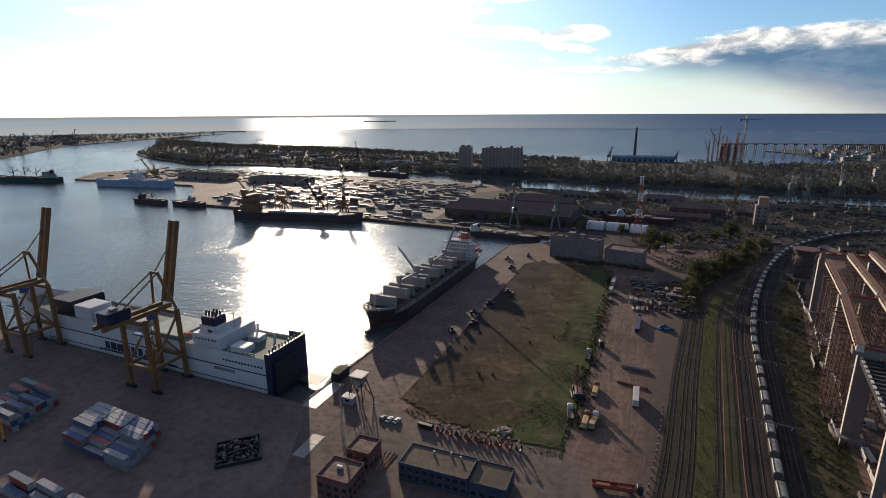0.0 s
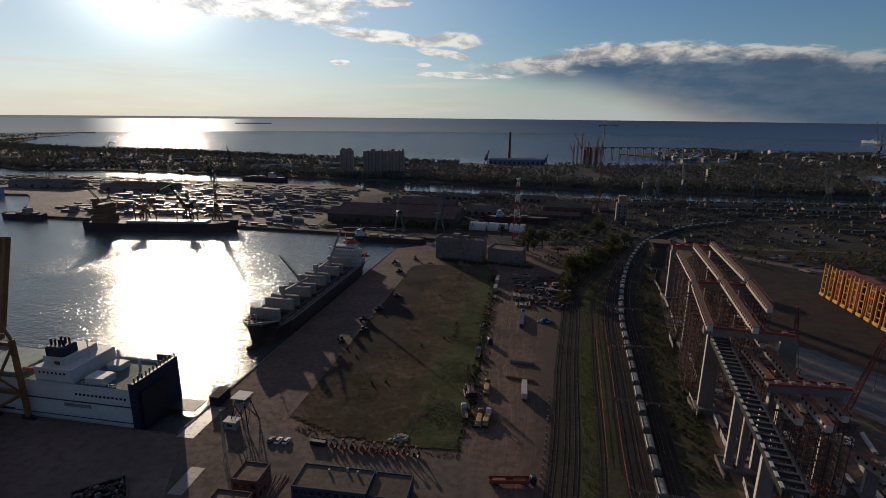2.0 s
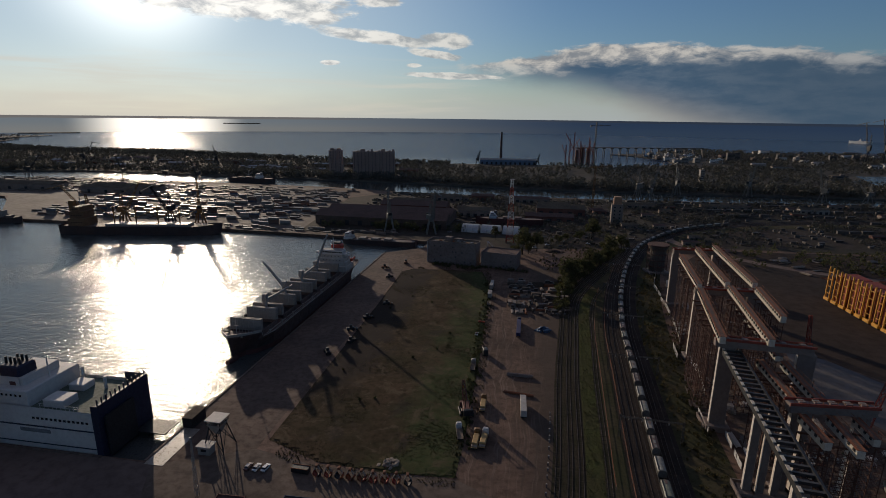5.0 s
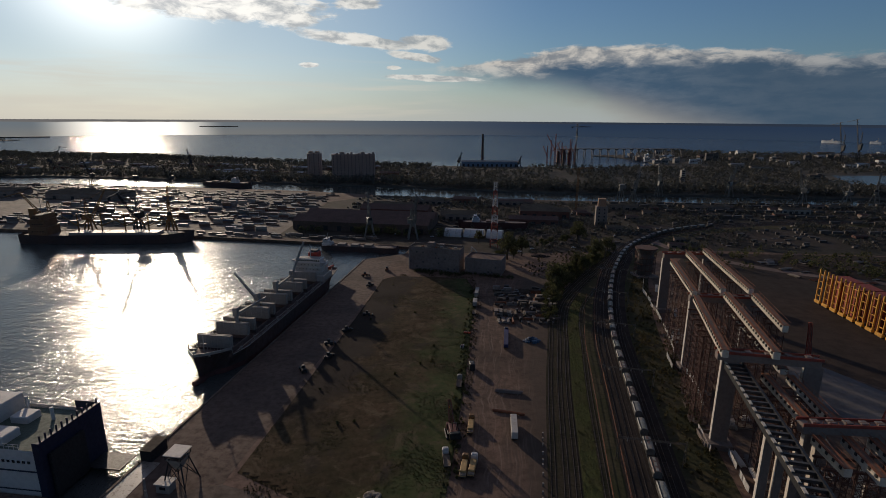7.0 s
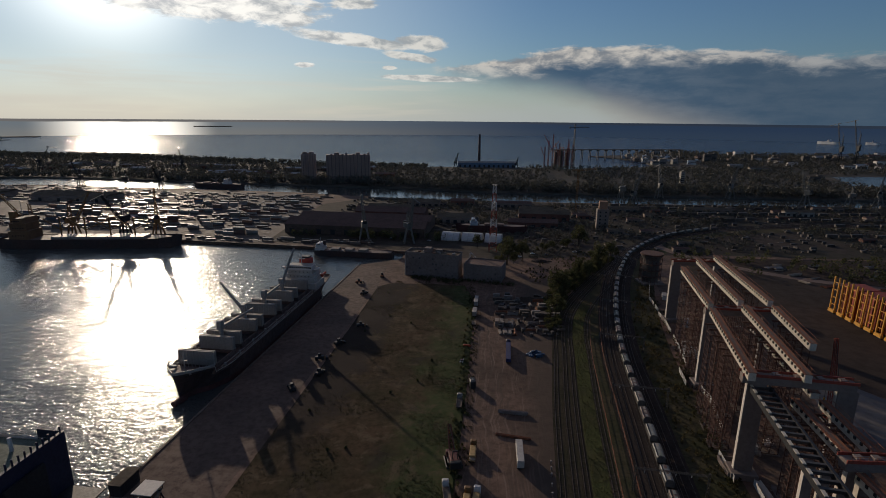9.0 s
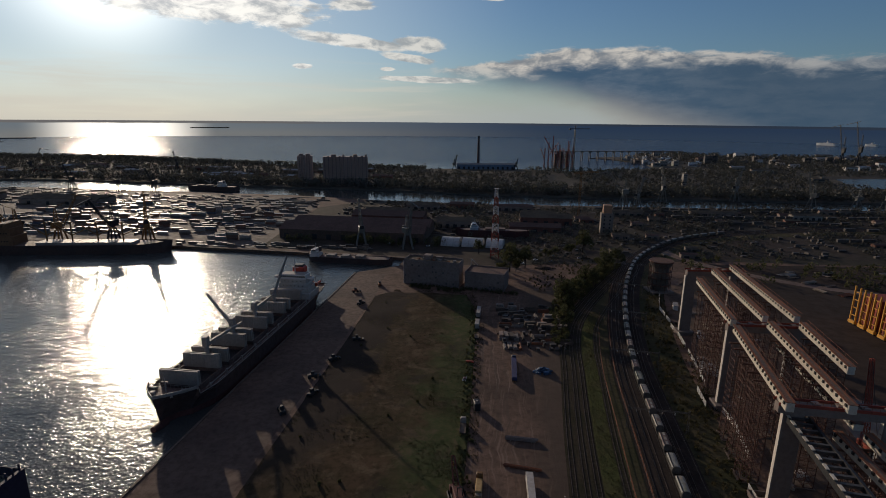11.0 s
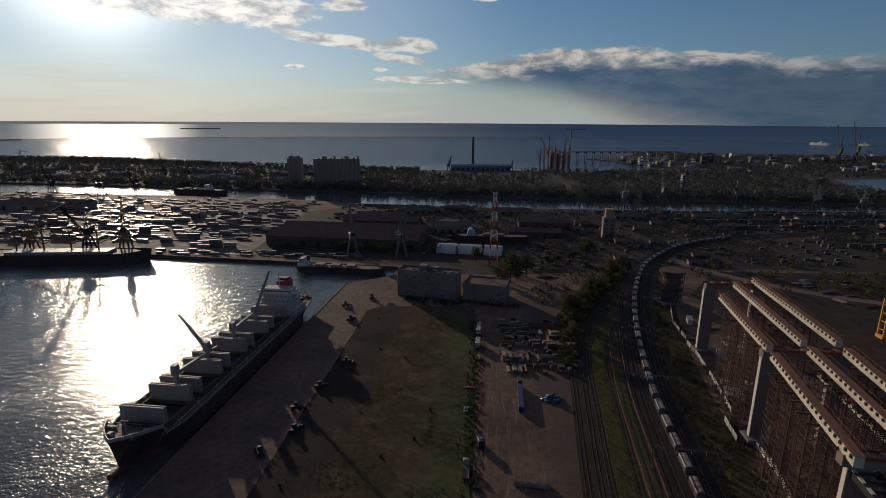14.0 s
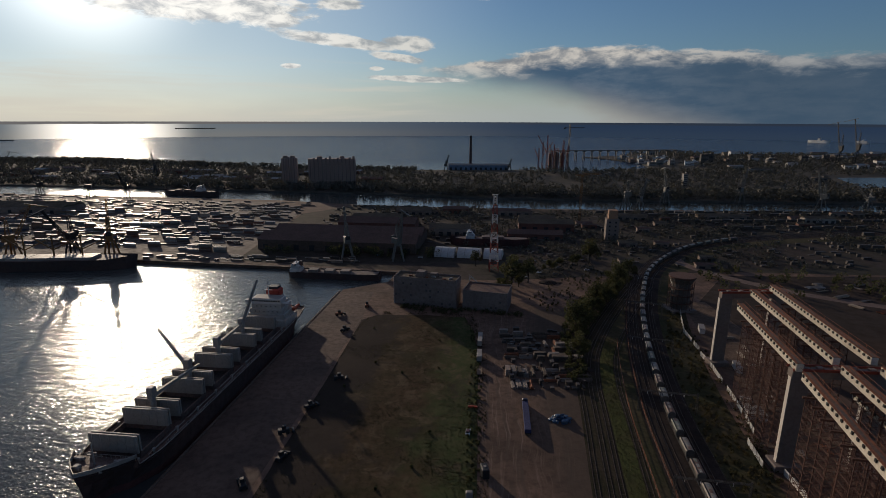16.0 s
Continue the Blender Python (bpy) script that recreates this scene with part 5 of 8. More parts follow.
RUIN = mat("weathered_block_wall", (0.21, 0.162, 0.142), 0.9, vary=0.5, scale=0.25, second=(0.15, 0.116, 0.1))
b4 = flat_building("harbour_office", (-34, 350), 44, 14, 18.5, -16, RUIN, ROOF_G, "long weathered block-walled harbour building", 0, (7, 2), 1.2)
part("roof_house", B().cbox(17, 9, 18.6, 6, 6, 3.6, 0.2), RUIN, b4)
# white strip paints the sunlit west corner
part("quoin", B().box(-0.06, 0.6, 0, 0.3, 1.4, 18.4), WHITE, b4, "white strip painting sunlight on the corner")
part("stair_house", B().cbox(26, 9.5, 18.6, 5, 4, 2.6, 0.2), RUIN, b4)
for i in range(9):
    part("roof_rubble", B().cbox(6 + i * 4.1, 4 + (i * 37 % 7), 18.6, 1.6 + (i % 3), 1.2, 0.6 + 0.3 * (i % 3), 0.15, i * 31), (PIER_C, RUST, GREYW)[i % 3], b4)
b5 = flat_building("harbour_annex", (13, 338.5), 30, 20, 12.5, -16, RUIN, ROOF_R, "lower weathered annex with a rust-brown roof", 0, (5, 2), 0.9)
for bd, lx, n, hh in ((b4, 44, 16, 18.5), (b5, 30, 10, 12.5)):
    me = B().box(0, 0, 0, 1.3, 0.12, 1.5).mesh("window", mat("boarded_window", (0.1, 0.085, 0.078), 0.8))
    for r in range(int(hh / 4.2)):
        for i in range(n):
            if random.random() < 0.22:
                part("window", me, GLASS_D, bd, at=pose((i + 0.5) * lx / n, -0.03, 2.0 + r * 4.1))
part("gable_frame", B().beam((0.2, 20, 12.5), (0.2, 20, 18), 0.5).beam((0.2, 20, 18), (5, 20, 13.5), 0.4), WHITE, b5)


# ---- lattice masts ----
def lattice_mast(m, h, w, colours, label):
    t = thing("lattice_mast", m, label, "mast")
    n = len(colours)
    for i, c in enumerate(colours):
        z0, z1 = h * i / n, h * (i + 1) / n
        part("mast_section", B().lattice((0, 0, z0), (0, 0, z1), w * (1 - 0.7 * i / n), max(2, int(h / n / 3)), w * 0.06 + 0.08, w * (1 - 0.7 * (i + 1) / n)), c, t)
    part("platform", B().box(0, 0, h, w * 0.6, w * 0.6, 0.3), GREYW, t)
    return t


lattice_mast(pose(43.2, 430.7, 0), 64, 7.5, [RED_STEEL, WHITE] * 4, "tall red and white lattice communications mast")
lattice_mast(pose(-85.2, 54, 0), 22, 1.0, [GREYW, GREYW], "slim grey lattice light mast on the yard")
mast_h = thing("light_mast", pose(272, 215, 0), "tall dark lighting mast beside the yard", "mast")
part("pole", B().beam((0, 0, 0), (0, 0, 27), 0.7, n=8, r1=0.4), BLACK, mast_h)
part("lamp_ring", B().box(0, 0, 27, 3, 0.4, 0.4), GREYW, mast_h)

# ---- hopper tower on the quay ----
hp = thing("hopper_tower", pose(-90, 80, 0, rz=QUAY_RZ), "steel loading hopper on splayed lattice legs at the quay", "loading hopper")
for s in (-1, 1):
    for t in (-1, 1):
        part("leg", B().beam((s * 4.2, t * 4.2, 0), (s * 2.0, t * 2.0, 11), 0.42), BLACK, hp)
    part("brace", B().beam((s * 4.0, -4.0, 0.8), (s * 2.3, 2.3, 9.5), 0.2).beam((s * 4.0, 4.0, 0.8), (s * 2.3, -2.3, 9.5), 0.2), BLACK, hp)
    part("brace", B().beam((-4.0, s * 4.0, 0.8), (2.3, s * 2.3, 9.5), 0.2).beam((4.0, s * 4.0, 0.8), (-2.3, s * 2.3, 9.5), 0.2), BLACK, hp)
b = B()
b.add([(-1, -1, 6.5), (1, -1, 6.5), (1, 1, 6.5), (-1, 1, 6.5), (-2.8, -2.8, 11), (2.8, -2.8, 11), (2.8, 2.8, 11), (-2.8, 2.8, 11)], [(3, 2, 1, 0), (0, 1, 5, 4), (1, 2, 6, 5), (2, 3, 7, 6), (3, 0, 4, 7)])
part("funnel", b, GREYW, hp)
part("roof", B().box(0, 0, 12.8, 6.6, 6.6, 0.25), PALE_TONE, hp, "pale flat roof")
for s in (-1, 1):
    for t in (-1, 1):
        part("roof_post", B().box(s * 2.8, t * 2.8, 11, 0.2, 0.2, 1.9), BLACK, hp)
sh = thing("weigh_hut", pose(-93.5, 76.5, 0, rz=QUAY_RZ), "small pale-roofed steel weigh hut beside the hopper", "hut")
part("cabin", B().cbox(0, 0, 0, 5, 3.6, 3.4, 0.1), GREYW, sh)
part("roof", B().box(0, 0, 3.4, 5.8, 4.4, 0.25), PALE_TONE, sh)
part("window", B().box(0, -1.83, 1.4, 2.2, 0.06, 1.1), GLASS_D, sh)
qs = thing("quay_shed", pose(*quay_xy(26, 2.6), 0, rz=QUAY_RZ), "low dark shed at the quay edge", "shed")
part("wall", B().cbox(0, 0, 0, 4.5, 9, 4.5, 0.1), BLACK, qs)
part("roof", B().box(0, 0, 4.5, 5.0, 9.6, 0.25), ROOF_G, qs)


# ---- vehicles ----
CAR_P = mat_random("car_paint", [(0.7, 0.7, 0.7), (0.75, 0.75, 0.74), (0.06, 0.06, 0.07), (0.3, 0.3, 0.32), (0.12, 0.05, 0.05), (0.05, 0.09, 0.2)], 0.35)


def car(m, label="small parked car with dark windows", group="parked cars"):
    c = thing("car", m, label, "car", group)
    prof = [(-2.1, 0.35), (-2.1, 0.85), (-1.5, 0.95), (1.0, 0.98), (2.0, 0.8), (2.1, 0.4)]
    b = B()
    n = len(prof)
    b.add([(x, -0.85, z) for x, z in prof] + [(x, 0.85, z) for x, z in prof], [(i, (i + 1) % n, n + (i + 1) % n, n + i) for i in range(n)] + [tuple(range(n - 1, -1, -1)), tuple(range(n, 2 * n))])
    part("body", b, CAR_P, c)
    b = B()
    b.add([(-1.6, -0.78, 0.95), (1.1, -0.78, 0.97), (1.1, 0.78, 0.97), (-1.6, 0.78, 0.95), (-1.2, -0.62, 1.45), (0.35, -0.62, 1.45), (0.35, 0.62, 1.45), (-1.2, 0.62, 1.45)], [(0, 1, 5, 4), (1, 2, 6, 5), (2, 3, 7, 6), (3, 0, 4, 7)])
    part("windows", b, GLASS_D, c)
    part("roof", B().box(-0.42, 0, 1.44, 1.55, 1.24, 0.06), CAR_P, c)
    for x in (-1.35, 1.35):
        for y in (-0.8, 0.8):
            part("wheel", B().beam((x, y - 0.1, 0.32), (x, y + 0.1, 0.32), 0.64, n=12), TYRE, c)
    return c


car0 = car(pose(-74, 69, 0, rz=80))
for x, y, a in ((-70.8, 68.8, 82), (-67.5, 68.8, 78), (-13, 28, 5), (-11, 20, 95), (9, 195, 80), (66, 410, 20), (80, 422, 10), (92, 418, 35), (100, 436, 0), (60, 452, 90), (76, 448, 60), (122, 430, 15), (-20, 470, 0), (-60, 478, 4)):
    copy_thing(car0, pose(x, y, 0.04, rz=a))


def trailer(m, L, load, label, cab=None):
    t = thing("truck_trailer" if cab is None else "truck", m, label, "truck", "trucks on the dirt road")
    part("chassis", B().box(0, 0, 0.85, 2.3, L, 0.3), BLACK, t)
    if load == "box":
        part("box_body", B().cbox(0, 0, 1.2, 2.55, L, 2.8, 0.08), SHIP_W if m[0][3] > 25 else GREYW, t, "pale box body")
    elif load == "timber":
        for i in range(6):
            part("timber_log", B().beam((-0.95 + 0.38 * i, -L / 2 + 0.4, 1.5), (-0.95 + 0.38 * i, L / 2 - 0.4, 1.5), 0.4, n=6), TIMBER, t)
        part("load_bed", B().box(0, 0, 1.15, 2.5, L, 0.15), mat("ochre_boards", (0.36, 0.22, 0.09), 0.8), t)
        part("tarp", B().cbox(0, 0.6, 1.7, 2.3, L - 2.2, 0.7, 0.2), mat("ochre_tarp", (0.42, 0.27, 0.11), 0.8), t)
    elif load == "red":
        part("load_bed", B().box(0, 0, 1.15, 2.5, L, 0.2), RED_STEEL, t)
        part("side_board", B().cbox(1.2, 0, 1.35, 0.12, L, 1.1, 0.03).cbox(-1.2, 0, 1.35, 0.12, L, 1.1, 0.03), RED_STEEL, t)
        part("scrap_load", B().cbox(0.2, -L / 4, 1.35, 1.8, L / 3, 0.9, 0.2).cbox(-0.1, L / 4, 1.35, 1.9, L / 3, 0.7, 0.2), RUST, t)
    elif load == "blue":
        part("box_body", B().cbox(0, 0, 1.2, 2.55, L, 1.7, 0.08), mat("dull_blue_paint", (0.035, 0.042, 0.12), 0.95, vary=0.4), t, "dull blue box body")
    else:
        part("load_bed", B().box(0, 0, 1.15, 2.5, L, 0.2), mat("bare_boards", (0.2, 0.15, 0.11), 0.85), t)
        part("side_board", B().box(1.2, 0, 1.35, 0.08, L, 0.7).box(-1.2, 0, 1.35, 0.08, L, 0.7), mat("bare_boards", (0.2, 0.15, 0.11), 0.85), t)
    for y in ([-L / 2 + 1.2, -L / 2 + 2.5] + ([L / 2 - 2.0] if cab else [])):
        for x in (-1.0, 1.0):
            w = part("wheel", B().beam((x - 0.15, y, 0.5), (x + 0.15, y, 0.5), 1.0, n=12), TYRE, t)
            part("hub", B().beam((x - 0.17, y, 0.5), (x + 0.17, y, 0.5), 0.4, n=8), GREYW, w)
    part("landing_leg", B().box(-0.7, L / 2 - 3, 0, 0.15, 0.15, 0.9).box(0.7, L / 2 - 3, 0, 0.15, 0.15, 0.9), BLACK, t)
    if cab:
        c = part("cab", B().cbox(0, L / 2 + 1.3, 0.7, 2.4, 2.0, 2.4, 0.25), cab, t)
        part("windscreen", B().box(0, L / 2 + 2.31, 1.9, 2.0, 0.06, 0.9), GLASS_D, c)
        part("roof_fairing", B().cbox(0, L / 2 + 1.1, 3.1, 2.0, 1.4, 0.4, 0.15), cab, c)
        part("fuel_tank", B().beam((1.0, L / 2 - 1, 0.7), (1.0, L / 2 + 0.2, 0.7), 0.6, n=8), GREYW, t)
        for x in (-1.0, 1.0):
            part("wheel", B().beam((x - 0.15, L / 2 + 1.3, 0.5), (x + 0.15, L / 2 + 1.3, 0.5), 1.0, n=12), TYRE, t)
    return t


trailer(pose(29.2, 115.0, 0, rz=-4), 13.4, "box", "white box semi-trailer parked on the dirt road")
trailer(pose(19.4, 52.4, 0, rz=-85), 14.4, "red", "long rust-red open trailer on the dirt road", BLACK)
trailer(pose(8.3, 89.5, 0, rz=-8), 9, "timber", "ochre timber truck parked beside the field", CRANE_Y)
trailer(pose(11.4, 90.0, 0, rz=-10), 9, "timber", "ochre covered truck parked beside the field", WHITE)
trailer(pose(2.0, 94, 0, rz=6), 7, "open", "small flatbed truck with a white cab", WHITE)
trailer(pose(11.6, 116, 0, rz=-6), 9, "timber", "loaded truck beside the crane", CRANE_Y)
trailer(pose(34.3, 204, 0, rz=-6), 22, "blue", "long blue box truck parked in the yard", NAVY)
trailer(pose(20.6, 283, 0, rz=-6), 13, "box", "pale box trailer at the field's edge")
trailer(pose(18.6, 262, 0, rz=-6), 9, "box", "pale box trailer at the field's edge")
trailer(pose(17.4, 246, 0, rz=-3), 6, "open", "small open trailer at the field's edge")
trailer(pose(7, 152, 0, rz=-4), 7, "open", "open tipper truck at the field's edge", GREYW)
gb = thing("steel_tank", pose(13.6, 169, 0, rz=8), "dark steel tank standing on the dirt road", "tank")
part("shell", B().cbox(0, 0, 0.15, 2.6, 4.6, 3.6, 0.3), BLACK, gb)
part("skid", B().box(-0.9, 0, 0, 0.3, 5, 0.16).box(0.9, 0, 0, 0.3, 5, 0.16), RUST, gb)
part("lid", B().beam((0, 0, 3.74), (0, 0, 3.95), 1.1, n=12), GREYW, gb)
bb = thing("barrier", pose(12.1, 214, 0, rz=-10), "orange plastic barrier at the field's edge", "barrier")
part("block", B().cbox(0, 0, 0, 4.2, 1.0, 1.1, 0.2), ORANGE, bb)
part("foot", B().box(0, 0, 0, 4.4, 1.4, 0.15), ORANGE, bb)


# ---- stacks and heaps of the dirt yard ----
def bundle(m, n, L, r, layers, material, label, name="pipe_stack"):
    s = thing(name, m, label, "stack", "stacks in the storage yard")
    for k in range(layers):
        for i in range(n - k):
            j = random.uniform(-0.5, 0.5)
            part("pipe", B().beam((-L / 2 + j, (i - (n - k) / 2 + 0.5) * 2 * r, r + k * r * 1.75 + 0.2), (L / 2 + j, (i - (n - k) / 2 + 0.5) * 2 * r, r + k * r * 1.75 + 0.2), 2 * r, n=7), material, s)
    for x in (-L / 3, L / 3):
        part("bearer", B().box(x, 0, 0, 0.3, n * 2 * r + 0.6, 0.21), TIMBER, s)
    return s


bundle(pose(30.2, 146, 0, rz=-9), 5, 12.4, 0.22, 3, PIER_C, "bundle of pale concrete pipes lying on the dirt")
bundle(pose(28.1, 128.6, 0, rz=-13), 4, 13.8, 0.2, 2, RUST, "bundle of dark rusty pipes lying on the dirt")
random.seed(11)
OLD_WOOD = mat("dark_timber", (0.12, 0.09, 0.068), 0.9, vary=0.4, scale=0.6)
PALE = mat("pale_precast", (0.23, 0.19, 0.16), 0.85, vary=0.35, scale=0.6)
LOTS = ((39, 293, 0), (40, 283, 0), (41, 274, 0), (40, 265, 2), (60, 291, 2), (62, 280, 1), (56, 272, 1), (55, 262, 0), (36, 246, 3), (46, 246, 1), (58, 247, 2), (67, 262, 0), (48, 236, 2), (37, 234, 1), (68, 274, 0), (64, 240, 2))
for cx, cy, kind in LOTS:
    for k in range(4):
        rz = random.choice((0, 3, -3)) + (90 if kind in (1, 3) else 0)
        x, y = (cx + (k - 1.5) * 2.9, cy + random.uniform(-0.8, 0.8)) if kind in (1, 3) else (cx + (k % 2 - 0.5) * 7.6 + random.uniform(-0.6, 0.6), cy + (k // 2 - 0.5) * 3.4)
        if random.random() < 0.12:
            continue
        if kind in (1, 2):
            bundle(pose(x, y, 0, rz=rz), random.randint(4, 6), random.uniform(6.2, 7.4), random.uniform(0.18, 0.26), random.randint(3, 5), random.choice((PALE, RUST, OLD_WOOD, OLD_WOOD)), "stack of pipes and beams in the storage yard")
        else:
            s = thing("slab_stack", pose(x, y, 0, rz=rz), "stack of slabs and crates in the storage yard", "stack", "stacks in the storage yard")
            L, w = random.uniform(4, 6.8), random.uniform(2.0, 2.7)
            paint = random.choice((PALE, OLD_WOOD, BRICK_B, OLD_WOOD))
            for j in range(random.randint(4, 8)):
                part("slab", B().cbox(random.uniform(-0.2, 0.2), random.uniform(-0.1, 0.1), 0.02 + j * 0.46, L, w, 0.38, 0.04), paint, s)
for cx, cy, n, sx in ((84, 396, 34, 17), (33, 252, 16, 6), (72, 250, 16, 7)):
    hp_ = thing("soil_heap", pose(cx, cy, 0), "low dark heap of soil and rubble on the bare ground", "heap")
    for i in range(n):
        a, r = random.uniform(0, 6.28), random.random() ** 0.6
        part("lump", B().cbox(r * sx / 2 * math.cos(a), r * sx / 4 * math.sin(a), 0, random.uniform(2, 4), random.uniform(1.5, 3), 0.3 + 1.4 * (1 - r), 0.3, random.uniform(0, 90)), BALLAST, hp_)
for x, y, n, sx, sy, h, mt, lab in ((49, 204, 40, 9, 8, 3.2, mat("blue_tarp", (0.045, 0.1, 0.18), 0.35, vary=0.5, scale=1.2, second=(0.03, 0.045, 0.07)), "heap of goods under shiny blue tarpaulin"), (-23.5, 75, 30, 8, 6, 2.0, TIMBER, "grey heap of scrap timber at the field's edge")):
    hp_ = thing("covered_heap" if mt is not TIMBER else "scrap_heap", pose(x, y, 0), lab, "heap")
    for i in range(n):
        a, r = random.uniform(0, 6.28), random.random() ** 0.6
        z = h * (1 - r) * random.uniform(0.3, 1.0)
        part("lump", B().cbox(r * sx / 2 * math.cos(a), r * sy / 2 * math.sin(a), 0, random.uniform(1, 2.4), random.uniform(0.8, 1.8), 0.5 + z, 0.3, random.uniform(0, 90)), mt, hp_)
# rusty grabs in a row, and dark pieces before them
for i in range(9):
    g = thing("cargo_grab", pose(-48 + 4.1 * i, 66.6 - 0.25 * i + random.uniform(-0.3, 0.3), 0, rz=random.uniform(-12, 12)), "rusty clamshell cargo grab standing open", "cargo grab", "row of cargo grabs")
    for s in (-1, 1):
        b = B()
        b.add([(s * 0.15, -1.1, 0.0), (s * 1.5, -1.1, 1.0), (s * 1.3, -1.1, 2.0), (s * 0.15, 1.1, 0.0), (s * 1.5, 1.1, 1.0), (s * 1.3, 1.1, 2.0)], [(0, 1, 2), (3, 5, 4), (0, 3, 4, 1), (1, 4, 5, 2)])
        part("jaw", b, random.choice((RED_STEEL, RUST, BLACK)), g)
        part("arm", B().beam((s * 1.3, 0, 1.9), (s * 0.2, 0, 4.0), 0.3), GREYW, g)
    part("head", B().cbox(0, 0, 3.8, 1.0, 1.6, 0.7, 0.15), RUST, g)
skip = thing("steel_skip", pose(-54.5, 68.3, 0, rz=-8), "long dark steel skip at the field's edge", "skip")
part("body", B().cbox(0, 0, 0.2, 6.5, 2.4, 1.8, 0.15), BLACK, skip)
part("runner", B().box(0, 0.8, 0, 6, 0.2, 0.25).box(0, -0.8, 0, 6, 0.2, 0.25), RUST, skip)
part("rim", B().box(0, 1.2, 1.95, 6.6, 0.2, 0.2).box(0, -1.2, 1.95, 6.6, 0.2, 0.2), RUST, skip)
for i in range(7):
    rr = thing("timber_pole", pose(-64.5 + i * 0.75, 44 + random.uniform(-1, 1), 0, rz=random.uniform(-8, 8)), "long weathered timber pole lying between the buildings", "pole", "poles between the buildings")
    part("pole", B().beam((0, -5.5, 0.22), (0, 5.5, 0.22), 0.4, n=7), random.choice((TIMBER, RUST)), rr)

# scrap pen on the terminal
pen = thing("scrap_pen", pose(-118, 32, 0, rz=38), "dark walled pen full of green and black scrap", "scrap pen")
for x, y, sx, sy in ((0, -7.5, 16, 0.5), (0, 7.5, 16, 0.5), (-8, 0, 0.5, 15), (8, 0, 0.5, 15)):
    part("wall", B().box(x, y, 0, sx, sy, 1.5), BLACK, pen)
for i in range(130):
    part("scrap_lump", B().cbox(random.uniform(-7, 7), random.uniform(-6.5, 6.5), 0, random.uniform(0.5, 1.9), random.uniform(0.5, 1.5), random.uniform(0.6, 2.4), 0.18, random.uniform(0, 90)), random.choice((BLACK, mat("dull_green", (0.035, 0.05, 0.025), 0.8), BLACK, SCAF, PIER_C)), pen)


# ---- containers ----
BOX_P = mat_random("container_paint", [(0.22, 0.21, 0.21), (0.28, 0.26, 0.24), (0.035, 0.055, 0.14), (0.19, 0.19, 0.18), (0.26, 0.24, 0.23), (0.05, 0.08, 0.14), (0.24, 0.045, 0.03), (0.15, 0.165, 0.16)], 0.5)


def container(m, L, label, group):
    c = thing("shipping_container", m, label, "container", group)
    W, H = 2.44, 2.6
    n = int(L / 0.6)
    for s in (-1, 1):
        b = B()
        for i in range(n + 1):
            x = -L / 2 + i * L / n
            y = s * (W / 2 - (0.06 if i % 2 else 0.0))
            b.v += [(x, y, 0.12), (x, y, H - 0.1)]
        b.f += [(2 * i, 2 * i + 2, 2 * i + 3, 2 * i + 1) for i in range(n)]
        part("side_panel", b, BOX_P, c)
    part("roof_panel", B().box(0, 0, H - 0.09, L, W, 0.07), BOX_P, c)
    part("frame", B().box(0, W / 2 - 0.06, 0, L, 0.12, 0.14).box(0, -W / 2 + 0.06, 0, L, 0.12, 0.14).box(L / 2 - 0.07, 0, 0, 0.14, W, H).box(-L / 2 + 0.07, 0, 0, 0.14, W, H), BOX_P, c)
    return c


random.seed(5)
box40 = container(pose(-190, 36, 0, rz=-9), 12.2, "weathered steel shipping container in a terminal stack", "containers stacked on the terminal")
# one block: rows run along the ship, tiers 1 to 3
TIERS = [[3, 3, 3, 3, 3], [3, 3, 3, 2, 2], [3, 3, 3, 3, 2]]
for ix, col in enumerate(TIERS):
    for iy, t in enumerate(col + ([2, 1] if ix == 1 else [2, 2])):
        for k in range(t):
            x, y = -184 + ix * 12.7 + iy * 0.45, 33 - iy * 2.75 - ix * 2.0
            copy_thing(box40, pose(x + random.uniform(-0.15, 0.15), y, 2.6 * k, rz=-9 + random.uniform(-0.6, 0.6)))
for iy in range(8):
    for ix in range(2):
        for k in range(random.randint(2, 3)):
            copy_thing(box40, pose(-224 - ix * 12.7 + iy * 0.45, 37 - iy * 2.75 + ix * 2.0, 2.6 * k, rz=-9))
for ix, iy, k in ((0, 0, 0), (1, 0, 0), (2, 0, 0), (0, 1, 0), (1, 1, 0), (0, 0, 1), (1, 0, 1)):
    copy_thing(box40, pose(-176 + ix * 13.4, -7 - iy * 3.2, 2.6 * k, rz=-9))
box40.matrix_basis = pose(-150, -10, 0, rz=-9)


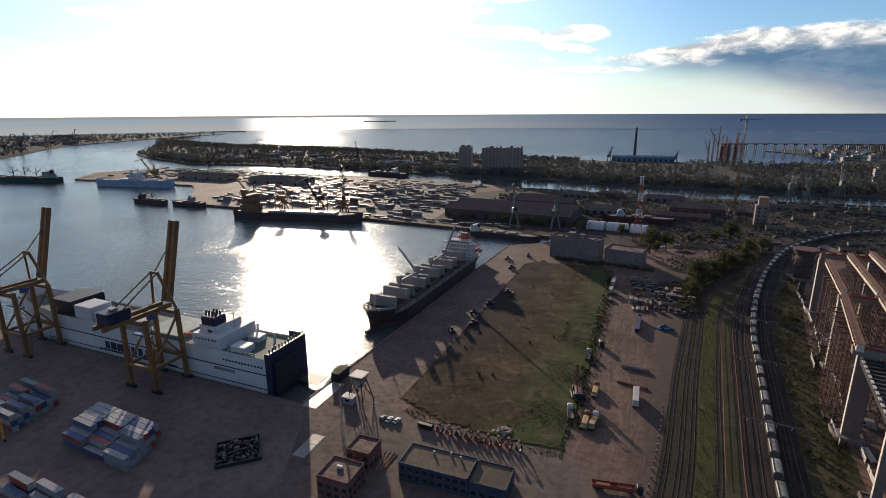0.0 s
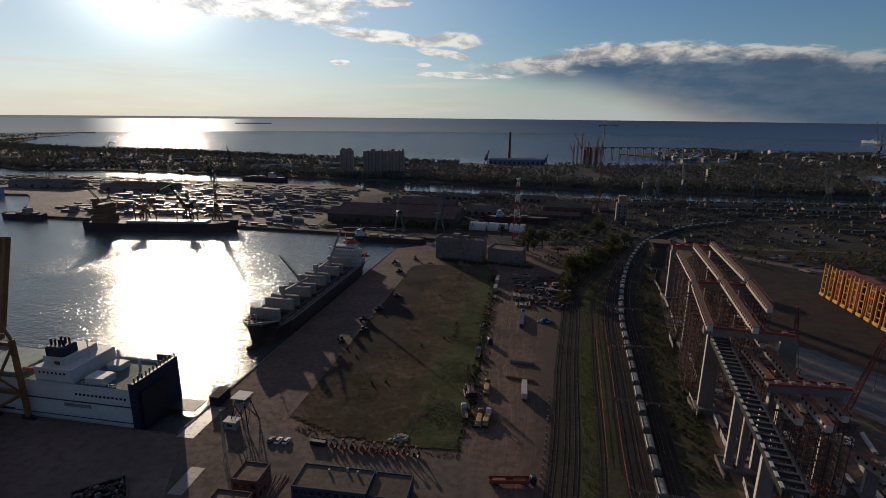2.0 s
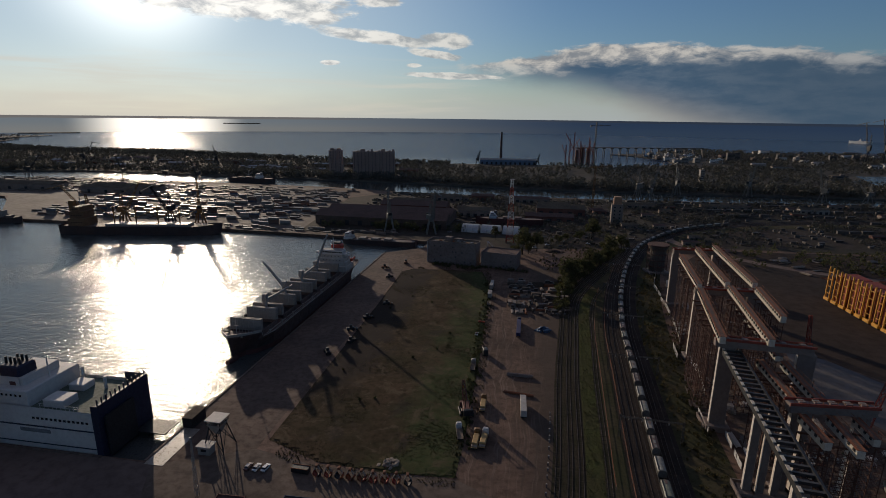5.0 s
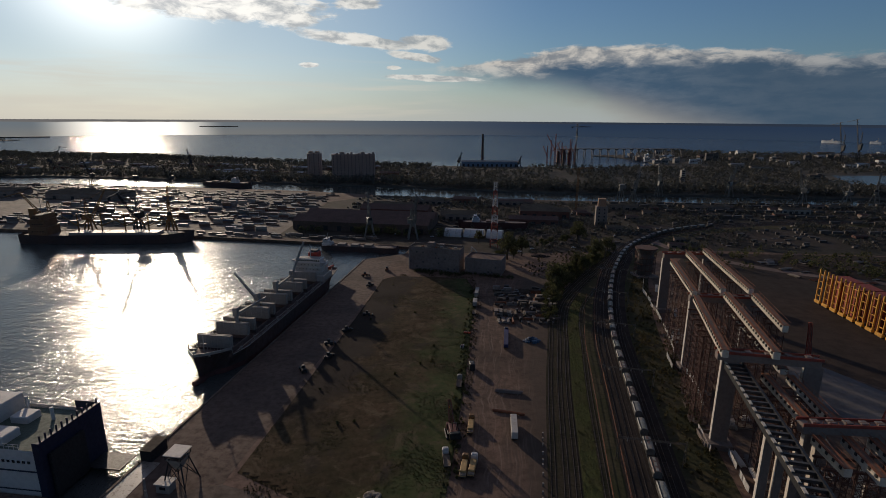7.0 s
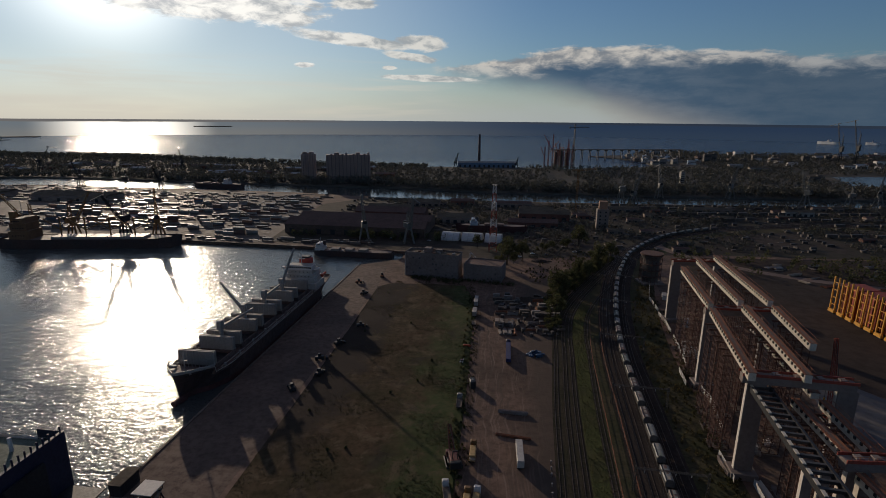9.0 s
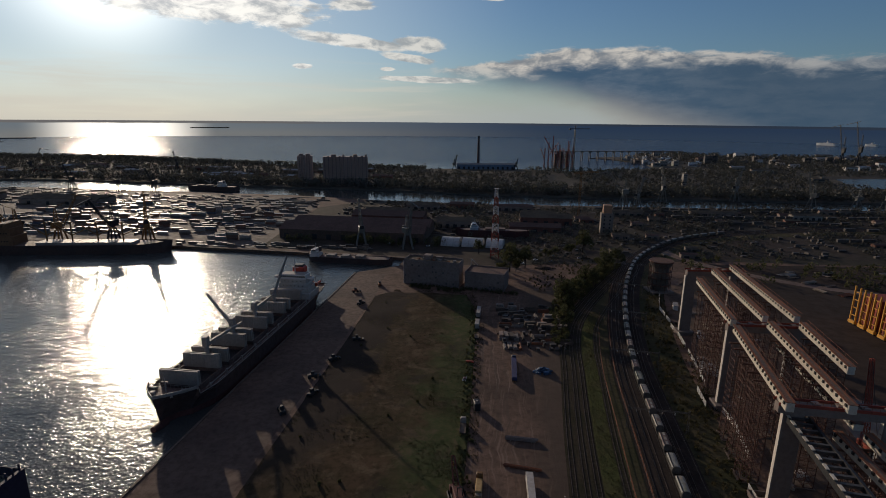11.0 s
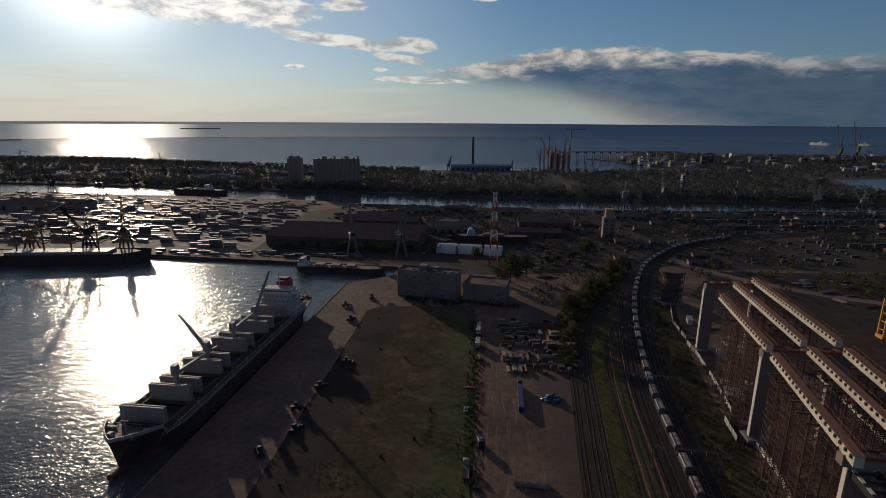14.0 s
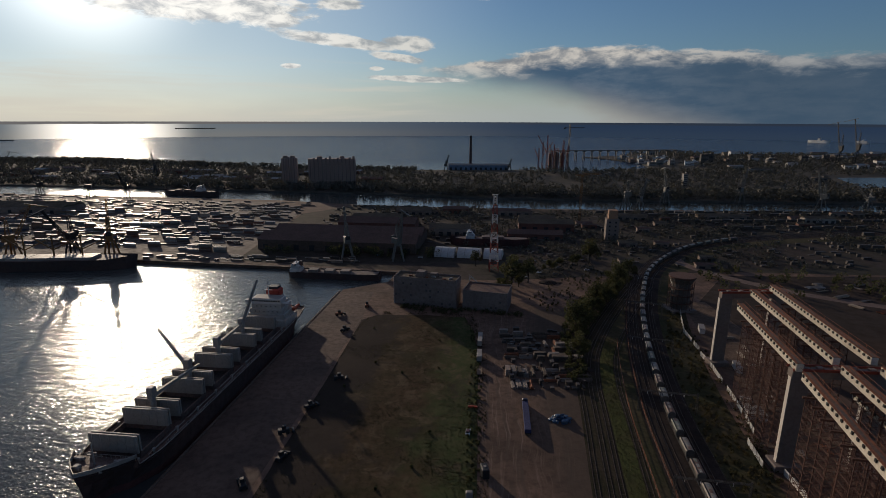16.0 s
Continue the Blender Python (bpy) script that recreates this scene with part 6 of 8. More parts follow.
# ---- ship-to-shore cranes with raised booms ----
def sts_crane(m):
    c = thing("quay_crane", m, "ochre ship-to-shore container crane with its boom raised", "crane", "quay container cranes")
    for x in (-8.5, 8.5):
        for y in (0, 17):
            leg = part("leg", B().beam((x, y, 1.6), (x * 0.9, y, 36), 1.7, 1.7), CRANE_Y, c)
            part("bogie", B().cbox(x, y, 0, 6.5, 1.3, 1.8, 0.3), BLACK, leg)
        part("portal_beam", B().beam((x * 0.97, 0, 12), (x * 0.97, 17, 12), 1.3), CRANE_Y, c)
        part("side_brace", B().beam((x * 0.95, 1, 13), (x * 0.92, 16.5, 33), 0.8).beam((x * 0.95, 16, 13), (x * 0.92, 9, 23), 0.7), CRANE_Y, c)
        part("top_girder", B().beam((x * 0.35, -16, 37), (x * 0.35, 18, 37), 1.3, 2.0), CRANE_Y, c)
        part("apex_leg", B().beam((x * 0.9, 17, 36), (x * 0.25, 14, 54), 1.0), CRANE_Y, c)
        part("back_stay", B().beam((x * 0.25, 14, 54), (x * 0.35, -14, 38), 0.5), CRANE_Y, c)
        part("boom", B().beam((x * 0.2, 18.5, 38), (x * 0.18, 28.5, 76), 1.7, 2.4), CRANE_Y, c)
    for z in (12, 34):
        for y in (0, 17):
            part("sill_beam", B().beam((-8, y, z), (8, y, z), 1.2, 1.6), CRANE_Y, c)
    for i in range(12):
        part("boom_tie", B().beam((-1.7, 18.9 + i * 0.84, 40 + i * 3.2), (1.7, 18.9 + i * 0.84, 40 + i * 3.2), 0.7), CRANE_Y, c)
    part("apex_beam", B().beam((-2.6, 14, 54), (2.6, 14, 54), 1.2), CRANE_Y, c)
    part("front_stay", B().beam((0, 14, 54), (0, 26, 67), 0.4), CRANE_Y, c)
    hs = part("machine_house", B().cbox(0, -8, 38.2, 7.5, 11, 5, 0.3), NAVY, c, "dark blue machine house")
    part("vent", B().box(0, -8, 43.2, 2, 3, 0.8), GREYW, hs)
    part("operator_cab", B().cbox(0, 9, 32.6, 2.6, 3.2, 2.8, 0.2), BLUE, c, "blue operator cab")
    part("spreader", B().cbox(0, 4, 26, 12, 2.4, 0.7, 0.15), BLUE, c)
    part("stair_tower", B().lattice((9.6, 1.5, 1), (9.0, 1.5, 34), 1.6, 11, 0.14), CRANE_Y, c)
    return c


crane0 = sts_crane(pose(-191.5, 58.4, 0.02, rz=-5.7))
copy_thing(crane0, pose(-288.5, 68.2, 0.02, rz=-5.7))
# the yellow straddle carrier
sc = thing("straddle_carrier", pose(-216, 9, 0, rz=-9), "orange straddle carrier on the terminal", "straddle carrier")
for x in (-3.5, 3.5):
    for y in (-2.2, 2.2):
        lg = part("leg", B().beam((x, y, 0.9), (x, y, 9.5), 0.7), YELLOW, sc)
        part("wheel", B().beam((x, y - 0.25, 0.7), (x, y + 0.25, 0.7), 1.4, n=12), TYRE, lg)
    part("top_beam", B().beam((x, -2.4, 9.8), (x, 2.4, 9.8), 0.8), YELLOW, sc)
part("side_beam", B().beam((-4, 2.2, 9.8), (4, 2.2, 9.8), 0.8).beam((-4, -2.2, 9.8), (4, -2.2, 9.8), 0.8), YELLOW, sc)
part("cab", B().cbox(4.3, 1.2, 8.2, 1.6, 1.6, 2.2, 0.2), ORANGE, sc)

# machines on the quay apron
for x, y, a in ((-66, 195, 20), (-62, 178, 70), (-60, 214, 40), (-71, 163, 120), (-52, 240, 10), (-68, 326, 30), (-60, 300, 60), (-52, 342, 100)):
    f = thing("wheel_loader", pose(x, y, 0.03, rz=a), "dark wheel loader parked on the quay apron", "loader", "loaders on the quay")
    part("body", B().cbox(0, 0, 0.8, 4.6, 2.2, 1.3, 0.25), random.choice((BLACK, BLACK, RUST)), f)
    cb = part("cab", B().cbox(0.2, 0, 2.1, 1.6, 1.6, 1.5, 0.15), BLACK, f)
    part("window", B().box(1.03, 0, 2.5, 0.06, 1.3, 0.9), GLASS_D, cb)
    part("bucket", B().cbox(3.7, 0, 0.2, 1.0, 2.8, 1.1, 0.2), BLACK, f)
    part("arm", B().beam((1.6, 0.7, 1.6), (3.4, 0.7, 0.8), 0.3).beam((1.6, -0.7, 1.6), (3.4, -0.7, 0.8), 0.3), CRANE_Y, f)
    for dx in (-1.5, 1.5):
        for dy in (-1.1, 1.1):
            part("wheel", B().beam((dx, dy - 0.25, 0.75), (dx, dy + 0.25, 0.75), 1.5, n=12), TYRE, f)
# site huts by the fence
for x, y, a in ((131.8, 208.3, 76), (135.6, 206.5, 76), (156, 300, 70), (150, 250, 75)):
    h = thing("site_hut", pose(x, y, 0, rz=a), "white site cabin beside the panel fence", "cabin", "site cabins")
    part("body", B().cbox(0, 0, 0.2, 9, 3.0, 2.8, 0.08), WHITE, h)
    part("roof", B().box(0, 0, 3.0, 9.3, 3.3, 0.15), GREYW, h)
    for i in range(3):
        part("window", B().box(-3 + i * 3, -1.53, 1.3, 1.1, 0.06, 1.0), GLASS_D, h)
    part("skid", B().box(-3, 0, 0, 0.4, 3, 0.21).box(3, 0, 0, 0.4, 3, 0.21), TIMBER, h)
# bits stacked on the site
random.seed(21)
for i in range(32):
    t = random.random()
    x, y = 110 + 62 * t + random.uniform(-6, 22), 40 + 260 * t + random.uniform(-14, 14)
    bundle(pose(x, y, 0.02, rz=random.choice((78, 82, 10, 170, 75))), random.randint(3, 6), random.uniform(4, 9), random.uniform(0.15, 0.3), random.randint(1, 2), random.choice((PALE, RUST, TIMBER, GREYW)), "stack of steel and timber on the building site")

# pale pipes, beams, cabins and crates among the near piers
for x, y, rz, n, L, r, k, mt in ((111.6, 99.4, 86, 5, 9.0, 0.24, 2, PALE_TONE), (115.0, 97.6, 80, 4, 7.5, 0.26, 2, PIER_C), (112.6, 90.0, 78, 4, 8.0, 0.24, 2, PALE_TONE), (116.4, 89.2, 84, 3, 6.5, 0.3, 1, PALE),
                                 (122.2, 161.4, 82, 4, 9.5, 0.3, 1, PALE_TONE), (164.4, 89.0, 74, 4, 14.0, 0.26, 2, PALE_TONE), (161.0, 101.0, 72, 4, 10.0, 0.28, 2, PALE), (117.4, 58.0, -66, 6, 10.0, 0.24, 2, GREYW),
                                 (142.2, 66.0, 84, 3, 5.0, 0.3, 1, PALE_TONE), (146.0, 58.6, 84, 5, 8.0, 0.3, 2, PALE_TONE), (150.2, 56.0, 84, 4, 8.0, 0.3, 2, PALE), (139.0, 76.0, 12, 5, 8.0, 0.24, 2, PALE),
                                 (131.0, 62.0, -70, 3, 7.0, 0.3, 1, PALE_TONE), (146.0, 83.0, 78, 5, 9.0, 0.26, 2, RUST), (123.0, 128.0, 15, 4, 6.0, 0.24, 1, PALE), (152.0, 112.0, 75, 5, 10.0, 0.26, 2, PALE)):
    bundle(pose(x, y, 0.02, rz=rz), n, L, r, k, mt, "stack of pale pipes beside a viaduct pier" if mt is not RUST else "stack of rusty pipes beside a viaduct pier")
for x, y, rz, L in ((151.0, 69.6, 80, 8.0), (155.0, 65.6, 6, 6.0), (119.2, 122.6, -14, 4.6), (135.6, 217.6, -10, 5.0), (134.4, 60.0, 78, 6.0)):
    h = thing("site_hut", pose(x, y, 0.02, rz=rz), "pale site cabin among stacked material", "cabin", "site cabins")
    part("body", B().cbox(0, 0, 0.2, L, 2.8, 2.5, 0.08), SHIP_W, h)
    part("roof", B().box(0, 0, 2.7, L + 0.3, 3.1, 0.15), GREYW, h)
    part("door", B().box(L / 2 - 1.0, -1.43, 0.25, 0.9, 0.06, 2.0), GREYW, h)
    part("window", B().box(-L / 5, -1.43, 1.2, 1.1, 0.06, 0.9), GLASS_D, h)
    part("skid", B().box(-L / 3, 0, 0, 0.4, 2.8, 0.21).box(L / 3, 0, 0, 0.4, 2.8, 0.21), TIMBER, h)
random.seed(29)
DULL_GREEN = mat("dull_green", (0.035, 0.05, 0.025), 0.8)
for x, y, n, spread, paints, lab in ((155.4, 91.0, 22, 4.5, (DULL_GREEN, PALE_TONE, PALE_TONE, BLACK), "heap of green crates and white sheets on the site"), (127.6, 58.0, 10, 2.6, (RED_STEEL, RED_STEEL, RUST), "heap of red formwork frames on the site"),
                                     (128.4, 76.6, 8, 2.4, (PALE_TONE, GREYW), "pale blocks scattered beside a pier"), (130.4, 127.4, 6, 1.8, (PALE_TONE, PALE), "pale blocks scattered beside a pier"), (120.4, 120.4, 6, 1.8, (PALE, TIMBER), "pale blocks scattered beside a pier"),
                                     (121.8, 148.0, 8, 2.2, (PALE, TIMBER, RUST), "heap of timber offcuts on the site"), (161.0, 76.0, 14, 4.0, (PALE, TIMBER, GREYW), "heap of timber and steel sheets on the site"), (140.6, 92.0, 14, 4.0, (PALE, RUST, GREYW), "heap of timber and steel sheets on the site")):
    hp_ = thing("material_heap", pose(x, y, 0.02), lab, "heap", "heaps on the building site")
    for i in range(n):
        part("piece", B().cbox(random.gauss(0, spread / 2), random.gauss(0, spread / 2), 0, random.uniform(0.6, 3.4), random.uniform(0.4, 1.3), random.uniform(0.3, 1.6), 0.06, random.choice((-12, 0, 8, 80, 95))), random.choice(paints), hp_)

random.seed(23)
for i in range(26):
    x, y = random.uniform(278, 400), random.uniform(322, 392)
    bundle(pose(x, y, 0.02, rz=random.choice((20, 28, 110, 15))), random.randint(3, 7), random.uniform(6, 14), random.uniform(0.2, 0.4), random.randint(1, 2), random.choice((PALE, RUST, TIMBER, GREYW)), "stack of long steel and timber in the steel yard")


# ---- ships across the basin ----
def freighter(m, L, W, D, hull_m, house_m, label, house_at=0.85, gear=2, gear_m=None, name="cargo_ship", cargo=None, tall=1.0):
    """Bow at y = 0, stern at y = L."""
    s = thing(name, m, label, "ship", "ships across the harbour")
    st = [(0, 0.02, D * 1.35), (L * 0.05, 0.5, D * 1.2), (L * 0.12, 0.88, D * 1.05), (L * 0.2, 1, D), (L * 0.85, 1, D), (L, 0.8, D * 1.1)]
    b = loft([[(-W / 2 * k, y, z), (-W / 2 * k * 0.9, y + (L * 0.015 if y < 1 else 0), -3), (W / 2 * k * 0.9, y + (L * 0.015 if y < 1 else 0), -3), (W / 2 * k, y, z)] for y, k, z in st])
    b.f.append(tuple((len(st) - 1) * 4 + i for i in range(4)))
    part("hull", b, hull_m, s)
    part("deck", B().prism([(-W * 0.42, L * 0.12), (0, L * 0.02), (W * 0.42, L * 0.12), (W * 0.48, L * 0.85), (W * 0.38, L * 0.98), (-W * 0.38, L * 0.98), (-W * 0.48, L * 0.85)], D - 0.5, D - 0.3), DECK_R, s)
    y = L * house_at
    H = W * tall
    ac = part("superstructure", B().cbox(0, y, D - 0.4, W * 0.85, L * 0.11, H * 0.22, 0.2).cbox(0, y, D + H * 0.2, W * 0.75, L * 0.09, H * 0.2, 0.2).cbox(0, y - L * 0.01, D + H * 0.4, W * 0.9, L * 0.05, H * 0.13, 0.2), house_m, s)
    for k in range(3):
        for i in range(5):
            for f in (-1, 1):
                if f > 0 and k < 2:
                    continue
                part("window", B().box(f * W * (0.43, 0.38, 0.455)[k], y + (i - 2) * L * 0.015 * (1, 0.9, 0.6)[k], D + H * (0.08, 0.27, 0.45)[k], 0.1, L * 0.006, 1.0), GLASS_D, ac)
    part("funnel", B().cbox(0, y + L * 0.05, D + H * 0.35, W * 0.22, L * 0.03, H * 0.32, 0.3), gear_m or hull_m, s)
    part("mast", B().beam((0, y, D + H * 0.5), (0, y, D + H * 0.95), 0.5, n=6), GREYW, s)
    for i in range(gear):
        yy = L * (0.2 + 0.55 * (i + 0.5) / gear)
        g = part("cargo_gear", B().beam((0, yy, D), (0, yy, D + W * 0.85), 1.4, n=8), gear_m or GREYW, s)
        part("derrick", B().beam((0, yy, D + W * 0.3), (0, yy + L * 0.09, D + W * 0.75), 0.9), gear_m or GREYW, g)
        part("derrick", B().beam((0, yy, D + W * 0.3), (W * 0.2, yy - L * 0.09, D + W * 0.6), 0.9), gear_m or GREYW, g)
        part("crosstree", B().box(0, yy, D + W * 0.78, W * 0.4, 0.6, 0.6), gear_m or GREYW, g)
    for i in range(max(gear + 1, 3)):
        part("hatch", B().cbox(0, L * (0.2 + 0.52 * (i + 0.5) / max(gear + 1, 3)), D - 0.3, W * 0.62, L * 0.1, 2.0, 0.2), cargo or DECK_R, s)
    return s


def at_line(p, q):
    """A pose with local y from p to q."""
    return pose(p[0], p[1], -0.2, rz=math.degrees(math.atan2(-(q[0] - p[0]), q[1] - p[1])))


RAW_S = mat("dark_ship_steel", (0.05, 0.05, 0.06), 0.7)
CRUISE = mat("bright_white_hull", (0.6, 0.6, 0.58), 0.5, vary=0.08, scale=0.1)
freighter(at_line((-266, 449), (-436, 436)), 170, 24, 7, HULL_B, mat("brown_ship_house", (0.19, 0.095, 0.045), 0.7, vary=0.4), "dark freighter with tall brown house and derricks at the far quay", 0.88, 4, CRANE_Y, cargo=GREYW, tall=1.6)
freighter(at_line((-128, 422), (-45, 411)), 78, 12, 3, HULL_B, WHITE, "low dark coaster with white cargo at the far quay", 0.1, 0, None, "coaster", PALE)
freighter(at_line((-522, 479), (-654, 492)), 60, 13, 4, HULL_B, GREYW, "dark tug moored off the far quay", 0.45, 0, None, "tug")
freighter(at_line((-590, 480), (-656, 488)), 66, 13, 4, HULL_B, HULL_B, "dark barge moored off the far quay", 0.8, 1, None, "barge")
freighter(at_line((-722, 632), (-880, 618)), 158, 24, 10, mat("pale_blue_hull", (0.3, 0.36, 0.44), 0.5), WHITE, "white and blue passenger ferry at the far quay", 0.5, 1, WHITE, "passenger_ferry", WHITE)
freighter(at_line((-1130, 604), (-985, 622)), 145, 22, 8, mat("dark_green_hull", (0.02, 0.05, 0.045), 0.5), GREYW, "dark green freighter with derricks at the far quay", 0.85, 3, BLACK)
freighter(at_line((-470, 893), (-370, 872)), 100, 16, 6, HULL_B, WHITE, "dark ship with a white house in the channel", 0.7, 1, GREYW)
freighter(at_line((2185, 2960), (2110, 3180)), 125, 24, 11, CRUISE, CRUISE, "white cruise ship far out on the gulf", 0.5, 0, BLUE, "cruise_ship", WHITE)
freighter(at_line((2385, 2930), (2320, 3090)), 70, 20, 10, CRUISE, CRUISE, "white cruise ship far out on the gulf", 0.5, 0, BLUE, "cruise_ship", WHITE)
freighter(at_line((8, 525), (87, 519)), 80, 13, 4.5, mat("dull_red_hull", (0.075, 0.026, 0.024), 0.7, vary=0.4), mat("pale_blue_house", (0.3, 0.36, 0.42), 0.6), "dull red laid-up ship with a pale blue house", 0.26, 0, RAW_S, "laid_up_ship").location.z = 3.0


# ---- level-luffing portal cranes ----
def portal_crane(m, h, paint, label, swing=0.0, lift=55.0):
    c = thing("portal_crane", m, label, "crane", "harbour portal cranes")
    for x in (-5, 5):
        for y in (-5, 5):
            part("leg", B().beam((x, y, 0), (x * 0.45, y * 0.45, h * 0.35), 1.3), paint, c)
    part("portal_ring", B().beam((0, 0, h * 0.34), (0, 0, h * 0.39), 6, n=10), paint, c)
    hs = part("house", B().cbox(-2.0, 0, h * 0.39, 9, 5.5, h * 0.13, 0.3, 0), paint, c)
    hs.matrix_basis = pose(0, 0, 0, rz=swing)
    e = radians(lift)
    r = h * 0.75
    p0, p1 = Vector((3, 0, h * 0.42)), Vector((3 + r * math.cos(e), 0, h * 0.42 + r * math.sin(e)))
    part("tower", B().lattice((-1.5, 0, h * 0.5), (-1.0, 0, h * 0.82), 3.2, 5, 0.4, 1.6), paint, hs)
    part("jib", B().lattice(p0, p1, 2.6, 9, 0.45, 1.0), paint, hs)
    p2 = p1 + Vector((r * 0.38, 0, -r * 0.1))
    part("fly_jib", B().beam(p1 - Vector((r * 0.12, 0, -1)), p2, 1.0), paint, hs)
    part("counterweight", B().cbox(-6.5, 0, h * 0.47, 2.5, 4, h * 0.08, 0.3), BLACK, hs)
    part("tie", B().beam((-1, 0, h * 0.82), p1, 0.35), paint, hs)
    return c


SHIPYARD = mat("pale_crane_paint", (0.15, 0.145, 0.13), 0.6, vary=0.3)
for x, y, h, p, sw, lf in ((-425, 458, 44, CRANE_Y, 200, 58), (-385, 462, 44, CRANE_Y, 40, 62), (-335, 467, 46, BLACK, 250, 55), (-302, 470, 46, CRANE_Y, 110, 66), (-560, 840, 40, BLACK, 20, 50), (-660, 866, 40, BLACK, 150, 60), (-500, 838, 38, BLACK, 250, 65), (-845, 860, 42, BLACK, 60, 50),
                           (-790, 655, 42, CRANE_Y, 240, 60), (-930, 1120, 50, BLACK, 30, 60), (-620, 1150, 45, BLACK, 120, 58), (-87, 470, 40, SHIPYARD, 100, 78), (-40, 462, 40, SHIPYARD, 300, 80),
                           (258, 728, 52, SHIPYARD, 172, 52), (276, 722, 40, SHIPYARD, 40, 62), (344, 800, 46, SHIPYARD, 80, 72), (460, 800, 46, SHIPYARD, 30, 70), (534, 728, 46, SHIPYARD, 110, 78), (640, 724, 44, SHIPYARD, 40, 66), (606, 735, 36, SHIPYARD, 170, 50)):
    portal_crane(pose(x, y, 0, rz=8), h, p, "level-luffing portal crane on the far quay", sw, lf)
for x, y, h in ((1120, 1480, 104), (1160, 1470, 112), (1300, 1450, 100)):
    portal_crane(pose(x, y, -0.3), h, BLACK, "tall dark shipyard crane on the far shore", 100, 75)


# ---- sheds and halls ----
def hall(m, L, W, h, wall, roof, label, bays=1, name="warehouse", doors=4):
    """Pitched roofs side by side; local x along the front."""
    w = thing(name, m, label, "warehouse", "harbour warehouses")
    part("wall", B().box(L / 2, W / 2, 0, L, W, h), wall, w)
    d = W / bays
    for i in range(bays):
        y0 = i * d
        b = B()
        b.add([(-0.6, y0 - 0.4, h - 0.1), (L + 0.6, y0 - 0.4, h - 0.1), (L + 0.6, y0 + d + 0.4, h - 0.1), (-0.6, y0 + d + 0.4, h - 0.1), (-0.6, y0 + d / 2, h + d * 0.16), (L + 0.6, y0 + d / 2, h + d * 0.16)],
              [(0, 1, 5, 4), (2, 3, 4, 5), (1, 2, 5), (3, 0, 4), (3, 2, 1, 0)])
        part("roof", b, roof, w)
    for i in range(doors):
        part("door", B().box((i + 0.5) * L / doors, -0.06, 0, min(5, L / doors * 0.5), 0.2, h * 0.55), BLACK, w)
    return w


hall(pose(-180, 503, 0, rz=-7.5), 156, 70, 10, mat("sooty_brown_wall", (0.11, 0.075, 0.058), 0.9, vary=0.4, scale=0.3), ROOF_R, "long brown warehouse with rust-brown roofs at the far quay", 2, doors=10)
hall(pose(-120, 600, 0, rz=-7), 90, 30, 8, BRICK_R, ROOF_R, "low brick warehouse with a brown roof", 1)
for x, y, L, w, h, wall, roof, lab in ((-60, 694, 46, 18, 6, BRICK_B, ROOF_G, "grey-roofed shed along the channel"), (2, 700, 34, 16, 7, BRICK_R, ROOF_R, "brick shed along the channel"), (66, 690, 52, 16, 6, BRICK_B, ROOF_R, "brown-roofed shed along the channel"),
                                  (-14, 566, 44, 22, 8, BRICK_B, ROOF_G, "brown shed with a grey roof behind the trees"), (70, 548, 58, 20, 6, BRICK_R, ROOF_R, "dark brick shed with a rust-brown roof"), (88, 590, 62, 24, 9, BRICK_R, ROOF_G, "dark brick hall behind the mast"),
                                  (96, 640, 44, 16, 6, BRICK_B, ROOF_G, "low grey-roofed shed beside the tracks"), (-110, 640, 60, 20, 7, BRICK_B, ROOF_G, "low grey-roofed shed among the yards"), (214, 662, 48, 12, 5, BRICK_B, ROOF_G, "low wagon shed beside the tracks"),
                                  (330, 664, 60, 12, 5, BRICK_B, ROOF_G, "low wagon shed beside the tracks"), (452, 640, 36, 12, 6, GREYW, ROOF_G, "low pale shed beside the tracks")):
    hall(pose(x, y, 0, rz=-6), L, w, h, wall, roof, lab, 1, doors=5)
hall(pose(560, 560, 0, rz=2), 80, 26, 8, WHITE, mat("pale_sheet_roof", (0.3, 0.3, 0.29), 0.6), "pale shed beside the rail yard", 1)
hall(pose(-620, 700, 0, rz=-5), 120, 40, 9, BRICK_B, ROOF_G, "grey warehouse on the far terminal", 2)
hall(pose(-800, 720, 0, rz=-3), 120, 36, 9, BRICK_B, ROOF_G, "grey warehouse on the far terminal", 2)
for x, y, L in ((-8, 473, 20), (13, 470, 22), (37, 466, 18)):
    t = thing("fabric_hangar", pose(x, y, 0, rz=-12), "white fabric hangar with an arched roof", "hangar", "white fabric hangars")
    prof = [(9.5 * math.cos(radians(a)), 7.6 * math.sin(radians(a))) for a in range(0, 181, 15)]
    b = loft([[(0, 11 + u, v) for u, v in prof], [(L - 1, 11 + u, v) for u, v in prof]])
    n = len(prof)
    b.f += [tuple(range(n)), tuple(range(2 * n - 1, n - 1, -1))]
    part("cover", b, mat("dusty_white_fabric", (0.5, 0.49, 0.47), 0.6, vary=0.35, scale=0.25, second=(0.34, 0.33, 0.32)), t)
    for i in range(4):
        part("arch_rib", loft([[(i * (L - 1.3) / 3, 11 + u * 1.01, v * 1.01) for u, v in prof], [(i * (L - 1.3) / 3 + 0.3, 11 + u * 1.01, v * 1.01) for u, v in prof]]), GREYW, t)
wt = thing("silo_tower", pose(178, 541, 0, rz=-8), "pale concrete tower block of a railway depot", "tower")
part("shaft", B().cbox(0, 0, 0, 13, 11, 24, 0.3), PIER_C, wt)
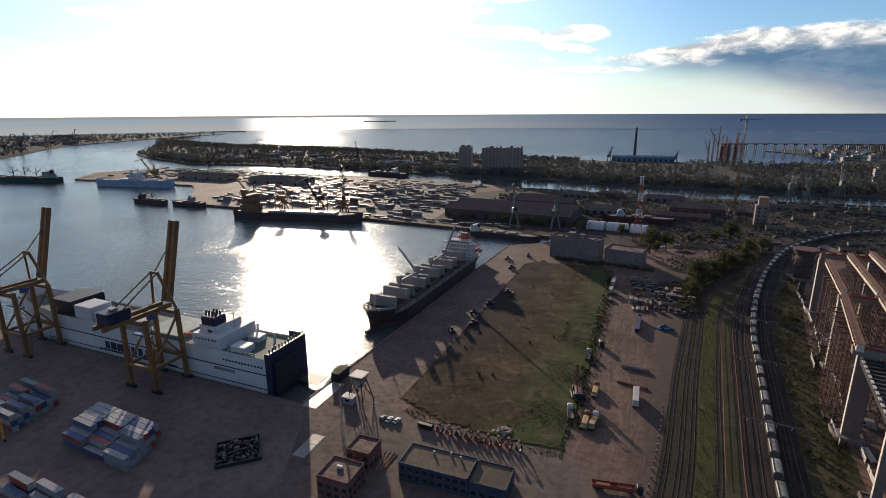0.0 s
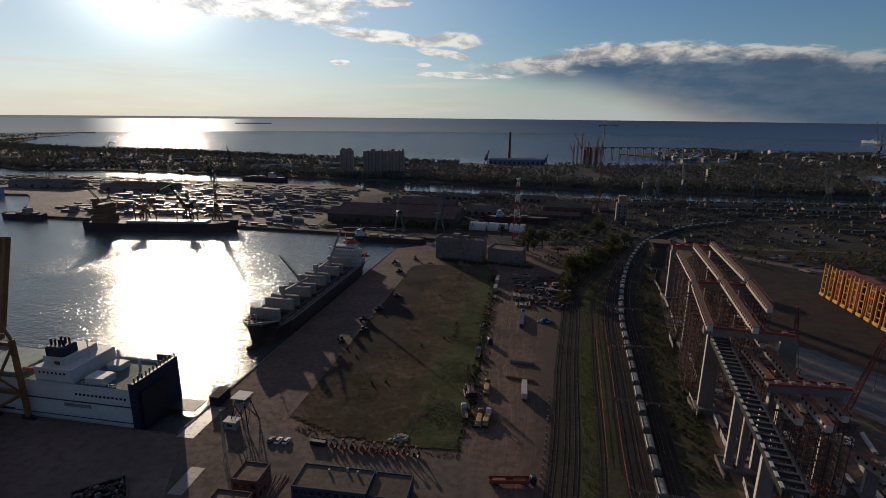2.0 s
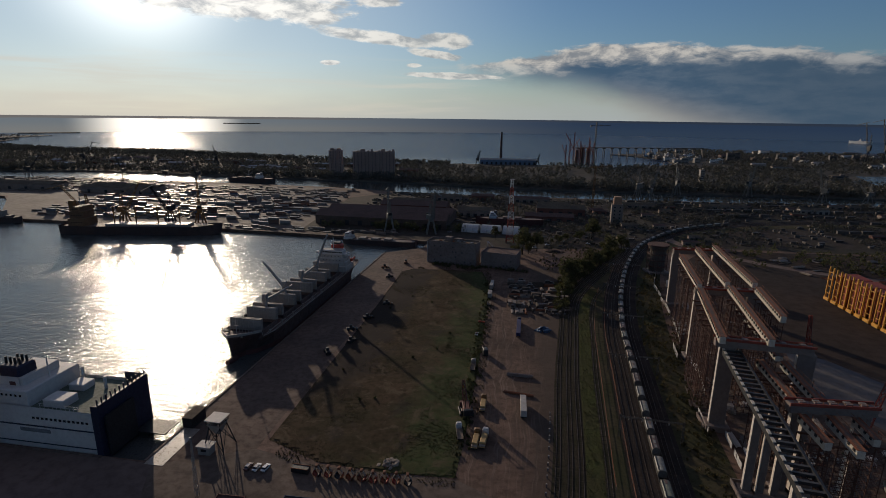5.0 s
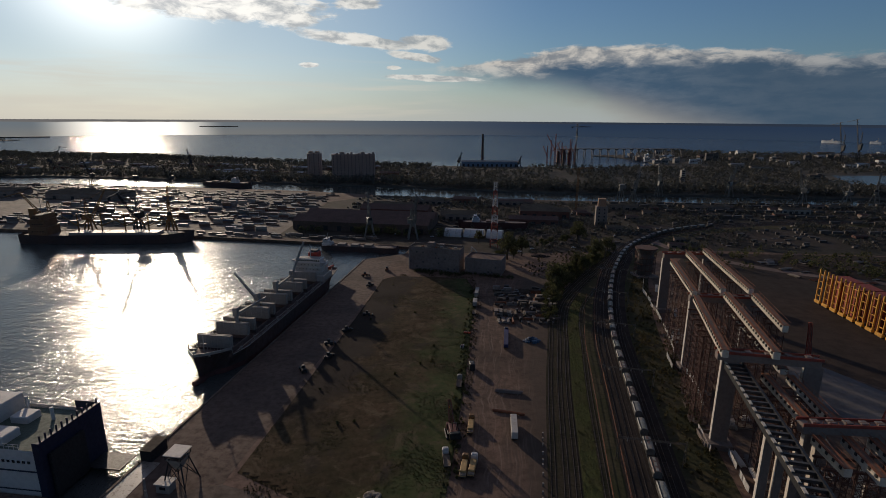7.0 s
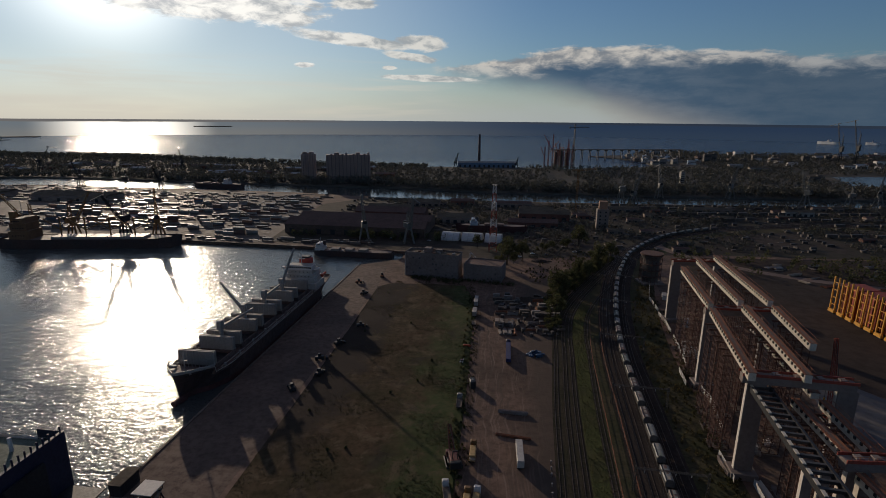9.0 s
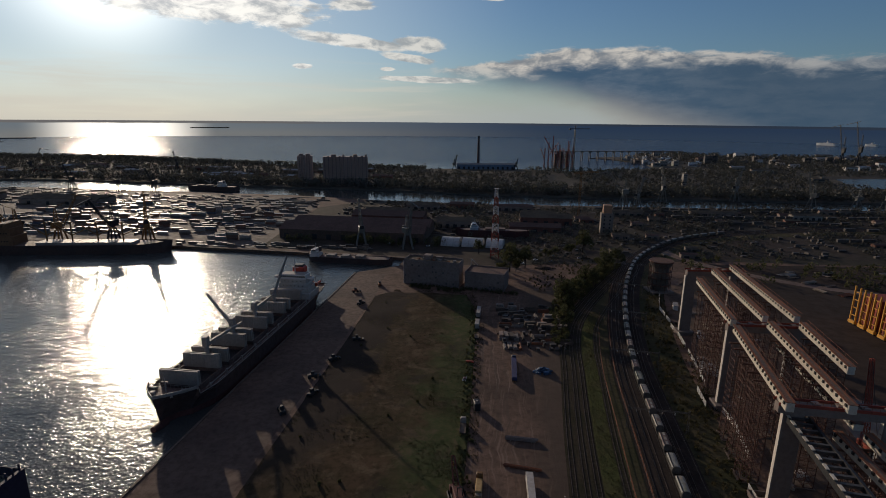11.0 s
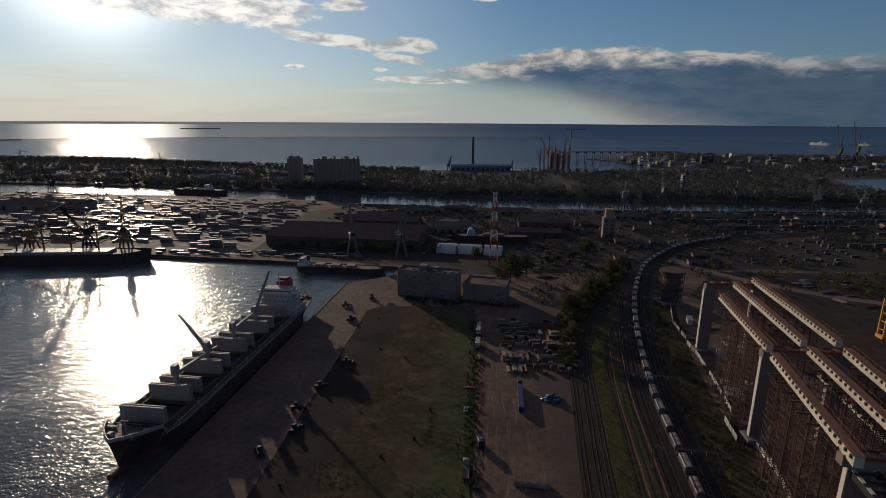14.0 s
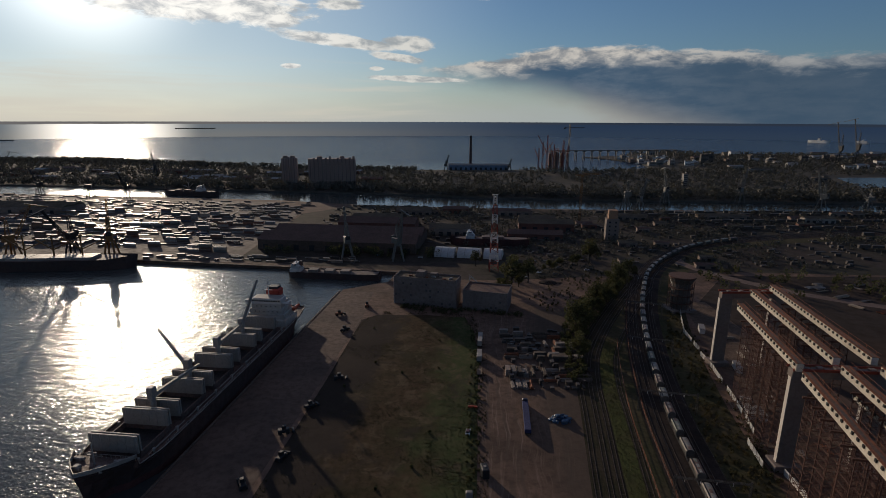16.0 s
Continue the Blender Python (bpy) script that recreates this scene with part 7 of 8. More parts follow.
part("head", B().cbox(0, 0, 24, 9, 8, 9, 0.3), mat("orange_brick", (0.36, 0.2, 0.12), 0.85), wt)
for i in range(5):
    for k in range(2):
        part("window", B().box(-3 + 6 * k, -5.53, 3 + i * 4.2, 1.6, 0.12, 1.8), GLASS_D, wt)

setting("ground_yards", sheet([(45, 402), (150, 416), (240, 426), (420, 412), (1200, 425), (2700, 400), (2700, 688), (700, 713), (214, 733), (70, 740), (-120, 770), (-186, 700), (-186, 460), (-100, 442), (-30, 428), (0, 405)], 0.012), mat("sooty_yard_soil", (0.056, 0.042, 0.036), 0.95, vary=0.7, scale=0.06, second=(0.046, 0.041, 0.03), bump=0.4, bump_scale=0.6, spec=0.1), "dark sooty ground of the rail yards")
# random small sheds of the rail yard and the far districts
random.seed(33)
HUT = [BRICK_B, BRICK_B, BRICK_R, GREYW, PIER_C, BRICK_R]
ROOFS = [ROOF_G, ROOF_R, mat("pale_sheet_roof", (0.3, 0.3, 0.29), 0.6), GREYW]
n = 0
while n < 34:
    x, y = random.uniform(-20, 760), random.uniform(425, 720)
    near_track = min((Vector((x, y)) - p).length for p in TRAIN[::4]) < 24
    if near_track or (x < 130 and y < 640) or (150 < x < 210 and 520 < y < 560):
        continue
    L = random.uniform(6, 20)
    hall(pose(x, y, 0, rz=random.uniform(-12, 6)), L, random.uniform(5, 9), random.uniform(2.6, 4.6), random.choice(HUT[:3]), random.choice(ROOFS[:2]), "small shed among the rail yards", 1, "shed", 2)
    n += 1
n = 0
while n < 46:
    x, y = random.uniform(620, 1700), random.uniform(1150, 1930)
    if not inside(ISLE, x, y) or not inside(ISLE, x - 30, y + 20):
        continue
    L = random.uniform(18, 60)
    hall(pose(x, y, -0.3, rz=random.uniform(-20, 20)), L, random.uniform(12, 22), random.uniform(5, 16), random.choice((WHITE, WHITE, GREYW, PIER_C, BRICK_B)), random.choice(ROOFS), "pale building on the far peninsula", 1, "far_building", 3)
    n += 1
for k in range(44):
    x = random.uniform(-1250, -150)
    y = random.uniform(1040, 1280)
    hall(pose(x, y, -0.3, rz=random.uniform(-12, 4)), random.uniform(15, 50), random.uniform(10, 20), random.uniform(4, 8), random.choice(HUT), random.choice(ROOFS), "low shed among the island trees", 1, "island_shed", 2)
for k in range(22):
    x, y = random.uniform(-3000, -1850), random.uniform(1000, 1900)
    if inside(WEST, x, y):
        hall(pose(x, y, -0.3, rz=random.uniform(20, 60)), random.uniform(30, 90), random.uniform(15, 30), random.uniform(6, 14), random.choice(HUT), random.choice(ROOFS), "port shed on the western land", 1, "port_shed", 3)
for i, (x, y) in enumerate(((-1850, 1150), (-1960, 1320), (-1790, 1060), (-2060, 1500))):
    portal_crane(pose(x, y, -0.3), 60, BLACK, "dark portal crane on the western land", 40 * i, 60)


# ---- landmarks on the island ----
def tower_block(m, L, W, storeys, label):
    h = storeys * 3.0
    t = thing("apartment_block", m, label, "apartment building", "tall apartment blocks")
    part("wall", B().box(0, 0, 0, L, W, h), mat("pinkish_panel_wall", (0.32, 0.235, 0.2), 0.85, vary=0.25, scale=0.15), t)
    n = int(L / 7)
    for i in range(n):
        hh = (i * 37 % 3) * 2.2
        part("bay", B().box(-L / 2 + (i + 0.5) * L / n, -W / 2 - 1.0, 0, L / n * 0.55, 2.4, h + hh), mat("pinkish_panel_wall", (0.32, 0.235, 0.2), 0.85), t)
    part("roof_house", B().box(-L * 0.25, 0, h, 8, 6, 4).box(L * 0.22, 0, h, 8, 6, 4), BRICK_B, t)
    me = B().box(0, 0, 0, 1.7, 0.2, 1.5).mesh("window", GLASS_D)
    for k in range(storeys):
        for i in range(n):
            part("window", me, GLASS_D, t, at=pose(-L / 2 + (i + 0.5) * L / n, -W / 2 - 2.22, 1 + 3 * k))
    return t


tower_block(pose(-198, 965, -0.3, rz=12), 84, 16, 18, "large pinkish-brown apartment block above the trees")
tower_block(pose(-278, 975, -0.3, rz=8), 27, 18, 18, "narrow brown apartment tower above the trees")
ch = thing("chimney", pose(76, 1335, -0.3), "tall slim dark factory chimney by the sea", "chimney")
part("stack", B().beam((0, 0, 0), (0, 0, 83), 8, n=14, r1=5), mat("sooty_brick", (0.09, 0.06, 0.055), 0.9), ch)
part("rim", B().beam((0, 0, 82), (0, 0, 84), 5.8, n=14), BLACK, ch)
hall(pose(20, 1318, -0.3), 150, 22, 12, mat("sea_blue_wall", (0.14, 0.2, 0.28), 0.7), GREYW, "long low factory hall below the chimney", 1, "factory_hall", 12)
for x, y, h in ((14, 1300, 32), (172, 1312, 24)):
    portal_crane(pose(x, y, -0.3), h, BLACK, "small dark crane by the factory hall", 60, 70)
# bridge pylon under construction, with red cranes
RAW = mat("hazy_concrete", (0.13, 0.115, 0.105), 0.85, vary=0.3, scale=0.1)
py = thing("bridge_tower", pose(290, 1330, -0.3), "unfinished bridge tower wrapped in red scaffolding", "bridge tower")
for x in (-15, 0, 15):
    part("pylon_leg", B().cbox(x, 0, 0, 6, 10, 46 - abs(x) * 0.3, 0.4), RAW, py)
    part("scaffold", B().lattice((x, -8, 0), (x, -8, 54 - abs(x) * 0.6), 8, 12, 0.45), RED_STEEL, py)
    part("scaffold", B().lattice((x + 7, -6, 0), (x + 7, -6, 40 + abs(x) * 0.4), 6, 10, 0.4), SCAF, py)
for z in (20, 34, 45):
    part("formwork", B().box(0, -2, z, 40, 12, 0.8), SCAF, py)
for x, y, h, w in ((266, 1322, 86, 4.0), (256, 1326, 70, 4.0), (304, 1318, 74, 4.0), (247, 1330, 54, 4.0), (318, 1324, 60, 3.6), (282, 1316, 64, 3.6)):
    t = thing("red_derrick", pose(x, y, -0.3, rz=random.uniform(0, 180)), "red lattice derrick crane beside the bridge tower", "crane", "red derrick cranes")
    part("mast", B().lattice((0, 0, 0), (0, 0, h), w * 0.8, 14, 0.4, 1.6), RED_STEEL, t)
    part("jib", B().lattice((0, 0, h * 0.5), (h * 0.35, 0, h * 0.98), 2.0, 8, 0.3, 1.0), RED_STEEL, t)
    part("footing", B().box(0, 0, 0, 7, 7, 1.2), RAW, t)
tc = thing("tower_crane", pose(324, 1340, -0.3, rz=10), "thin dark tower crane over the bridge site", "crane")
part("mast", B().lattice((0, 0, 0), (0, 0, 112), 2.6, 30, 0.5), BLACK, tc)
part("jib", B().lattice((-16, 0, 104), (38, 0, 104), 2.0, 18, 0.4), BLACK, tc)
part("counterweight", B().cbox(-14, 0, 101, 4, 2.4, 3, 0.2), BLACK, tc)
oc = thing("tower_crane", pose(174, 652, 0, rz=-15), "slim ochre tower crane above the rail yards", "crane")
part("mast", B().lattice((0, 0, 0), (0, 0, 58), 2.4, 20, 0.5), CRANE_Y, oc)
part("jib", B().lattice((-9, 0, 57), (22, 0, 60), 1.8, 12, 0.4), CRANE_Y, oc)
part("cab", B().cbox(0, 0, 55, 3.4, 3.4, 3.0, 0.3), CRANE_Y, oc)
# viaduct over the inlet
deck = smooth_line([(318, 1640), (400, 1662), (480, 1674), (560, 1684), (640, 1694), (760, 1712)], 26)
vd = thing("far_viaduct", pose(0, 0, 0), "grey road viaduct on paired piers across the inlet", "bridge")
for p, q in zip(deck, deck[1:]):
    part("span", B().beam((p.x, p.y, 29), (q.x, q.y, 29), 12, 2.0), RAW, vd)
for i in range(1, len(deck)):
    p = deck[i]
    part("pier", B().box(p.x - 2.4, p.y, -4, 2.0, 3, 31).box(p.x + 2.4, p.y, -4, 2.0, 3, 31).box(p.x, p.y, 25, 11, 4, 3.2), RAW, vd)
# pale houses and slabs of the far peninsula
random.seed(52)


def slab_house(m, L, W, h, wall, label):
    t = thing("far_house", m, label, "building", "houses on the far peninsula")
    part("wall", B().box(0, 0, 0, L, W, h), wall, t)
    part("roof", B().box(0, 0, h, L + 0.8, W + 0.8, 0.6), ROOF_G, t)
    part("roof_house", B().box(L * 0.2, 0, h + 0.6, L * 0.25, W * 0.5, 2.4), wall, t)
    for k in range(max(1, int(h / 4))):
        part("window_band", B().box(0, -W / 2 - 0.05, 1.4 + 3.8 * k, L * 0.86, 0.2, 1.5), GLASS_D, t)


for i in range(26):
    x, y = random.uniform(560, 700), random.uniform(1420, 1690)
    slab_house(pose(x, y, -0.3, rz=random.choice((0, 12, -40, 60)) + random.uniform(-6, 6)), random.uniform(9, 26), random.uniform(9, 13), random.uniform(6, 17), random.choice((WHITE, GREYW, TARP, BRICK_B)), "pale flat-roofed house by the inlet shore")
for i in range(17):
    x = 780 + i * 42 + random.uniform(-12, 12)
    slab_house(pose(x, 1640 + random.uniform(-70, 60), -0.3, rz=random.uniform(-14, 8)), random.uniform(10, 24), 12, random.choice((10, 14, 18, 24)), random.choice((GREYW, BRICK_B, RAW, RAW)), "tall slab house on the far peninsula")
slab_house(pose(705, 1480, -0.3, rz=-20), 34, 14, 12, TARP, "large white hall by the inlet shore")
slab_house(pose(470, 1010, -0.3, rz=4), 8, 8, 24, GREYW, "grey tower house above the shipyard trees")
slab_house(pose(790, 1085, -0.3, rz=-4), 32, 12, 9, RAW, "pale hall beside the dock")
# breakwater and low islands of the gulf
setting("ground_spit", B().prism([(-2600, 2800), (-2390, 2973), (-2375, 2990), (-2420, 3000), (-2640, 2845)], -4, 2), FAR_LAND, "low dark breakwater out on the gulf")
setting("ground_islet", B().prism([(-1935, 3928), (-1700, 4036), (-1692, 4052), (-1930, 3946)], 30, 51), FAR_LAND, "low dark islet far out on the gulf")
setting("ground_cape", B().prism([(640, 1800), (590, 1560), (545, 1700), (480, 1790), (500, 1800), (600, 1850)], -4, -0.4), FAR_LAND, "low sandy spit into the inlet")
setting("water_pond", sheet([(800, 985), (880, 1165), (1500, 1190), (1700, 1150), (1500, 985)], -0.2), WATER, "still water of a dock among the trees")

# ---- containers and trucks of the far terminal ----
random.seed(8)


FAR_P = mat_random("far_container_paint", [(0.2, 0.09, 0.06), (0.14, 0.1, 0.08), (0.24, 0.22, 0.2), (0.1, 0.06, 0.05), (0.06, 0.08, 0.12), (0.3, 0.27, 0.24), (0.12, 0.12, 0.11)], 0.4)


def far_box(m):
    c = thing("shipping_container", m, "steel shipping container on the far terminal", "container", "containers on the far terminal")
    part("body", B().box(0, 0, 0, 12.2, 2.44, 2.5), FAR_P, c)
    part("roof_panel", B().box(0, 0, 2.5, 12.1, 2.4, 0.1), FAR_P, c)
    return c


box_far = far_box(pose(-250, 500, 0))
n = 0
for row in range(17):
    y0 = 500 + row * 17 + random.uniform(-3, 3)
    x = -560 + random.uniform(0, 30)
    while x < -195:
        if random.random() < 0.62 and n < 215:
            for k in range(random.choice((1, 1, 2, 2, 3))):
                copy_thing(box_far, pose(x, y0 - (x + 300) * 0.09, 2.6 * k, rz=-6 + random.choice((0, 0, 0, 0, 90)) * (k == 0)))
                n += 1
        x += random.choice((12.8, 12.8, 14, 26, 40))
setting("pavement_far", sheet([(-565, 494), (-292, 467), (-186, 454), (-190, 700), (-260, 800), (-440, 826), (-740, 866), (-980, 850), (-990, 670), (-700, 655)], 0.03), mat("terminal_paving", (0.16, 0.125, 0.1), 0.85, vary=0.5, scale=0.08, second=(0.1, 0.08, 0.066), spec=0.15), "sunlit paving of the far terminal")


def clutter(name, cells, seed, material, label):
    """Many small boxes, crates and parked wagons too small to pick apart: cells are (x0, y0, x1, y1, count, turn, size)."""
    rnd = random.Random(seed)
    b = B()
    for x0, y0, x1, y1, n, turn, size in cells:
        for i in range(n):
            x, y = rnd.uniform(x0, x1), rnd.uniform(y0, y1)
            if min((x - p.x) ** 2 + (y - p.y) ** 2 for p in TRAIN[::4]) < 240:
                continue
            L = size * rnd.uniform(0.3, 1.6)
            b.box(x, round(y / 6) * 6 + rnd.uniform(-0.8, 0.8) - (x + 300) * 0.07 if turn else y, 0.02, L, rnd.uniform(1.0, 2.8), rnd.uniform(0.3, 2.8), (-6 if turn else 0) + rnd.choice((0, 0, 0, 90)) * (rnd.random() < 0.3) + rnd.uniform(-3, 3))
    setting(name, b, material, label, kind="stuff")


CLUT = mat("mixed_goods", (0.16, 0.12, 0.095), 0.5, vary=0.5, scale=0.4, second=(0.08, 0.062, 0.052), island=True)
CLUT_D = mat("dark_goods", (0.085, 0.066, 0.054), 0.6, vary=0.7, scale=0.4, second=(0.045, 0.037, 0.032), island=True)
clutter("terminal_goods", [(-560, 510, -190, 800, 560, 1, 13), (-980, 670, -560, 840, 420, 1, 13), (-285, 466, -60, 482, 60, 1, 8)], 61, CLUT, "crowded trailers and goods on the far terminal")
clutter("yard_goods", [(60, 440, 420, 720, 380, 0, 4), (300, 430, 900, 700, 170, 0, 5), (-150, 520, 60, 760, 240, 0, 5)], 62, CLUT_D, "parked wagons and goods among the rail yards")
clutter("yard_litter", [(32, 228, 74, 300, 85, 0, 2.2)], 64, CLUT_D, "crates, offcuts and litter between the stacks of the storage yard")
b = B()
rnd = random.Random(63)
for y, x0, x1 in ((704, 215, 900), (684, 225, 880), (640, 300, 700), (600, 330, 760), (562, 470, 900), (505, 420, 800)):
    x = x0
    while x < x1:
        if rnd.random() < 0.8:
            b.box(x, y + (x - 215) * 0.01, 0.9, 12.2, 2.9, rnd.choice((2.2, 2.8, 3.4)))
        x += 13.6
setting("stabled_wagons", b, CLUT_D, "lines of stabled goods wagons in the rail yards", kind="stuff")

# ---- trees and scrub ----
def leaf_cloud(centres, radii, per, size, seed, flat=0.8):
    """Many small leaf faces round the centres, each a crown of its own."""
    rng = np.random.default_rng(seed)
    C, R = np.repeat(np.asarray(centres), per, 0), np.repeat(np.asarray(radii), per, 0)
    N = len(C)
    d = rng.normal(size=(N, 3))
    d /= np.linalg.norm(d, axis=1, keepdims=True)
    P = C + d * R * (0.45 + 0.6 * rng.random((N, 1)) ** 0.6)
    a = rng.normal(size=(N, 3))
    a /= np.linalg.norm(a, axis=1, keepdims=True)
    b_ = np.cross(a, rng.normal(size=(N, 3)))
    b_ /= np.linalg.norm(b_, axis=1, keepdims=True)
    s = size * (0.6 + 0.8 * rng.random((N, 1)))
    V = np.stack([P - a * s - b_ * s * flat, P + a * s - b_ * s * 0.4, P + b_ * s * flat], 1).reshape(-1, 3)
    V[:, 2] = np.maximum(V[:, 2], -0.2)
    o = B()
    o.v = [tuple(p) for p in V.tolist()]
    o.f = [(3 * i, 3 * i + 1, 3 * i + 2) for i in range(N)]
    return o


def scatter(poly, n, seed, keep=lambda x, y: True):
    rnd = random.Random(seed)
    xs, ys = [p[0] for p in poly], [p[1] for p in poly]
    out = []
    while len(out) < n:
        x, y = rnd.uniform(min(xs), max(xs)), rnd.uniform(min(ys), max(ys))
        if inside(poly, x, y) and keep(x, y):
            out.append((x, y))
    return out


def woods(name, poly, n, seed, hi, per, size, leaf, label, keep=lambda x, y: True):
    rnd = random.Random(seed + 1)
    cs, rs = [], []
    for x, y in scatter(poly, n, seed, keep):
        h = hi * rnd.uniform(0.55, 1.15)
        cs.append((x, y, h * 0.55))
        rs.append((h * 0.42, h * 0.42, h * 0.5))
    setting(name, leaf_cloud(cs, rs, per, size, seed), leaf, label, kind="stuff")


gap = lambda x, y: noise.noise((x * 0.006, y * 0.006, 2)) > -0.5
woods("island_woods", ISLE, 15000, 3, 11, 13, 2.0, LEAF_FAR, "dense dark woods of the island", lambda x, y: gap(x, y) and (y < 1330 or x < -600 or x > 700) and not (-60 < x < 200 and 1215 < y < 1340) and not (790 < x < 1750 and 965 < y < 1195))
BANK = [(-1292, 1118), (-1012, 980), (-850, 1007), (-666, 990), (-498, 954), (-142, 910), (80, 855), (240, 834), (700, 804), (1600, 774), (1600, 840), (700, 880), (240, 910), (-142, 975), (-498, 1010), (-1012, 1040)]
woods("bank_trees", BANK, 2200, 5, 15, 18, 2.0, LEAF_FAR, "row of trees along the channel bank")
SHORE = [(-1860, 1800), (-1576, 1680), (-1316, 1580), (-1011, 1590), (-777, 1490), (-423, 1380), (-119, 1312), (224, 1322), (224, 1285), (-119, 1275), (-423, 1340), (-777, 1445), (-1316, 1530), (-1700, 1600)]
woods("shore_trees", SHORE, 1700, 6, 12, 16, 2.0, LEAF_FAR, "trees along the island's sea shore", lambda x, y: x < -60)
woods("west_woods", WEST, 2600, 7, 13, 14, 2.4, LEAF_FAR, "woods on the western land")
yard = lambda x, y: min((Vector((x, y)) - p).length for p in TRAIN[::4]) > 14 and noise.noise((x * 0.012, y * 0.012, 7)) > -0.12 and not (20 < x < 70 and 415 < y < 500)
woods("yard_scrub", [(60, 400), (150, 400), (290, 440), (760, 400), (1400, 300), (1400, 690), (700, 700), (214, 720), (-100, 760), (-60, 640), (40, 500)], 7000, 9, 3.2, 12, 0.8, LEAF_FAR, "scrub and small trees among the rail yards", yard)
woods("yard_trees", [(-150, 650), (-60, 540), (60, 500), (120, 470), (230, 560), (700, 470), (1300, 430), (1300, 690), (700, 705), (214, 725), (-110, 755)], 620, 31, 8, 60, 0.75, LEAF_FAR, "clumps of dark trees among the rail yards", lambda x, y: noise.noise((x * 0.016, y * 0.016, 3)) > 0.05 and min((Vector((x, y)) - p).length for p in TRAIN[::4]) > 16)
woods("wall_trees", [(-190, 486), (-150, 482), (20, 460), (20, 480), (-60, 492)], 60, 32, 9, 70, 0.6, LEAF, "leafy trees in front of the brown warehouse", lambda x, y: noise.noise((x * 0.03, y * 0.03, 6)) > -0.05)
woods("tree_belt", [(190, 395), (260, 345), (420, 300), (900, 220), (900, 330), (420, 400), (260, 420), (215, 440)], 420, 12, 8, 34, 0.85, LEAF, "dark belt of trees along the service road", lambda x, y: min((Vector((x, y)) - p).length for p in bypass) > 8)
SCRUB = [(84, 60), (94, 60), (108, 110), (113, 140), (126, 190), (137, 238), (148, 285), (160, 345), (148, 330), (128, 285), (116, 245), (103, 190), (97, 150), (90, 100)]
woods("trackside_scrub", SCRUB, 620, 14, 1.7, 26, 0.28, LEAF_DRY, "low scrub between the railway and the fence", lambda x, y: min((Vector((x, y)) - p).length for p in TRAIN[::3]) > 11)
woods("field_weeds", FIELD, 16000, 15, 0.32, 7, 0.17, LEAF_DRY, "dry weeds over the whole field", lambda x, y: noise.noise((x * 0.05, y * 0.05, 1)) > -0.35)
woods("field_green", FIELD, 7000, 16, 0.34, 8, 0.19, LEAF, "green weeds on the landward half of the field", lambda x, y: x > -20 + 0.11 * (y - 80) + 12 * noise.noise((x * 0.04, y * 0.04, 9)))
woods("field_bushes", FIELD, 14, 17, 1.5, 90, 0.3, LEAF, "dark bushes scattered over the field", lambda x, y: noise.noise((x * 0.03, y * 0.03, 5)) > 0.12)
RIM = [(-79, 84), (-60, 72), (-26, 64), (8, 64), (9, 92), (15, 170), (19, 225), (23, 262), (23, 300), (19, 327), (-15, 333), (-48, 333), (-58, 318), (-63, 240)]
woods("field_fringe", RIM, 1300, 27, 0.35, 8, 0.18, LEAF_DRY, "straggling weeds round the field's edge", lambda x, y: (x > -40 or y < 84) and not inside(FIELD, x, y) and noise.noise((x * 0.09, y * 0.09, 4)) > -0.1)
EDGE = [(0, 75), (5, 75), (9, 120), (14, 190), (18, 240), (20, 300), (16, 300), (12, 240), (7, 170), (2, 110)]
woods("edge_bushes", EDGE, 150, 18, 1.5, 60, 0.26, LEAF, "dark green bushes along the dirt road")
woods("siding_weeds", [(p.x, p.y) for p in offset(WEST_T, 5.0)[10:80]] + [(p.x, p.y) for p in offset(WEST_T, 12.0)[10:80]][::-1], 1500, 19, 0.7, 8, 0.16, LEAF, "fresh weeds between the sidings")


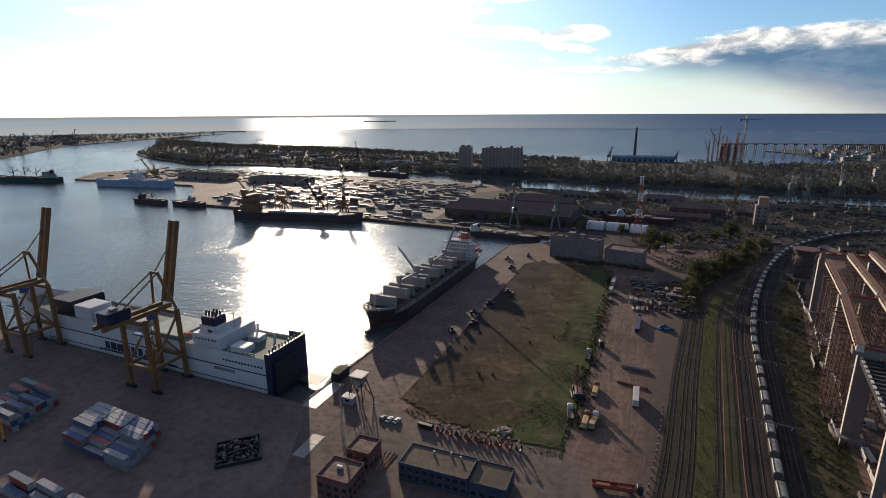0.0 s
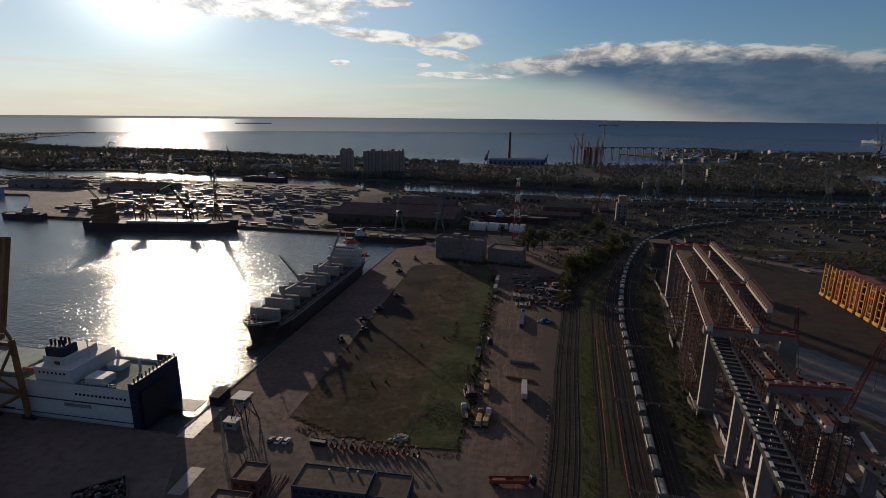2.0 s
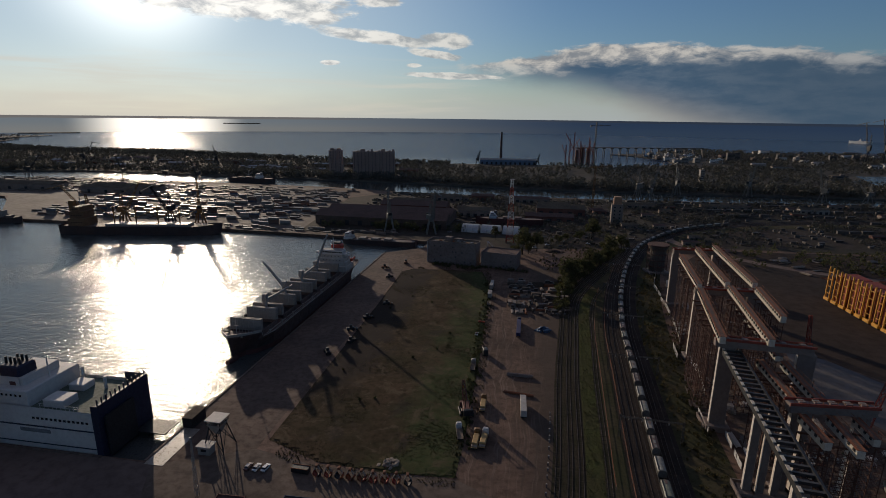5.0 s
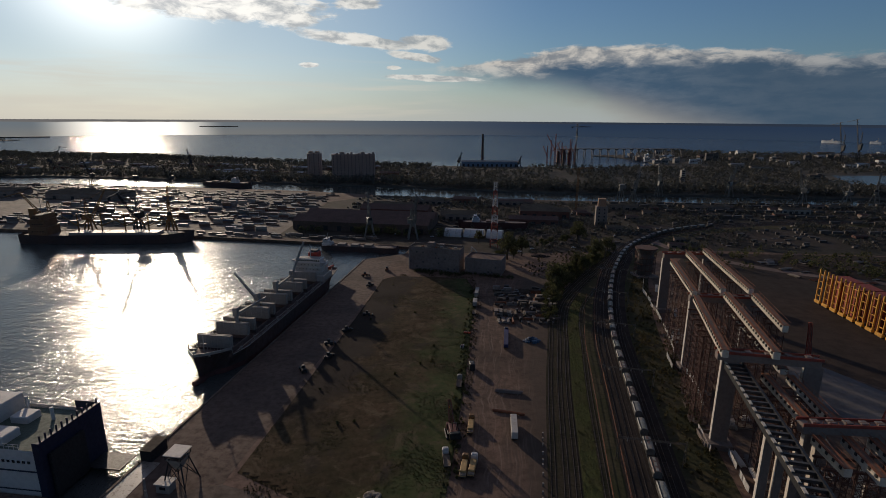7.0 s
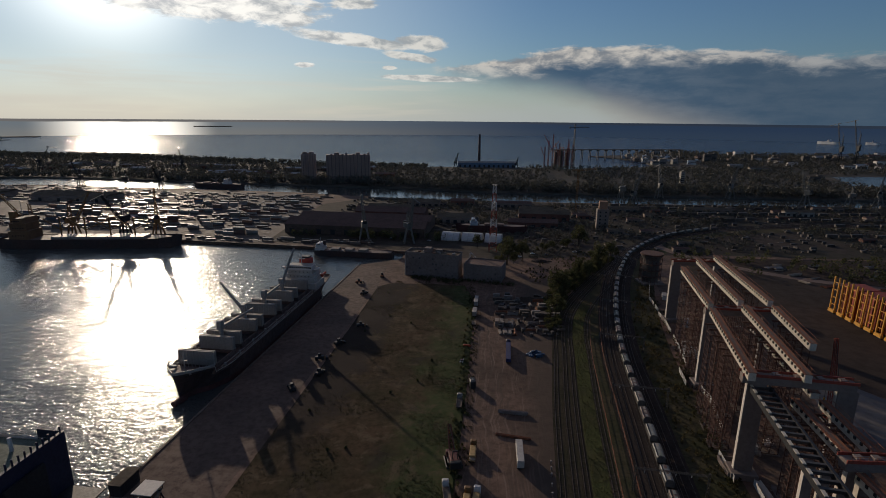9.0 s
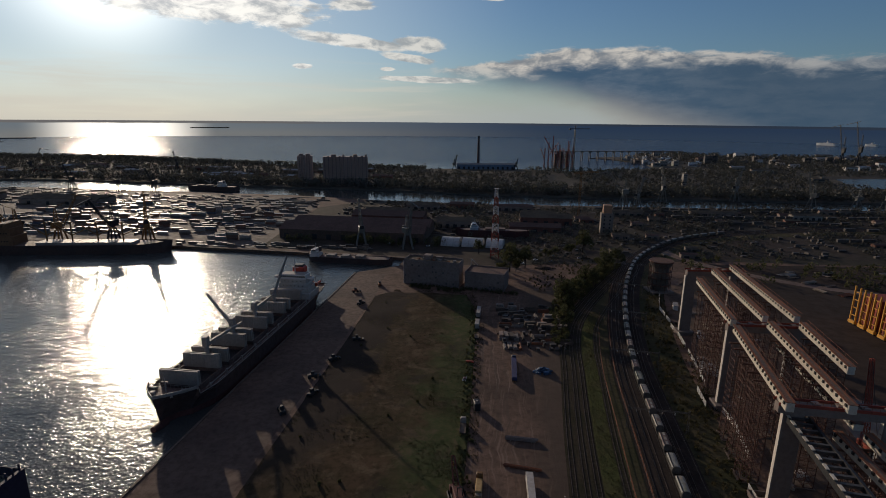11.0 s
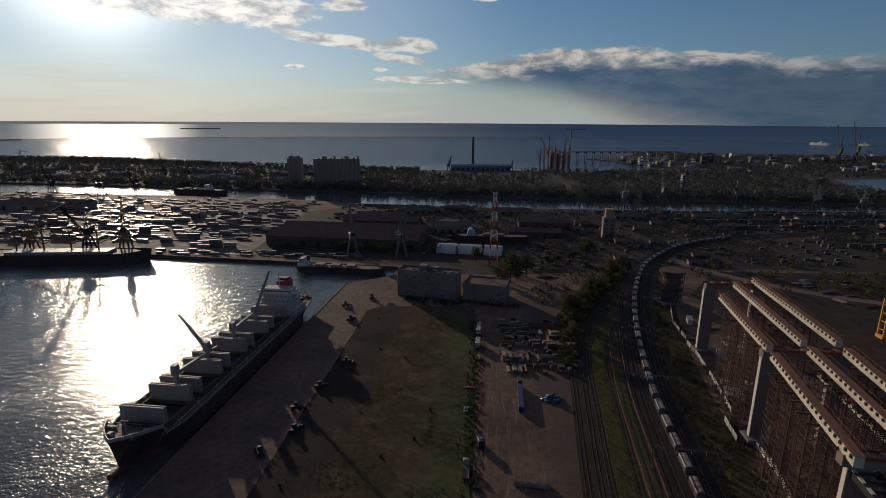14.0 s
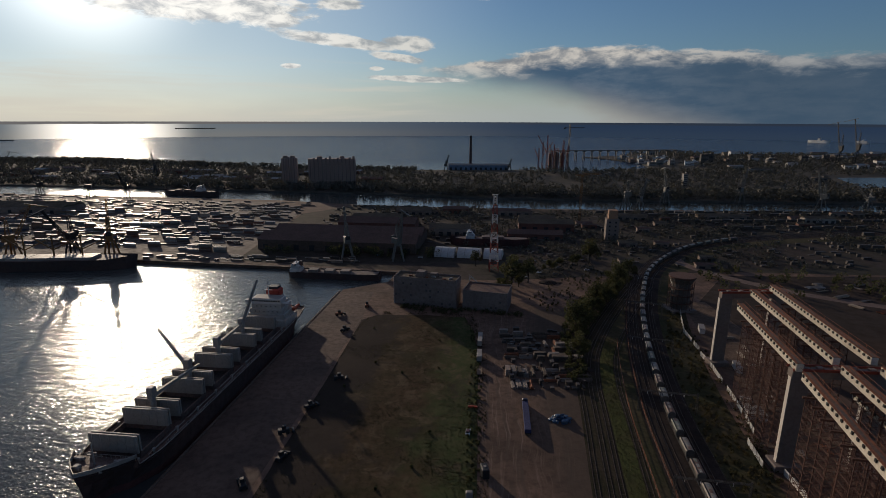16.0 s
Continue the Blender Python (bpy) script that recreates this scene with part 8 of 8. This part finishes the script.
woods("embankment_scrub", [(60, 236), (70, 240), (80, 284), (104, 330), (138, 385), (152, 404), (140, 412), (108, 372), (84, 334), (68, 290)], 420, 20, 3.4, 60, 0.36, LEAF, "dense dark scrub on the railway embankment")
woods("wall_scrub", [(-30, 338), (8, 326), (14, 332), (50, 322), (52, 327), (14, 338), (-30, 346)], 150, 25, 2.4, 40, 0.3, LEAF, "dark shrubs along the foot of the harbour building")
woods("bank_scrub", [(70, 330), (84, 345), (110, 385), (140, 420), (128, 430), (90, 400), (60, 360)], 90, 24, 2.2, 40, 0.3, LEAF_DRY, "dry scrub beside the embankment")


def tree(m, h, seed, label):
    rnd = random.Random(seed)
    t = thing("tree", m, label, "tree", "trees along the embankment")
    b = B().beam((0, 0, 0), (0, 0, h * 0.45), h * 0.06, n=8, r1=h * 0.04)
    part("trunk", b, BARK, t)
    cs, rs = [], []
    for i in range(15):
        a, e = rnd.uniform(0, 6.28), rnd.uniform(0.1, 1.3)
        L = h * rnd.uniform(0.2, 0.42)
        p0 = Vector((0, 0, h * rnd.uniform(0.24, 0.6)))
        p1 = p0 + Vector((math.cos(a) * math.cos(e), math.sin(a) * math.cos(e), math.sin(e))) * L
        part("limb", B().beam(p0, p1, h * 0.03, n=6, r1=h * 0.01), BARK, t)
        cs.append(tuple(p1))
        r = h * rnd.uniform(0.1, 0.18)
        rs.append((r, r, r * 0.9))
    cs.append((0, 0, h * 0.8))
    rs.append((h * 0.16,) * 3)
    part("crown", leaf_cloud(cs, rs, 120, h * 0.026, seed), LEAF, t)
    return t


kinds = [tree(pose(90, 318, 0), 12, 1, "leafy tree on the railway embankment"), tree(pose(97, 332, 0), 10, 2, "leafy tree on the railway embankment"), tree(pose(52, 383, 0), 24, 3, "broad leafy tree beside the harbour annex")]
random.seed(44)
for x, y in [(84, 306), (92, 326), (100, 340), (104, 336), (108, 352), (113, 348), (118, 362), (122, 358), (128, 374), (134, 384), (140, 392), (80, 296), (77, 284), (74, 270), (72, 258), (86, 316), (95, 322), (52, 384), (47, 372), (110, 340), (126, 368),
             (44, 384), (56, 386), (90, 436), (96, 430), (84, 428), (102, 440), (74, 432), (112, 444), (66, 396), (150, 404), (30, 444), (158, 412), (120, 446), (132, 452)]:
    k = random.uniform(0.55, 1.05)
    copy_thing(random.choice(kinds), pose(x + random.uniform(-2, 2), y + random.uniform(-2, 2), 0, rz=random.uniform(0, 360)) @ Matrix.Diagonal((k, k, k, 1)))
